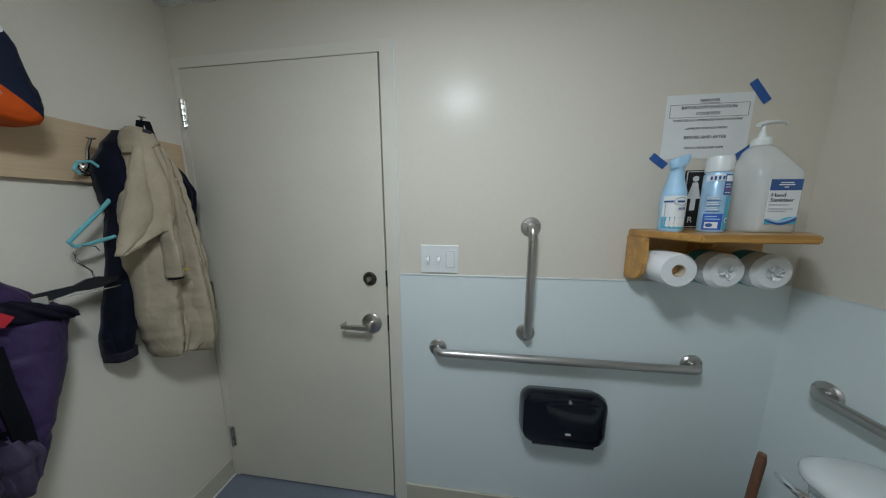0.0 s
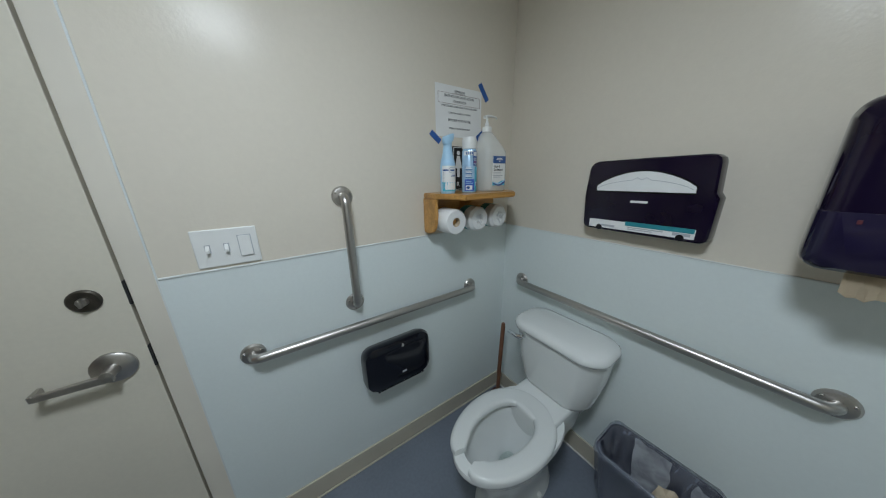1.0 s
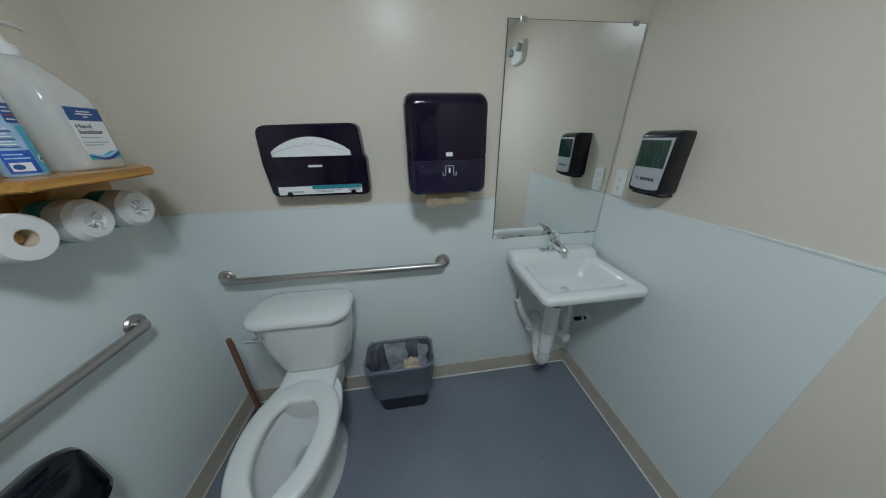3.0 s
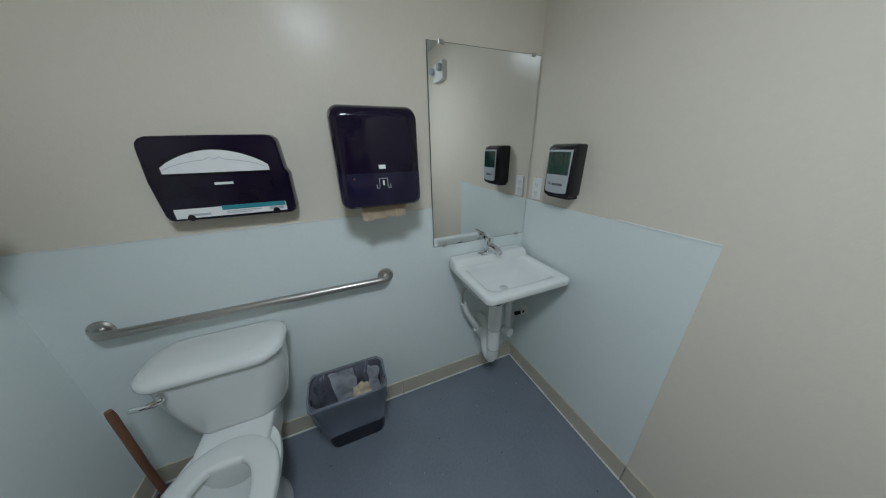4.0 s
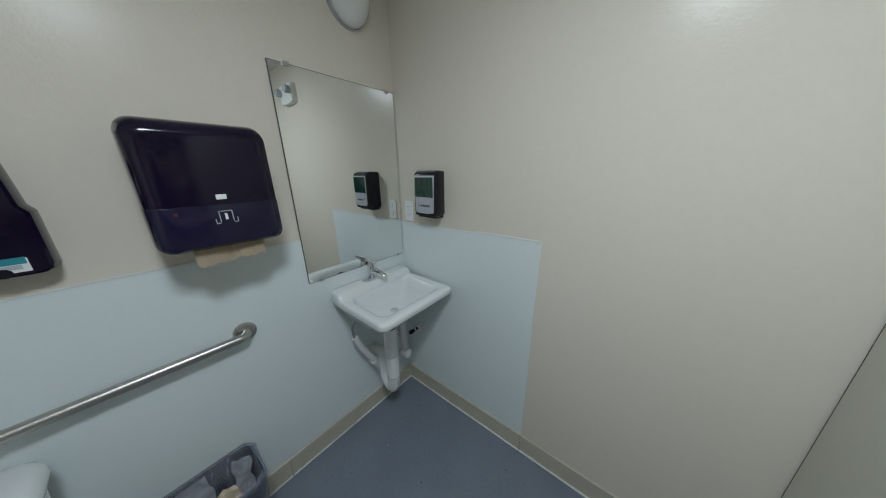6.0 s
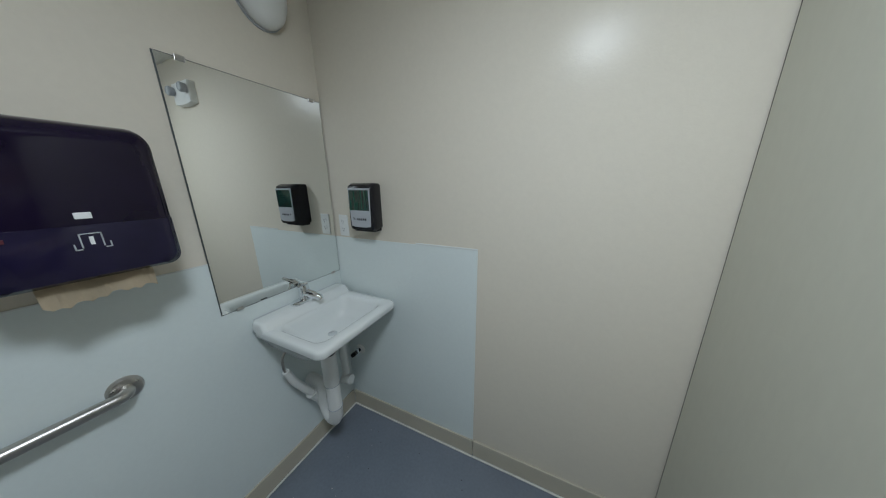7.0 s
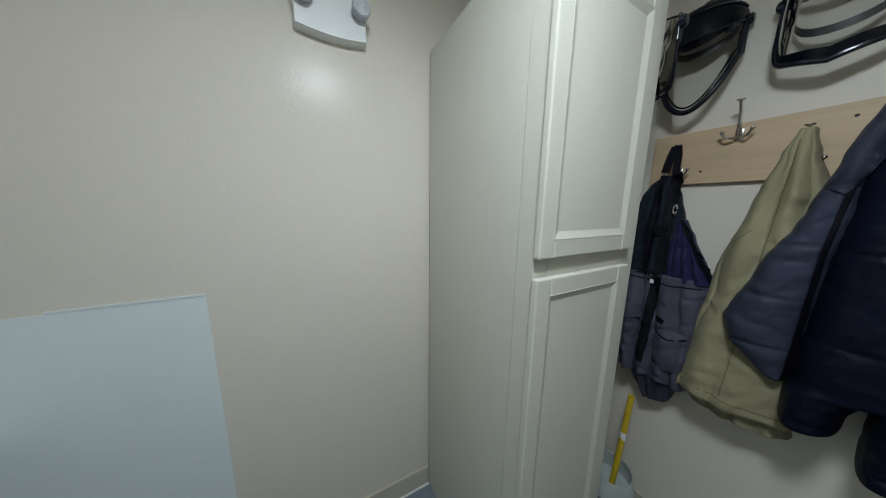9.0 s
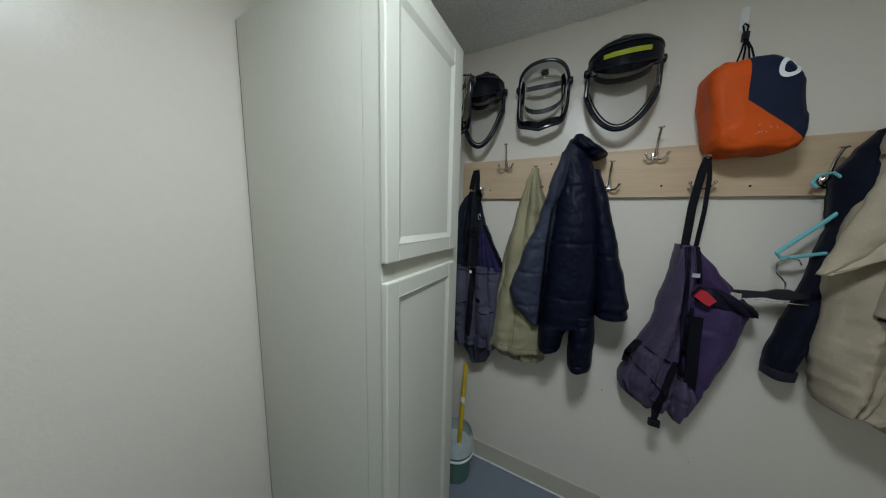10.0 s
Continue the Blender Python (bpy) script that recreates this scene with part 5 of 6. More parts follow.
def drape(name, sections, material, parent, label="", x0=WX + 0.03, fold=0.012, freq=22.0, seed=0.0, quilt=0.0, rows=46, slack=1.0):
    """Hanging cloth with thickness and folds: sections of (z, y0, y1, depth[, back x]) from the top down."""
    s = [(*q, x0) if len(q) == 4 else q for q in sections]
    ring_rows = []
    zs = [q[0] for q in s]
    rows = int(rows * 1.7)
    wide = max(q[2] - q[1] for q in s)
    for k in range(rows + 1):
        z = zs[0] + (zs[-1] - zs[0]) * k / rows
        i = max(0, min(len(s) - 2, next((j for j in range(len(s) - 1) if z >= zs[j + 1] - 1e-9), len(s) - 2)))
        a, b = s[i], s[i + 1]
        u = (a[0] - z) / (a[0] - b[0])
        u = u * 0.6 + 0.4 * u * u * (3 - 2 * u)
        y0, y1, d, xb = (a[j] + (b[j] - a[j]) * u for j in (1, 2, 3, 4))
        fade = min(1.0, k / rows * 4 + 0.2)
        line = []
        nf, nb = 96, 12
        for j in range(nf + 1):
            v = j / nf
            y = y0 + (y1 - y0) * v
            full = max(0.0, 1 - abs(2 * v - 1) ** 6) ** 0.5
            # long folds run down from the hook, with soft crests and narrow valleys
            q = (v - 0.5) * wide * freq * 0.62 + y * freq * 0.38 + 0.5 * noise.noise(Vector((z * 3.0, seed, 1.0)))
            n1 = noise.noise(Vector((q, z * 1.3, seed)))
            f = 1.3 * n1 if quilt else 1.9 * abs(n1) ** 0.75 - 0.45
            # slack creases run across, short and slanting
            n2 = noise.noise(Vector((y * 7 + z * 9, z * 12 - y * 8, seed + 3)))
            f += slack * (0.55 * abs(n2) ** 0.7 - 0.2)
            n3 = noise.noise(Vector((y * 30 - z * 12, z * 26 + y * 9, seed + 9)))
            f += 0.16 * abs(n3) ** 0.8
            full *= 0.80 + 0.20 * math.sin(math.pi * v)
            x = xb + 0.004 + d * full + 1.35 * fold * fade * f * full
            if quilt:
                g = (z + 0.02 * math.sin(y * 9 + seed)) % quilt
                g = min(g, quilt - g)
                x -= 0.006 * math.exp(-(g / 0.005) ** 2) * full
                x += (0.0028 * full * noise.noise(Vector((y * 70, z * 25, seed)))) * math.exp(-(g / 0.03) ** 2)
                x += 0.0018 * full * noise.noise(Vector((y * 45, z * 45, seed + 5)))
            zz = z + 0.014 * (k / rows) ** 8 * noise.noise(Vector((y * 13, seed, 0.5)))
            yy = y + 0.007 * noise.noise(Vector((z * 9, v * 2, seed + 11))) + 0.003 * noise.noise(Vector((z * 34, v * 2, seed + 12)))
            line.append(Vector((x, yy, zz)))
        for j in range(1, nb):
            v = 1 - j / nb
            line.append(Vector((xb, y0 + (y1 - y0) * v, z)))
        ring_rows.append(line)
    return part(name, rings(ring_rows), material, parent, label, True, 180)


def lay(name, on, pts, w, material, parent, label="", lift=0.002, t=0.004, taper=1.0):
    """A band or seam that follows the cloth beneath it; on: the pieces it lies on; pts: (y, z) along it."""
    trees = [BVHTree.FromPolygons([c.co.copy() for c in o.data.vertices], [tuple(f.vertices) for f in o.data.polygons]) for o in on]
    line = []
    for (ya, za), (yb, zb) in zip(pts, pts[1:]):
        n = max(2, int(math.hypot(yb - ya, zb - za) / 0.012))
        line += [(ya + (yb - ya) * k / n, za + (zb - za) * k / n) for k in range(n)]
    line.append(pts[-1])
    rows, last = [], None
    for i, (y, z) in enumerate(line):
        ya, za = line[max(i - 1, 0)]
        yb, zb = line[min(i + 1, len(line) - 1)]
        m = math.hypot(yb - ya, zb - za)
        ny, nz = -(zb - za) / m, (yb - ya) / m
        half = w / 2 * (1 + (taper - 1) * i / (len(line) - 1))
        front = []
        for e in (-1, -0.5, 0, 0.5, 1):
            yy, zz = y + ny * half * e, z + nz * half * e
            hits = [h[0].x for h in (tr.ray_cast(Vector((0.0, yy, zz)), Vector((-1, 0, 0))) for tr in trees) if h[0] is not None]
            last = max(hits) if hits else (last if last is not None else WX + 0.06)
            front.append(Vector((last + lift, yy, zz)))
        rows.append(front + [p - Vector((t, 0, 0)) for p in reversed(front)])
    return part(name, rings(rows), material, parent, label, True, 50)


def strap(name, pts, w, material, parent, label="", t=0.003):
    """A flat strap along points, facing the room."""
    rows = []
    q = [Vector(p) for p in pts]
    for i, p in enumerate(q):
        d = (q[min(i + 1, len(q) - 1)] - q[max(i - 1, 0)]).normalized()
        side = d.cross(Vector((1, 0, 0))).normalized() * w / 2
        nn = Vector((t / 2, 0, 0))
        rows.append([p - side - nn, p + side - nn, p + side + nn, p - side + nn])
    return part(name, rings(rows), material, parent, label)


M_NAVYCLOTH = cloth("navy_nylon", (0.0040, 0.0056, 0.0150), 0.46, sheen=0.0)
M_SLATE = cloth("slate_lining", (0.036, 0.042, 0.066), 0.42, sheen=0.0)
M_FACING = cloth("slate_facing", (0.020, 0.024, 0.040), 0.5, sheen=0.0)
M_KHAKI = cloth("khaki_cotton", (0.285, 0.255, 0.155), 0.85)
M_TAN = cloth("tan_canvas", (0.40, 0.335, 0.24), 0.85)
M_MAUVE = cloth("grey_mauve_nylon", (0.064, 0.049, 0.088), 0.6)
M_PURPLE = cloth("purple_nylon", (0.046, 0.028, 0.080), 0.55)
M_BIB = cloth("grey_purple_canvas", (0.070, 0.068, 0.096), 0.7)
M_GREENNAVY = cloth("dark_green_navy", (0.010, 0.017, 0.024), 0.7)
M_BLACKSTRAP = cloth("black_webbing", (0.005, 0.005, 0.008), 0.6, sheen=0.0)
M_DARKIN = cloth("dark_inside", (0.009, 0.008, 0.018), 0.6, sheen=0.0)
M_DENIM = cloth("dark_navy_cotton", (0.006, 0.007, 0.016), 0.75)

# bib overalls beside the cabinet
bo = thing("bib_overalls", (WX, -0.46, 1.6), "grey-purple bib overalls with navy straps hung on a hook", "overalls", "clothes on the hooks")
upper = drape("upper_bib", [(1.585, -0.505, -0.462, 0.030), (1.555, -0.535, -0.447, 0.045), (1.50, -0.565, -0.430, 0.05), (1.40, -0.60, -0.405, 0.06), (1.19, -0.62, -0.40, 0.06)], M_GREENNAVY, bo, "dark green-navy upper", seed=1)
inner = drape("bib_pocket", [(1.42, -0.425, -0.405, 0.05), (1.33, -0.44, -0.365, 0.06), (1.25, -0.44, -0.325, 0.065), (1.19, -0.44, -0.295, 0.06)], cloth("violet_lining", (0.022, 0.018, 0.065), 0.6), bo, "violet-blue inner bib", seed=2)
body = drape("body", [(1.20, -0.62, -0.300, 0.07), (1.0, -0.62, -0.305, 0.085), (0.85, -0.61, -0.300, 0.085), (0.765, -0.60, -0.305, 0.08)], M_BIB, bo, "grey-purple canvas body", seed=3, fold=0.024, freq=16)
drape("leg", [(0.82, -0.55, -0.35, 0.075), (0.74, -0.50, -0.34, 0.07), (0.655, -0.455, -0.365, 0.05)], cloth("dusky_canvas", (0.035, 0.038, 0.055), 0.7), bo, "dusky folded leg", seed=4)
pocket = drape("pocket", [(0.99, -0.425, -0.325, 0.094), (0.97, -0.43, -0.32, 0.102), (0.86, -0.43, -0.32, 0.102), (0.83, -0.42, -0.33, 0.09)], M_BIB, bo, seed=5, rows=14, fold=0.012)
second = drape("pocket", [(1.02, -0.585, -0.475, 0.094), (1.00, -0.59, -0.47, 0.102), (0.90, -0.59, -0.47, 0.100), (0.87, -0.58, -0.48, 0.09)], M_BIB, bo, seed=5.5, rows=14, fold=0.012)
strap("hanging_loop", [(HX + 0.050, -0.466, 1.695), (HX + 0.056, -0.474, 1.66), (HX + 0.058, -0.484, 1.60)], 0.026, M_BLACKSTRAP, bo, "dark webbing loop")
strap("hanging_loop", [(HX + 0.052, -0.458, 1.695), (HX + 0.060, -0.450, 1.66), (HX + 0.060, -0.450, 1.59)], 0.022, M_BLACKSTRAP, bo, "dark webbing loop")
pieces = [upper, inner, body, pocket, second]
lay("strap", pieces, [(-0.451, 1.60), (-0.447, 1.40), (-0.446, 1.15), (-0.452, 0.90), (-0.455, 0.83)], 0.030, M_BLACKSTRAP, bo, "dark webbing strap", 0.005)
lay("strap", pieces, [(-0.487, 1.59), (-0.497, 1.40), (-0.495, 1.22)], 0.028, M_BLACKSTRAP, bo, "dark webbing strap", 0.004)
lay("edge_binding", pieces, [(-0.408, 1.42), (-0.368, 1.335), (-0.330, 1.255), (-0.300, 1.195)], 0.010, M_BLACKSTRAP, bo, "dark bound edge", 0.003)
lay("pocket_flap", pieces, [(-0.520, 1.205), (-0.480, 1.200)], 0.016, M_BLACKSTRAP, bo, "dark tab", 0.004)
lay("pocket_flap", pieces, [(-0.425, 1.030), (-0.395, 1.025)], 0.018, M_BLACKSTRAP, bo, "dark tab", 0.004)
lay("waist_seam", pieces, [(-0.60, 1.185), (-0.50, 1.175), (-0.40, 1.165), (-0.31, 1.175)], 0.005, M_BLACKSTRAP, bo, "", 0.001)
lay("pocket_hem", pieces, [(-0.425, 0.975), (-0.37, 0.965), (-0.325, 0.975)], 0.006, M_BLACKSTRAP, bo, "", 0.001)
lay("pocket_hem", pieces, [(-0.585, 1.005), (-0.53, 0.995), (-0.475, 1.005)], 0.006, M_BLACKSTRAP, bo, "", 0.001)
for z in (1.37, 1.19):
    part("buckle", tube([(HX + 0.098, -0.470, z), (HX + 0.098, -0.428, z), (HX + 0.098, -0.428, z + 0.024), (HX + 0.098, -0.470, z + 0.024), (HX + 0.098, -0.470, z)], 0.003, 8), M_BLACK, bo, "black plastic buckle", True)
part("snap_ring", tube(arc((HX + 0.085, -0.425, 1.46), 0.011, 0, 330, 12, ((0, 0.5, 0), (0, 0, 1.5))), 0.0025, 8), M_NICKEL, bo, "small metal ring", True)
part("tag", box(HX + 0.097, HX + 0.100, -0.462, -0.450, 1.165, 1.180), M_PAPER, bo, "small white tag")

# khaki coat
kc = thing("khaki_coat", (WX, -0.19, 1.6), "khaki cotton coat hung on a hook behind a dark jacket", "coat", "clothes on the hooks")
coat = drape("coat_body", [(1.690, -0.195, -0.165, 0.045), (1.62, -0.215, -0.145, 0.06), (1.50, -0.250, -0.11, 0.08), (1.25, -0.305, -0.06, 0.09), (1.0, -0.332, -0.05, 0.10), (0.80, -0.362, -0.06, 0.11)], M_KHAKI, kc, seed=6, fold=0.017, freq=11)
drape("coat_hem", [(0.84, -0.32, -0.10, 0.075), (0.785, -0.325, -0.075, 0.08), (0.755, -0.310, -0.07, 0.075)], cloth("khaki_lining", (0.255, 0.225, 0.14), 0.85), kc, "khaki inner hem", seed=6.5)
M_STITCH = cloth("khaki_stitch", (0.17, 0.15, 0.085), 0.9)
lay("seam", [coat], [(-0.228, 1.40), (-0.250, 1.37), (-0.272, 1.35)], 0.003, M_STITCH, kc, "", 0.0008, 0.002)
lay("hem_seam", [coat], [(-0.322, 0.835), (-0.20, 0.830), (-0.075, 0.835)], 0.003, M_STITCH, kc, "", 0.0008, 0.002)
lay("seam", [coat], [(-0.183, 1.66), (-0.190, 1.45), (-0.205, 1.20), (-0.215, 0.84)], 0.003, M_STITCH, kc, "", 0.0008, 0.002)

# navy insulated jacket
nj = thing("winter_jacket", (WX, 0.0, 1.7), "navy quilted winter jacket with slate lining hung on a hook", "jacket", "clothes on the hooks")
shellc = drape("jacket_body", [(1.790, -0.045, 0.010, 0.09), (1.745, -0.065, 0.040, 0.12), (1.62, -0.085, 0.080, 0.15), (1.45, -0.090, 0.110, 0.17), (1.25, -0.100, 0.125, 0.18), (1.05, -0.105, 0.118, 0.185), (1.005, -0.106, 0.112, 0.18), (0.985, -0.106, 0.022, 0.18), (0.93, -0.107, 0.004, 0.18), (0.876, -0.106, -0.004, 0.175)], M_NAVYCLOTH, nj, seed=8, fold=0.011, quilt=0.23, freq=7, rows=90, slack=0.5)
flapc = drape("front_flap", [(1.06, 0.020, 0.120, 0.18), (0.94, 0.024, 0.124, 0.185), (0.86, 0.026, 0.126, 0.18), (0.822, 0.028, 0.124, 0.175)], M_NAVYCLOTH, nj, seed=9, fold=0.012, rows=40, freq=10, quilt=0.17)
sleevec = drape("sleeve", [(1.66, 0.030, 0.085, 0.10), (1.52, 0.055, 0.128, 0.14), (1.35, 0.075, 0.172, 0.155), (1.20, 0.090, 0.212, 0.16), (1.115, 0.098, 0.234, 0.16), (1.095, 0.106, 0.226, 0.145), (1.066, 0.108, 0.234, 0.145)], M_NAVYCLOTH, nj, seed=10, fold=0.012, freq=8, quilt=0.26, rows=60, slack=0.7)
liningc = drape("lining", [(1.735, -0.072, -0.030, 0.115), (1.60, -0.108, -0.050, 0.14), (1.45, -0.145, -0.060, 0.155), (1.28, -0.212, -0.070, 0.16), (1.12, -0.256, -0.080, 0.165), (1.05, -0.230, -0.085, 0.16), (0.975, -0.150, -0.095, 0.14)], M_SLATE, nj, "slate-blue quilted lining", seed=12, fold=0.012, quilt=0.15, freq=9, rows=70)
drape("collar", [(1.800, -0.030, 0.016, 0.11), (1.770, -0.045, 0.050, 0.14), (1.742, -0.010, 0.088, 0.14), (1.727, 0.020, 0.105, 0.125), (1.712, 0.035, 0.070, 0.12)], M_NAVYCLOTH, nj, seed=13, fold=0.008, rows=24)
front = [shellc, flapc, sleevec, liningc]
lay("collar_band", front, [(-0.028, 1.775), (-0.048, 1.70), (-0.060, 1.60), (-0.088, 1.53), (-0.100, 1.51)], 0.036, M_FACING, nj, "slate collar facing", 0.008, 0.010)
lay("zip", front, [(-0.078, 1.52), (-0.092, 1.35), (-0.098, 1.15), (-0.102, 0.98)], 0.010, M_BLACKSTRAP, nj, "dark zip edge", 0.005)
lay("yoke_seam", front, [(-0.060, 1.535), (0.00, 1.545), (0.065, 1.535)], 0.004, M_BLACKSTRAP, nj, "", 0.0005, 0.002)
lay("sleeve_seam", front, [(0.048, 1.70), (0.070, 1.55), (0.085, 1.38), (0.100, 1.16)], 0.005, M_BLACKSTRAP, nj, "", 0.0005, 0.002)

# purple vest on its strap
pv = thing("purple_overalls", (WX, 0.40, 1.6), "purple bib overalls hanging by a black strap from a hook", "overalls", "clothes on the hooks")
strap("strap", [(HX + 0.048, 0.408, 1.690), (HX + 0.055, 0.396, 1.64), (HX + 0.062, 0.382, 1.52), (HX + 0.07, 0.376, 1.36)], 0.024, M_BLACKSTRAP, pv, "black webbing strap")
strap("strap", [(HX + 0.044, 0.412, 1.690), (HX + 0.045, 0.422, 1.62), (HX + 0.045, 0.422, 1.50), (HX + 0.045, 0.414, 1.36)], 0.013, M_BLACKSTRAP, pv, "black webbing strap")
leftp = drape("left_panel", [(1.375, 0.362, 0.402, 0.06), (1.28, 0.354, 0.420, 0.075), (1.10, 0.326, 0.425, 0.08), (0.92, 0.276, 0.43, 0.085), (0.80, 0.230, 0.44, 0.09), (0.75, 0.234, 0.425, 0.085), (0.70, 0.290, 0.40, 0.07)], M_MAUVE, pv, "faded grey-mauve panel", seed=15, fold=0.018, freq=14, rows=60)
rightp = drape("right_panel", [(1.37, 0.392, 0.420, 0.055), (1.28, 0.395, 0.490, 0.06), (1.215, 0.40, 0.545, 0.06), (1.175, 0.40, 0.578, 0.065), (1.13, 0.41, 0.586, 0.075), (1.03, 0.41, 0.568, 0.085), (0.88, 0.41, 0.522, 0.09), (0.71, 0.42, 0.470, 0.08)], M_PURPLE, pv, "deep purple panel", seed=16, fold=0.018, freq=13, rows=60)
poch = drape("pocket", [(0.95, 0.282, 0.375, 0.090), (0.93, 0.272, 0.385, 0.099), (0.80, 0.250, 0.38, 0.101), (0.765, 0.27, 0.36, 0.09)], M_MAUVE, pv, seed=17, fold=0.014, rows=18)
lowp = drape("pocket", [(0.86, 0.395, 0.455, 0.095), (0.80, 0.385, 0.470, 0.108), (0.73, 0.390, 0.455, 0.105), (0.69, 0.405, 0.440, 0.09)], M_MAUVE, pv, "faded mauve lower pocket", seed=18, fold=0.014, rows=18)
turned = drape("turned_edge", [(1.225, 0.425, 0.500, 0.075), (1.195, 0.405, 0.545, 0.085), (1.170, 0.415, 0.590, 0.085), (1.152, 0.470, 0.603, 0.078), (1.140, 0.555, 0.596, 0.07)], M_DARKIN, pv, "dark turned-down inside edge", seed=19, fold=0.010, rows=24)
front = [leftp, rightp, poch, lowp, turned]
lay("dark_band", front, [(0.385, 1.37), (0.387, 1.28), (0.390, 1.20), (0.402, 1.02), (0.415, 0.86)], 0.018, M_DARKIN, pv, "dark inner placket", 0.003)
lay("shoulder_edge", front, [(0.412, 1.37), (0.424, 1.30), (0.432, 1.235)], 0.012, M_BLACKSTRAP, pv, "", 0.003)
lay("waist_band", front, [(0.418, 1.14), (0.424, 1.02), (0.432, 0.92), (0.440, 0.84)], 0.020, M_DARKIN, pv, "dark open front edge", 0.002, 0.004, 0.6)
lay("hem_strap", front, [(0.392, 0.93), (0.376, 0.86), (0.360, 0.76), (0.354, 0.69)], 0.020, M_BLACKSTRAP, pv, "dangling strap end", 0.006)
strap("hem_strap", [(HX + 0.100, 0.354, 0.70), (HX + 0.108, 0.352, 0.66)], 0.020, M_BLACKSTRAP, pv, "dangling strap end", 0.004)
strap("side_strap", [(HX + 0.07, 0.282, 0.975), (HX + 0.08, 0.258, 0.935), (HX + 0.08, 0.242, 0.905), (HX + 0.075, 0.240, 0.875)], 0.020, M_BLACKSTRAP, pv)
lay("seam", front, [(0.286, 0.962), (0.33, 0.945), (0.380, 0.915)], 0.004, M_BLACKSTRAP, pv, "", 0.0005, 0.002)
lay("seam", front, [(0.262, 0.885), (0.31, 0.855), (0.368, 0.790)], 0.004, M_BLACKSTRAP, pv, "", 0.0005, 0.002)
lay("edge_binding", front, [(0.242, 0.79), (0.262, 0.745), (0.305, 0.715), (0.345, 0.703)], 0.006, M_BLACKSTRAP, pv, "", 0.001, 0.003)
lay("chest_tab", front, [(0.398, 0.985), (0.440, 0.965)], 0.016, M_BLACKSTRAP, pv, "black tab", 0.006)
lay("chest_tab", front, [(0.410, 0.885), (0.452, 0.875)], 0.016, M_BLACKSTRAP, pv, "black tab", 0.006)
part("buckle", box(HX + 0.10, HX + 0.115, 0.333, 0.372, 0.645, 0.675, 0.004), M_BLACK, pv, "black plastic buckle")
strap("side_strap", [(HX + 0.07, 0.275, 0.97), (HX + 0.08, 0.245, 0.92), (HX + 0.08, 0.240, 0.88)], 0.022, M_BLACKSTRAP, pv)
strap("waist_band", [(HX + 0.112, 0.425, 1.12), (HX + 0.112, 0.428, 1.02), (HX + 0.108, 0.436, 0.90), (HX + 0.100, 0.440, 0.80)], 0.034, M_BLACKSTRAP, pv, "dark open front edge", 0.008)
strap("seam", [(HX + 0.100, 0.292, 0.965), (HX + 0.112, 0.33, 0.945), (HX + 0.106, 0.375, 0.925)], 0.004, M_BLACKSTRAP, pv)
strap("seam", [(HX + 0.100, 0.268, 0.885), (HX + 0.116, 0.31, 0.855), (HX + 0.112, 0.362, 0.800)], 0.004, M_BLACKSTRAP, pv)
part("emblem", box(HX + 0.094, HX + 0.100, 0.400, 0.420, 1.262, 1.276), M_GREYPL, pv, "small grey emblem patch")
part("red_clip", rings([[Vector((x, y, z)) for y, z in ((0.408, 1.196), (0.424, 1.222), (0.440, 1.218), (0.468, 1.188), (0.450, 1.166), (0.432, 1.176))] for x in (HX + 0.105, HX + 0.116)]), mat("red_plastic", (0.45, 0.015, 0.03), 0.35), pv, "bright red plastic clip")

# hangers
M_TURQ = mat("turquoise_plastic", (0.16, 0.48, 0.52), 0.3, var=0.08)
th = thing("coat_hanger", (HX, 0.72, 1.5), "turquoise plastic coat hanger hung askew on a hook", "coat hanger")
X = HX + 0.045
part("frame", tube([(X, 0.745, 1.525), (X + 0.01, 0.69, 1.46), (X + 0.01, 0.63, 1.388), (X + 0.01, 0.612, 1.365), (X + 0.01, 0.622, 1.350), (X + 0.01, 0.65, 1.354), (X + 0.01, 0.78, 1.392), (X + 0.005, 0.93, 1.43), (X + 0.0, 0.94, 1.455), (X, 0.90, 1.475), (X, 0.80, 1.515), (X, 0.745, 1.525)], 0.0060, 10), M_TURQ, th, "", True)
part("hook", tube([(X, 0.745, 1.522), (X + 0.002, 0.738, 1.56), (X + 0.002, 0.722, 1.600), (X, 0.700, 1.622), (X, 0.670, 1.615), (X, 0.660, 1.592), (X, 0.672, 1.578)], 0.0045, 10), M_TURQ, th, "", True)
bh = thing("trouser_hanger", (HX, 0.66, 1.2), "black plastic clip hanger with a wire hook", "coat hanger")
X = HX + 0.06
part("bar", rings([[Vector((X + dx, y, z + dz)) for dx, dz in ((-0.005, -h), (0.005, -h), (0.005, h), (-0.005, h))] for y, z, h in ((0.482, 1.206, 0.008), (0.50, 1.210, 0.015), (0.55, 1.214, 0.014), (0.60, 1.221, 0.010), (0.628, 1.226, 0.018), (0.655, 1.228, 0.018), (0.675, 1.228, 0.010), (0.80, 1.240, 0.012))]), M_BLACK, bh)
part("wire_hook", tube([(X, 0.645, 1.240), (X, 0.642, 1.268), (X, 0.618, 1.300), (X, 0.615, 1.335), (X, 0.635, 1.352), (X, 0.662, 1.345), (X, 0.668, 1.330)], 0.0021, 8), M_CHROME, bh, "thin chrome wire", True)
part("lower_wire", tube([(X + 0.006, 0.50, 1.196), (X + 0.006, 0.60, 1.200), (X + 0.006, 0.80, 1.205)], 0.0023, 8), M_CHROME, bh, "chrome clip wire", True)
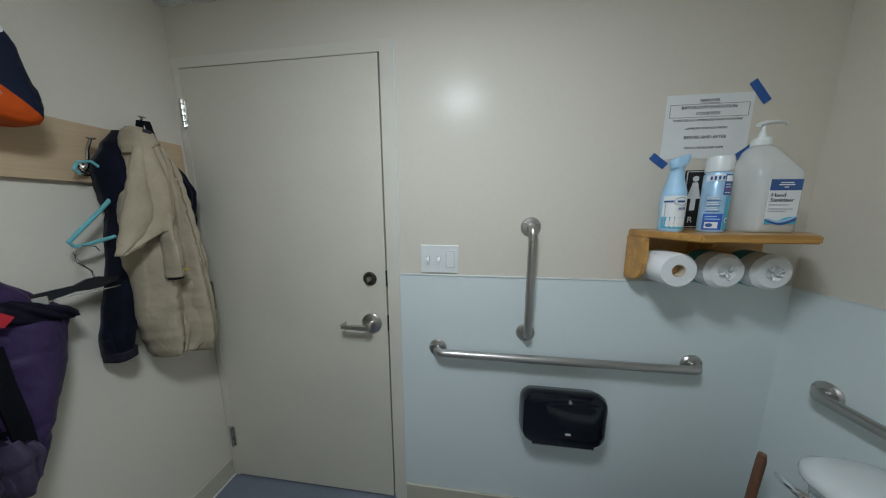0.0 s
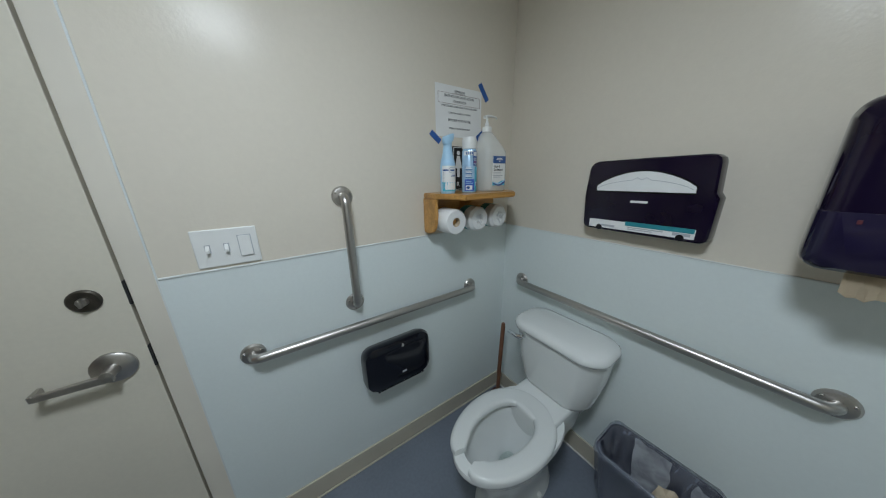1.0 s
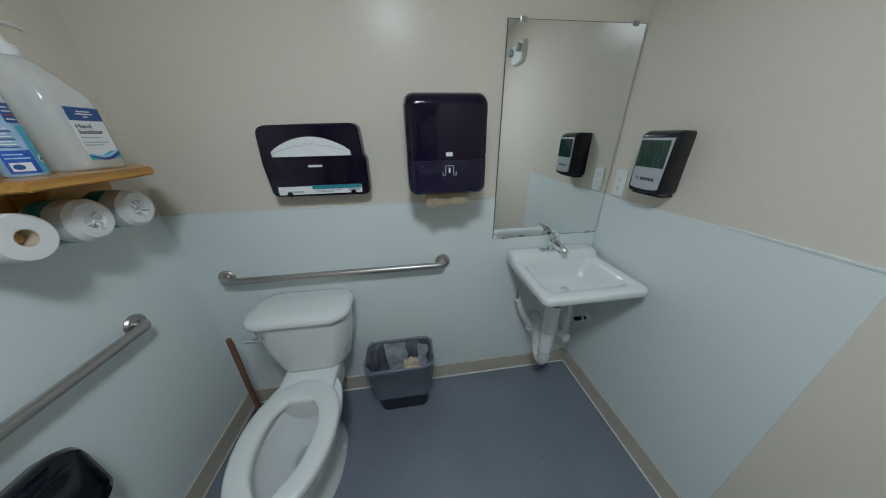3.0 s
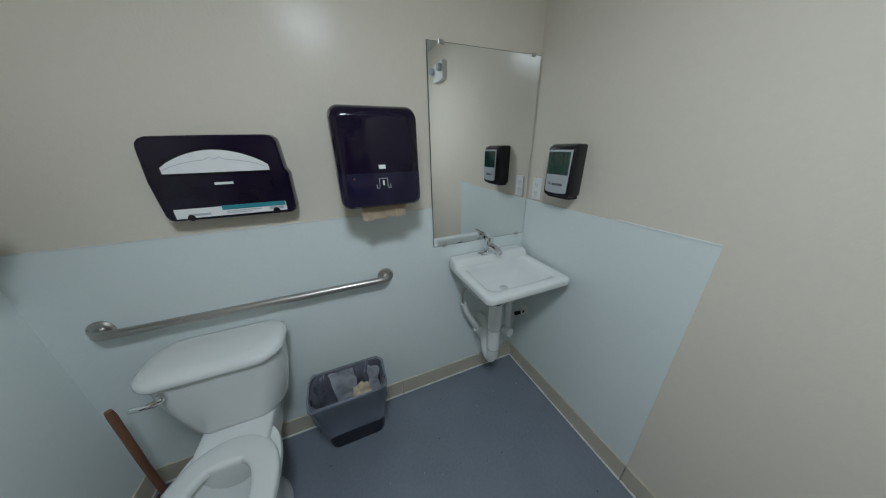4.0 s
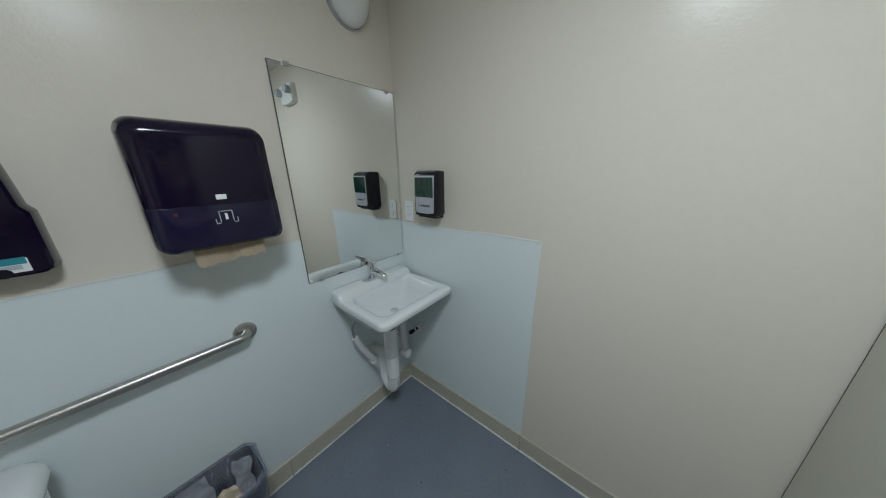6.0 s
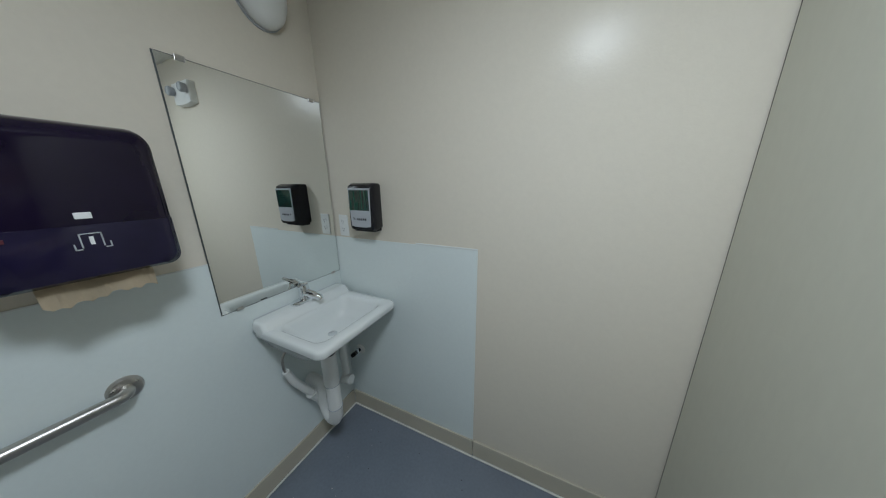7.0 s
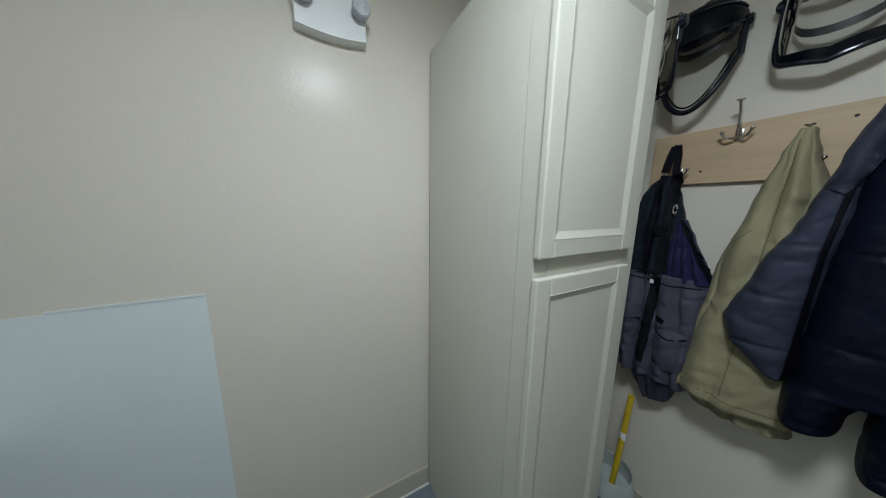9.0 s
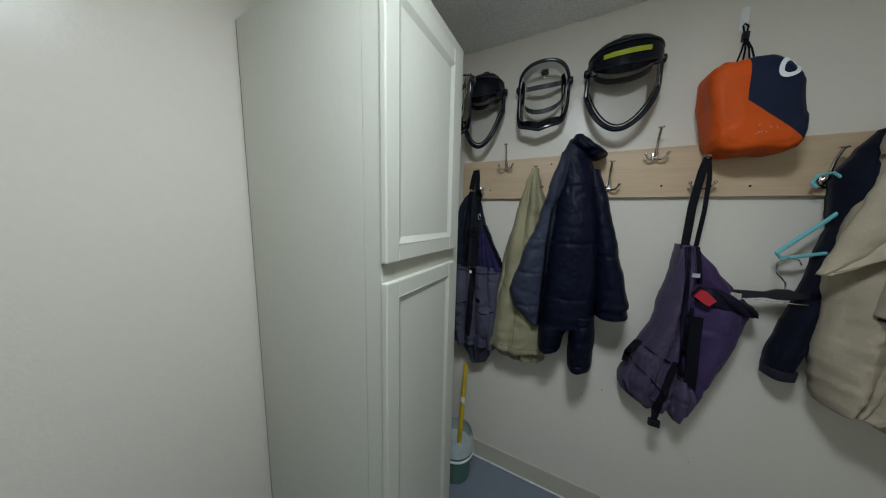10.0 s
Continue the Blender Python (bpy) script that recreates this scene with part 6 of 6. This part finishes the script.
part("clip", box(X - 0.004, X + 0.012, 0.515, 0.545, 1.190, 1.218, 0.003), M_NICKEL, bh, "metal clip")

# tan jacket over a navy one
nv = thing("navy_work_jacket", (WX, 0.78, 1.6), "dark navy jacket hung beneath a tan one", "jacket", "clothes on the hooks")
drape("jacket_back", [(1.745, 0.780, 0.850, 0.06), (1.69, 0.745, 0.905, 0.075), (1.60, 0.705, 0.965, 0.10), (1.54, 0.712, 0.985, 0.11), (1.40, 0.73, 0.975, 0.09), (1.36, 0.76, 0.955, 0.05)], M_DENIM, nv, seed=20, fold=0.012)
drape("sleeve", [(1.55, 0.740, 0.83, 0.05), (1.36, 0.708, 0.80, 0.055), (1.20, 0.685, 0.78, 0.06), (1.10, 0.662, 0.755, 0.06), (1.02, 0.644, 0.722, 0.06), (0.955, 0.645, 0.712, 0.055)], M_DENIM, nv, "dark navy sleeve", seed=22, fold=0.014)
drape("cuff", [(0.965, 0.641, 0.716, 0.062), (0.935, 0.643, 0.714, 0.062)], cloth("faded_cuff", (0.020, 0.019, 0.028), 0.8), nv, "faded cuff", seed=23, fold=0.004, rows=4)
strap("hanging_loop", [(HX + 0.046, 0.835, 1.735), (HX + 0.051, 0.842, 1.79), (HX + 0.055, 0.86, 1.795), (HX + 0.058, 0.868, 1.74)], 0.022, M_BLACKSTRAP, nv, "black hanging loop")

tj = thing("tan_jacket", (WX, 0.85, 1.6), "tan canvas jacket with a long sleeve hung on a hook", "jacket", "clothes on the hooks")
B = WX + 0.085
tanb = drape("jacket_body", [(1.738, 0.778, 0.806, 0.05, B), (1.70, 0.765, 0.850, 0.08, B), (1.60, 0.748, 0.878, 0.095, B), (1.51, 0.730, 0.896, 0.10, B), (1.42, 0.718, 0.908, 0.105, B), (1.30, 0.712, 0.918, 0.105, B), (1.10, 0.710, 0.920, 0.105, B), (1.0, 0.718, 0.912, 0.105, B), (0.93, 0.728, 0.880, 0.10, B), (0.895, 0.745, 0.830, 0.095, B)], M_TAN, tj, seed=25, fold=0.024, freq=18, rows=70, slack=0.7)
tanr = drape("right_front", [(1.69, 0.800, 0.836, 0.055, B + 0.035), (1.50, 0.806, 0.880, 0.065, B + 0.045), (1.23, 0.812, 0.908, 0.07, B + 0.05), (1.0, 0.808, 0.920, 0.075, B + 0.05), (0.93, 0.810, 0.914, 0.07, B + 0.05), (0.885, 0.820, 0.892, 0.06, B + 0.05), (0.868, 0.840, 0.872, 0.05, B + 0.05)], M_TAN, tj, "hanging front panel", seed=31, fold=0.024, freq=26, rows=60, slack=0.5)
tans = drape("sleeve", [(1.50, 0.764, 0.796, 0.030, B + 0.100), (1.40, 0.754, 0.793, 0.045, B + 0.110), (1.30, 0.748, 0.793, 0.048, B + 0.115), (1.225, 0.745, 0.796, 0.046, B + 0.115)], M_TAN, tj, "tan sleeve with a buttoned cuff", seed=26, fold=0.012, freq=40, rows=46, slack=0.5)
# near-black cap on the closed sleeve end, painted as shade inside the cuff
drape("cuff_opening", [(1.229, 0.751, 0.791, 0.038, B + 0.115), (1.214, 0.753, 0.789, 0.034, B + 0.115)], M_DARK, tj, "dark cap standing in for shade inside the open cuff", seed=26, fold=0.003, rows=4)
tanl = drape("lapel", [(1.68, 0.744, 0.800, 0.020, B + 0.080), (1.60, 0.716, 0.812, 0.026, B + 0.090), (1.50, 0.687, 0.816, 0.030, B + 0.095), (1.43, 0.667, 0.812, 0.032, B + 0.098), (1.39, 0.658, 0.770, 0.032, B + 0.098), (1.35, 0.649, 0.704, 0.030, B + 0.096), (1.316, 0.641, 0.656, 0.020, B + 0.096)], M_TAN, tj, "folded-back front edge", seed=28, fold=0.009, freq=11, rows=40)
drape("collar", [(1.752, 0.772, 0.800, 0.040, B + 0.02), (1.735, 0.760, 0.822, 0.062, B + 0.02), (1.705, 0.750, 0.836, 0.070, B + 0.02), (1.678, 0.744, 0.806, 0.066, B + 0.025), (1.655, 0.745, 0.770, 0.06, B + 0.03)], M_TAN, tj, seed=29, fold=0.006, freq=14, rows=22)
M_TANSEAM = cloth("tan_seam", (0.24, 0.195, 0.13), 0.9)
front = [tanb, tanr, tans, tanl]
lay("lapel_edge", front, [(0.806, 1.45), (0.765, 1.398), (0.704, 1.358), (0.660, 1.328)], 0.003, M_TANSEAM, tj, "", 0.0008, 0.002)
lay("seam", front, [(0.836, 1.66), (0.842, 1.50), (0.856, 1.25), (0.862, 0.95)], 0.003, M_TANSEAM, tj, "", 0.0006, 0.002)
lay("cuff_seam", front, [(0.756, 1.262), (0.778, 1.258), (0.800, 1.264)], 0.003, M_TANSEAM, tj, "", 0.0006, 0.002)
strap("collar_tag", [(WX + 0.172, 0.778, 1.738), (WX + 0.172, 0.800, 1.736)], 0.012, M_INK, tj, "dark collar label", 0.004)
strap("cuff_tab", [(WX + 0.252, 0.772, 1.245), (WX + 0.250, 0.790, 1.245)], 0.008, mat("mustard_thread", (0.45, 0.33, 0.05), 0.8), tj, "mustard stitched tab", 0.003)

# ---- orange and navy bag ----

bg = thing("stuff_sack", (WX, 0.46, 1.7), "orange and navy drawstring sack hung from a clear wall hook", "bag")
C, RX, RY, RZ = Vector((WX + 0.088, 0.476, 1.829)), 0.082, 0.104, 0.141
nu, nv_ = 150, 100


def sack(i, j):
    a, b = 2 * math.pi * i / nu, -math.pi / 2 + math.pi * j / nv_
    f = lambda c, q: math.copysign(abs(c) ** q, c)
    p = Vector((RX * f(math.cos(b), 0.36) * f(math.cos(a), 0.42), RY * f(math.cos(b), 0.36) * f(math.sin(a), 0.42), RZ * f(math.sin(b), 0.40)))
    yn, zn = p.y / RY, p.z / RZ
    if yn > 0 and zn > 0:
        p *= 1 - 0.20 * (yn * zn) ** 1.5
    p *= 1 + 0.05 * noise.noise(p * 16) + 0.02 * noise.noise(Vector((p.y * 45, p.z * 12, 2)))
    p *= 1 - 0.035 * abs(noise.noise(Vector(((p.z - 0.5 * p.y) * 55, (p.y + 0.5 * p.z) * 9, 6)))) ** 0.7 * max(0.0, 1 - abs(p.z + 0.02) / 0.10)
    pull = max(0.0, 1 - abs(p.z + 0.45 * p.y + 0.02) / 0.075)
    p *= 1 - 0.060 * pull * abs(noise.noise(Vector(((p.y - 0.35 * p.z) * 42, (p.z + 0.4 * p.y) * 7, 9)))) ** 0.6
    p *= 1 + 0.030 * abs(noise.noise(Vector((p.y * 24 + p.z * 14, p.z * 30 - p.y * 10, 4)))) ** 0.8
    p.y -= 0.17 * p.z
    return C + p


whole = bmesh.new()
for j in range(nv_):
    for i in range(nu):
        whole.faces.new([whole.verts.new(v) for v in (sack(i, j), sack(i + 1, j), sack(i + 1, j + 1), sack(i, j + 1))])
bmesh.ops.remove_doubles(whole, verts=whole.verts, dist=0.0004)
seam_1 = (C + Vector((0, -0.030, 0)), Vector((0, 1, 0.05)))
seam_2 = (C + Vector((0, 0.0, -0.020)), Vector((0, 0.68, 0.73)))


def cut(source, planes):
    """A copy of the sack that keeps what lies on the wanted side of each plane."""
    own = source.copy()
    for (co, no), keep in planes:
        bmesh.ops.bisect_plane(own, geom=list(own.verts) + list(own.edges) + list(own.faces), plane_co=co, plane_no=no, clear_inner=keep, clear_outer=not keep)
    return own


M_ORANGE = cloth("orange_nylon", (0.54, 0.078, 0.010), 0.5, fine=0.05, sheen=0.0, bump=0.15)
orange = cut(whole, [(seam_1, False)])
merge(orange, cut(whole, [(seam_1, True), (seam_2, False)]))
bmesh.ops.remove_doubles(orange, verts=orange.verts, dist=0.0003)
part("orange_panel", orange, M_ORANGE, bg, "bright orange nylon", True, 180)
part("navy_panel", cut(whole, [(seam_1, True), (seam_2, True)]), cloth("slate_navy_nylon", (0.012, 0.016, 0.036), 0.5, fine=0.06, sheen=0.0, bump=0.2), bg, "navy nylon panel", True, 180)
tree = BVHTree.FromBMesh(whole)
mid = Vector((0.078, 0.050, 0.088)).normalized()
u_, v_ = mid.cross(Vector((0, 0, 1))).normalized(), mid.cross(mid.cross(Vector((0, 0, 1)))).normalized()
rows = []
for k in range(25):
    a = 2 * math.pi * k / 24
    row = []
    for rad, lift in ((0.13, 0.0005), (0.13, 0.002), (0.22, 0.002), (0.22, 0.0005)):
        way = (mid + u_ * rad * math.cos(a) + v_ * rad * math.sin(a)).normalized()
        hit = tree.ray_cast(C + way * 0.6, -way)[0]
        row.append(hit + way * lift)
    rows.append(row)
part("round_emblem", rings(rows, cap=False), M_PAPER, bg, "white ring emblem", True)
M_SCUFF = mat("pale_scuff", (0.34, 0.30, 0.30), 0.8)
rng = random.Random(12)
for k in range(6):
    y, z = rng.uniform(0.0, 0.06), rng.uniform(-0.115, -0.06)
    bm = bmesh.new()
    a, q = rng.uniform(0, 3.14), rng.uniform(0.003, 0.010)
    pts = []
    for j in range(5):
        e = (j / 4 - 0.5) * q
        h = tree.ray_cast(C + Vector((0.5, y + e * math.cos(a), z + e * math.sin(a) + 0.002 * math.sin(j * 2.0))), Vector((-1, 0, 0)))[0]
        if h is not None:
            pts.append(h + Vector((0.0004, 0, 0)))
    if len(pts) > 2:
        part("scuff", tube(pts, [0.0004] + [0.0008] * (len(pts) - 2) + [0.0004], 6, bm), M_SCUFF, bg, "pale scuff mark")
whole.free()
TOP = Vector((WX + 0.040, 0.462, 2.082))
for dy in (-0.032, -0.012, 0.010, 0.026):
    part("cord", tube([C + Vector((-0.02, dy - 0.01, RZ * 0.92)), TOP.lerp(C + Vector((-0.02, dy, RZ)), 0.4), TOP], 0.0026, 8), M_BLACKSTRAP, bg, "black drawcord", True)
part("cord_lock", tube([TOP + Vector((0, 0, -0.012)), TOP + Vector((0, 0, 0.012))], [0.010, 0.010], 10), M_BLACK, bg, "", True)
part("cord", tube([TOP, TOP + Vector((-0.010, -0.006, 0.04)), TOP + Vector((-0.018, 0.0, 0.052)), TOP + Vector((-0.006, 0.006, 0.035)), TOP], 0.0026, 8), M_BLACKSTRAP, bg, "", True)
wh = thing("wall_hook", (WX, 0.465, 2.15), "small clear adhesive wall hook", "hook")
part("hook_plate", box(WX, WX + 0.006, 0.455, 0.477, 2.118, 2.195, 0.003), M_WHITEPL, wh)
part("hook_arm", tube([(WX + 0.004, 0.466, 2.150), (WX + 0.014, 0.466, 2.134), (WX + 0.026, 0.466, 2.132), (WX + 0.032, 0.466, 2.146)], 0.004, 8), M_WHITEPL, wh, "", True)

# ---- face shields ----
M_VISOR = glass("clear_visor", (0.86, 0.865, 0.86), 0.04, 1.42)
M_BAND = mat("headband_grey", (0.045, 0.045, 0.050), 0.5, var=0.2, scale=30)
M_SHBLACK = mat("shield_black", (0.007, 0.009, 0.016), 0.20, var=0.2, scale=14)


def face_shield(yc, ztop, zbot, hw, sticker, full=False, proj=0.115, edge=0.0075):
    """A clear bent visor in a black rim, on knobs, with a brow crown or, if full, a clear top; hung with its back to the wall."""
    t = thing("face_shield", (WX, yc, ztop), "clear face shield with black crown and yellow label, wall-hung" if sticker else "clear face shield with black rim and headband, wall-hung", "face shield", "face shields on the wall")
    zk = ztop - 0.088
    h = zk - zbot

    def P(a, z, grow=1.0):
        ang = a * radians(84)
        lean = max(0.0, (zk - z) / h)
        return Vector((WX + 0.022 + proj * math.cos(ang) ** 0.8 * grow * (1 - 0.35 * lean), yc + hw * math.sin(ang) * grow, z))

    def low(a):
        b = abs(a)
        s = math.sin(radians(84) * b)
        if full:
            return zbot + h * (0.15 * s + 0.45 * s ** 16)
        return zbot + h * (0.50 * s ** 2.0 + 0.14 * s ** 9)

    def high(a):
        return zk + (0.068 if full else 0.035) * (1 - abs(a) ** (2.3 if full else 3.2))

    aa = [-1 + 2 * j / 28 for j in range(29)]

    def B(a, z):
        """The top bends back towards the wall."""
        p = P(a, z)
        p.x = WX + 0.02 + (p.x - WX - 0.02) * (1 - 0.45 * max(0.0, (z - zk) / 0.1) ** 1.5)
        return p

    rows = [[B(a, high(a) - (high(a) - low(a)) * k / 14) for a in aa] for k in range(15)]
    part("visor", rings(rows, cap=False, closed=False), M_VISOR, t, "clear curved plastic", True, 180)
    part("rim", tube([P(-1, zk + 0.01)] + [P(a, low(a), 1.01) for a in aa] + [P(1, zk + 0.01)], edge, 10), M_SHBLACK, t, "black lower rim", True)
    part("inner_rim", tube([P(-0.93, zk - 0.03, 0.97)] + [P(a * 0.93, low(a) + 0.016, 0.97) for a in aa] + [P(0.93, zk - 0.03, 0.97)], 0.0032, 8), M_SHBLACK, t, "thin inner rim", True)
    if full and edge > 0.004:
        band_rows = [[P(a, low(a) + 0.002, 1.0) for a in aa], [P(a, low(a) + 0.030 * (1 - 0.5 * abs(a) ** 2), 1.03) for a in aa]]
        chin = rings(band_rows, cap=False, closed=False)
        bmesh.ops.solidify(chin, geom=list(chin.faces), thickness=0.004)
        part("chin_band", chin, M_SHBLACK, t, "broad black chin band", True, 60)
    if full:
        part("top_rim", tube([B(a, high(a)) for a in aa], edge, 10), M_SHBLACK, t, "black upper rim", True)
    else:
        rows = []
        for k in range(9):
            b = k / 8
            row = []
            for a in aa:
                p = P(a, zk)
                row.append(Vector((WX + 0.018 + (p.x - WX - 0.018) * (1.05 - 0.50 * b ** 4), yc + (p.y - yc) * (1.05 - 0.24 * b ** 4), zk - 0.042 * (1 - a * a) * (1 - b) - 0.004 + 0.090 * b ** 0.8 * (1 - 0.45 * abs(a) ** 3))))
            rows.append(row)
        bm = rings(rows, cap=False, closed=False)
        bmesh.ops.solidify(bm, geom=list(bm.faces), thickness=0.003)
        crown = part("crown", bm, M_SHBLACK, t, "black brow crown", True, 60)
        # a raised rib across the crown, a lip along its foot, and the padded brow below it
        def C(a, b, out):
            p = P(a, zk)
            return Vector((WX + 0.018 + (p.x - WX - 0.018) * (1.05 - 0.50 * b ** 4) + out, yc + (p.y - yc) * (1.05 - 0.24 * b ** 4), zk - 0.042 * (1 - a * a) * (1 - b) - 0.004 + 0.090 * b ** 0.8 * (1 - 0.45 * abs(a) ** 3)))
        part("rib", tube([C(a * 0.94, 0.62, 0.001) for a in aa], 0.0045, 8), M_SHBLACK, crown, "", True)
        part("lip", tube([C(a, 0.02, 0.0) for a in aa], 0.004, 8), M_SHBLACK, crown, "", True)
        brow = [[C(a * 0.55, 0.03, -0.006) + Vector((-0.004 * k, 0, -0.008 * k * (1 - (a * 0.98) ** 2))) for a in aa] for k in range(4)]
        bm = rings(brow, cap=False, closed=False)
        bmesh.ops.solidify(bm, geom=list(bm.faces), thickness=0.004)
        part("brow_pad", bm, M_SHBLACK, crown, "padded black brow", True, 60)
        for s_ in (-1, 1):
            p = C(0.62 * s_, 0.02, -0.004)
            part("catch", box(p.x - 0.010, p.x + 0.004, p.y - 0.012, p.y + 0.012, p.z - 0.016, p.z + 0.006, 0.003), M_SHBLACK, crown, "small catch")
        if sticker:
            rows = []
            for b in (0.20, 0.33):
                row = []
                for j in range(13):
                    a = -0.42 + 0.84 * j / 12
                    p = P(a, zk)
                    row.append(Vector((WX + 0.018 + (p.x - WX - 0.018) * (1.05 - 0.50 * b ** 4) + 0.004, yc + (p.y - yc) * (1.055 - 0.24 * b ** 4), zk - 0.042 * (1 - a * a) * (1 - b) - 0.004 + 0.090 * b ** 0.8 * (1 - 0.45 * abs(a) ** 3) + 0.003)))
                rows.append(row)
            bm = rings(rows, cap=False, closed=False)
            bmesh.ops.solidify(bm, geom=list(bm.faces), thickness=0.0012)
            part("sticker", bm, mat("yellow_label", (0.60, 0.66, 0.04), 0.5), crown, "bright yellow label strip")
    part("strap_tab", box(WX + 0.002, WX + 0.040, yc - 0.015, yc + 0.015, ztop - (0.028 if full else 0.020), ztop + (0.012 if full else 0.028), 0.004), M_SHBLACK, t)
    for s_ in (-1, 1):
        part("knob", lathe([(0.003, yc + s_ * (hw + 0.000)), (0.016, yc + s_ * (hw + 0.000)), (0.016, yc + s_ * (hw + 0.012)), (0.011, yc + s_ * (hw + 0.016)), (0.003, yc + s_ * (hw + 0.016))], (WX + 0.036, 0, zk), 14, "y"), M_SHBLACK, t, "black side knob", True)
        part("arm", box(WX + 0.026, WX + 0.050, yc + s_ * hw - 0.004, yc + s_ * hw + 0.003, zk - 0.045, zk + 0.022, 0.002), M_SHBLACK, t)
    for z, g, w in (((zk + 0.012, 0.86, 0.020), (zk - 0.050, 0.80, 0.020)) if full else ((zk + 0.006, 0.84, 0.022),)):
        pts = [Vector((WX + 0.008 + 0.070 * math.cos(radians(82) * a) * g, yc + hw * g * math.sin(radians(82) * a), z - (0.030 if z > zk and full else 0.070) * math.cos(radians(90) * a) ** 0.8)) for a in aa]
        rows = [[p + Vector((0, 0, -w / 2)), p + Vector((0.003, 0, -w / 2)), p + Vector((0.003, 0, w / 2)), p + Vector((0, 0, w / 2))] for p in pts]
        part("headband", rings(rows), M_BAND, t, "dark grey headband", True)
    return t


face_shield(0.125, 2.156, 1.814, 0.120, True, edge=0.0095)
face_shield(-0.170, 2.145, 1.850, 0.104, False, True)
face_shield(-0.447, 2.150, 1.804, 0.098, False, edge=0.009)
side = face_shield(-0.485, 2.055, 1.79, 0.100, False, True, 0.115, 0.0028)
side.location = (CX0 + 0.0125, -0.485, 2.055)
side.rotation_euler = (0, 0, math.pi)

# ---- bucket and stick behind the cabinet ----
bk = thing("bucket", (-1.165, -0.49, 0), "green plastic bucket with a white liner and wire handle", "bucket")
part("pail", lathe([(0.078, 0.0), (0.082, 0.004), (0.098, 0.165), (0.102, 0.168), (0.102, 0.178), (0.096, 0.178), (0.092, 0.16), (0.078, 0.010), (0.002, 0.010)], (-1.165, -0.49, 0), 30), mat("green_pail", (0.075, 0.17, 0.135), 0.35, var=0.12), bk, "", True)
part("rim_band", lathe([(0.1005, 0.150), (0.104, 0.152), (0.104, 0.160), (0.1005, 0.162)], (-1.165, -0.49, 0), 30), M_WHITEPL, bk, "pale rim band", True)
part("liner", lathe([(0.096, 0.176), (0.104, 0.180), (0.100, 0.215), (0.088, 0.265), (0.086, 0.263), (0.097, 0.212), (0.094, 0.17)], (-1.165, -0.49, 0), 26), mat("white_liner", (0.44, 0.49, 0.47), 0.4, var=0.1, scale=30, bump=0.4, bump_scale=50), bk, "cloudy white plastic liner", True)
part("wire_handle", tube(arc((-1.165, -0.49, 0.150), 0.106, 200, 340, 14, ((0.3, 0.95, 0), (0.35, -0.1, 0.93))), 0.0022, 8), M_STEEL, bk, "thin wire handle", True)
st = thing("yellow_handle", (-1.2, -0.47, 0.02), "yellow-painted wooden handle standing in the bucket", "handle")
part("stick", tube([(-1.160, -0.478, 0.014), (-1.186, -0.471, 0.30), (-1.214, -0.466, 0.635)], 0.012, 12), mat("yellow_paint", (0.60, 0.42, 0.02), 0.4, var=0.1, scale=20), st, "", True)
part("sticker", lathe([(0.0122, -0.02), (0.0126, -0.02), (0.0126, 0.02), (0.0122, 0.02)], (-1.197, -0.469, 0.435), 12), M_PAPER, st, "small pale sticker")
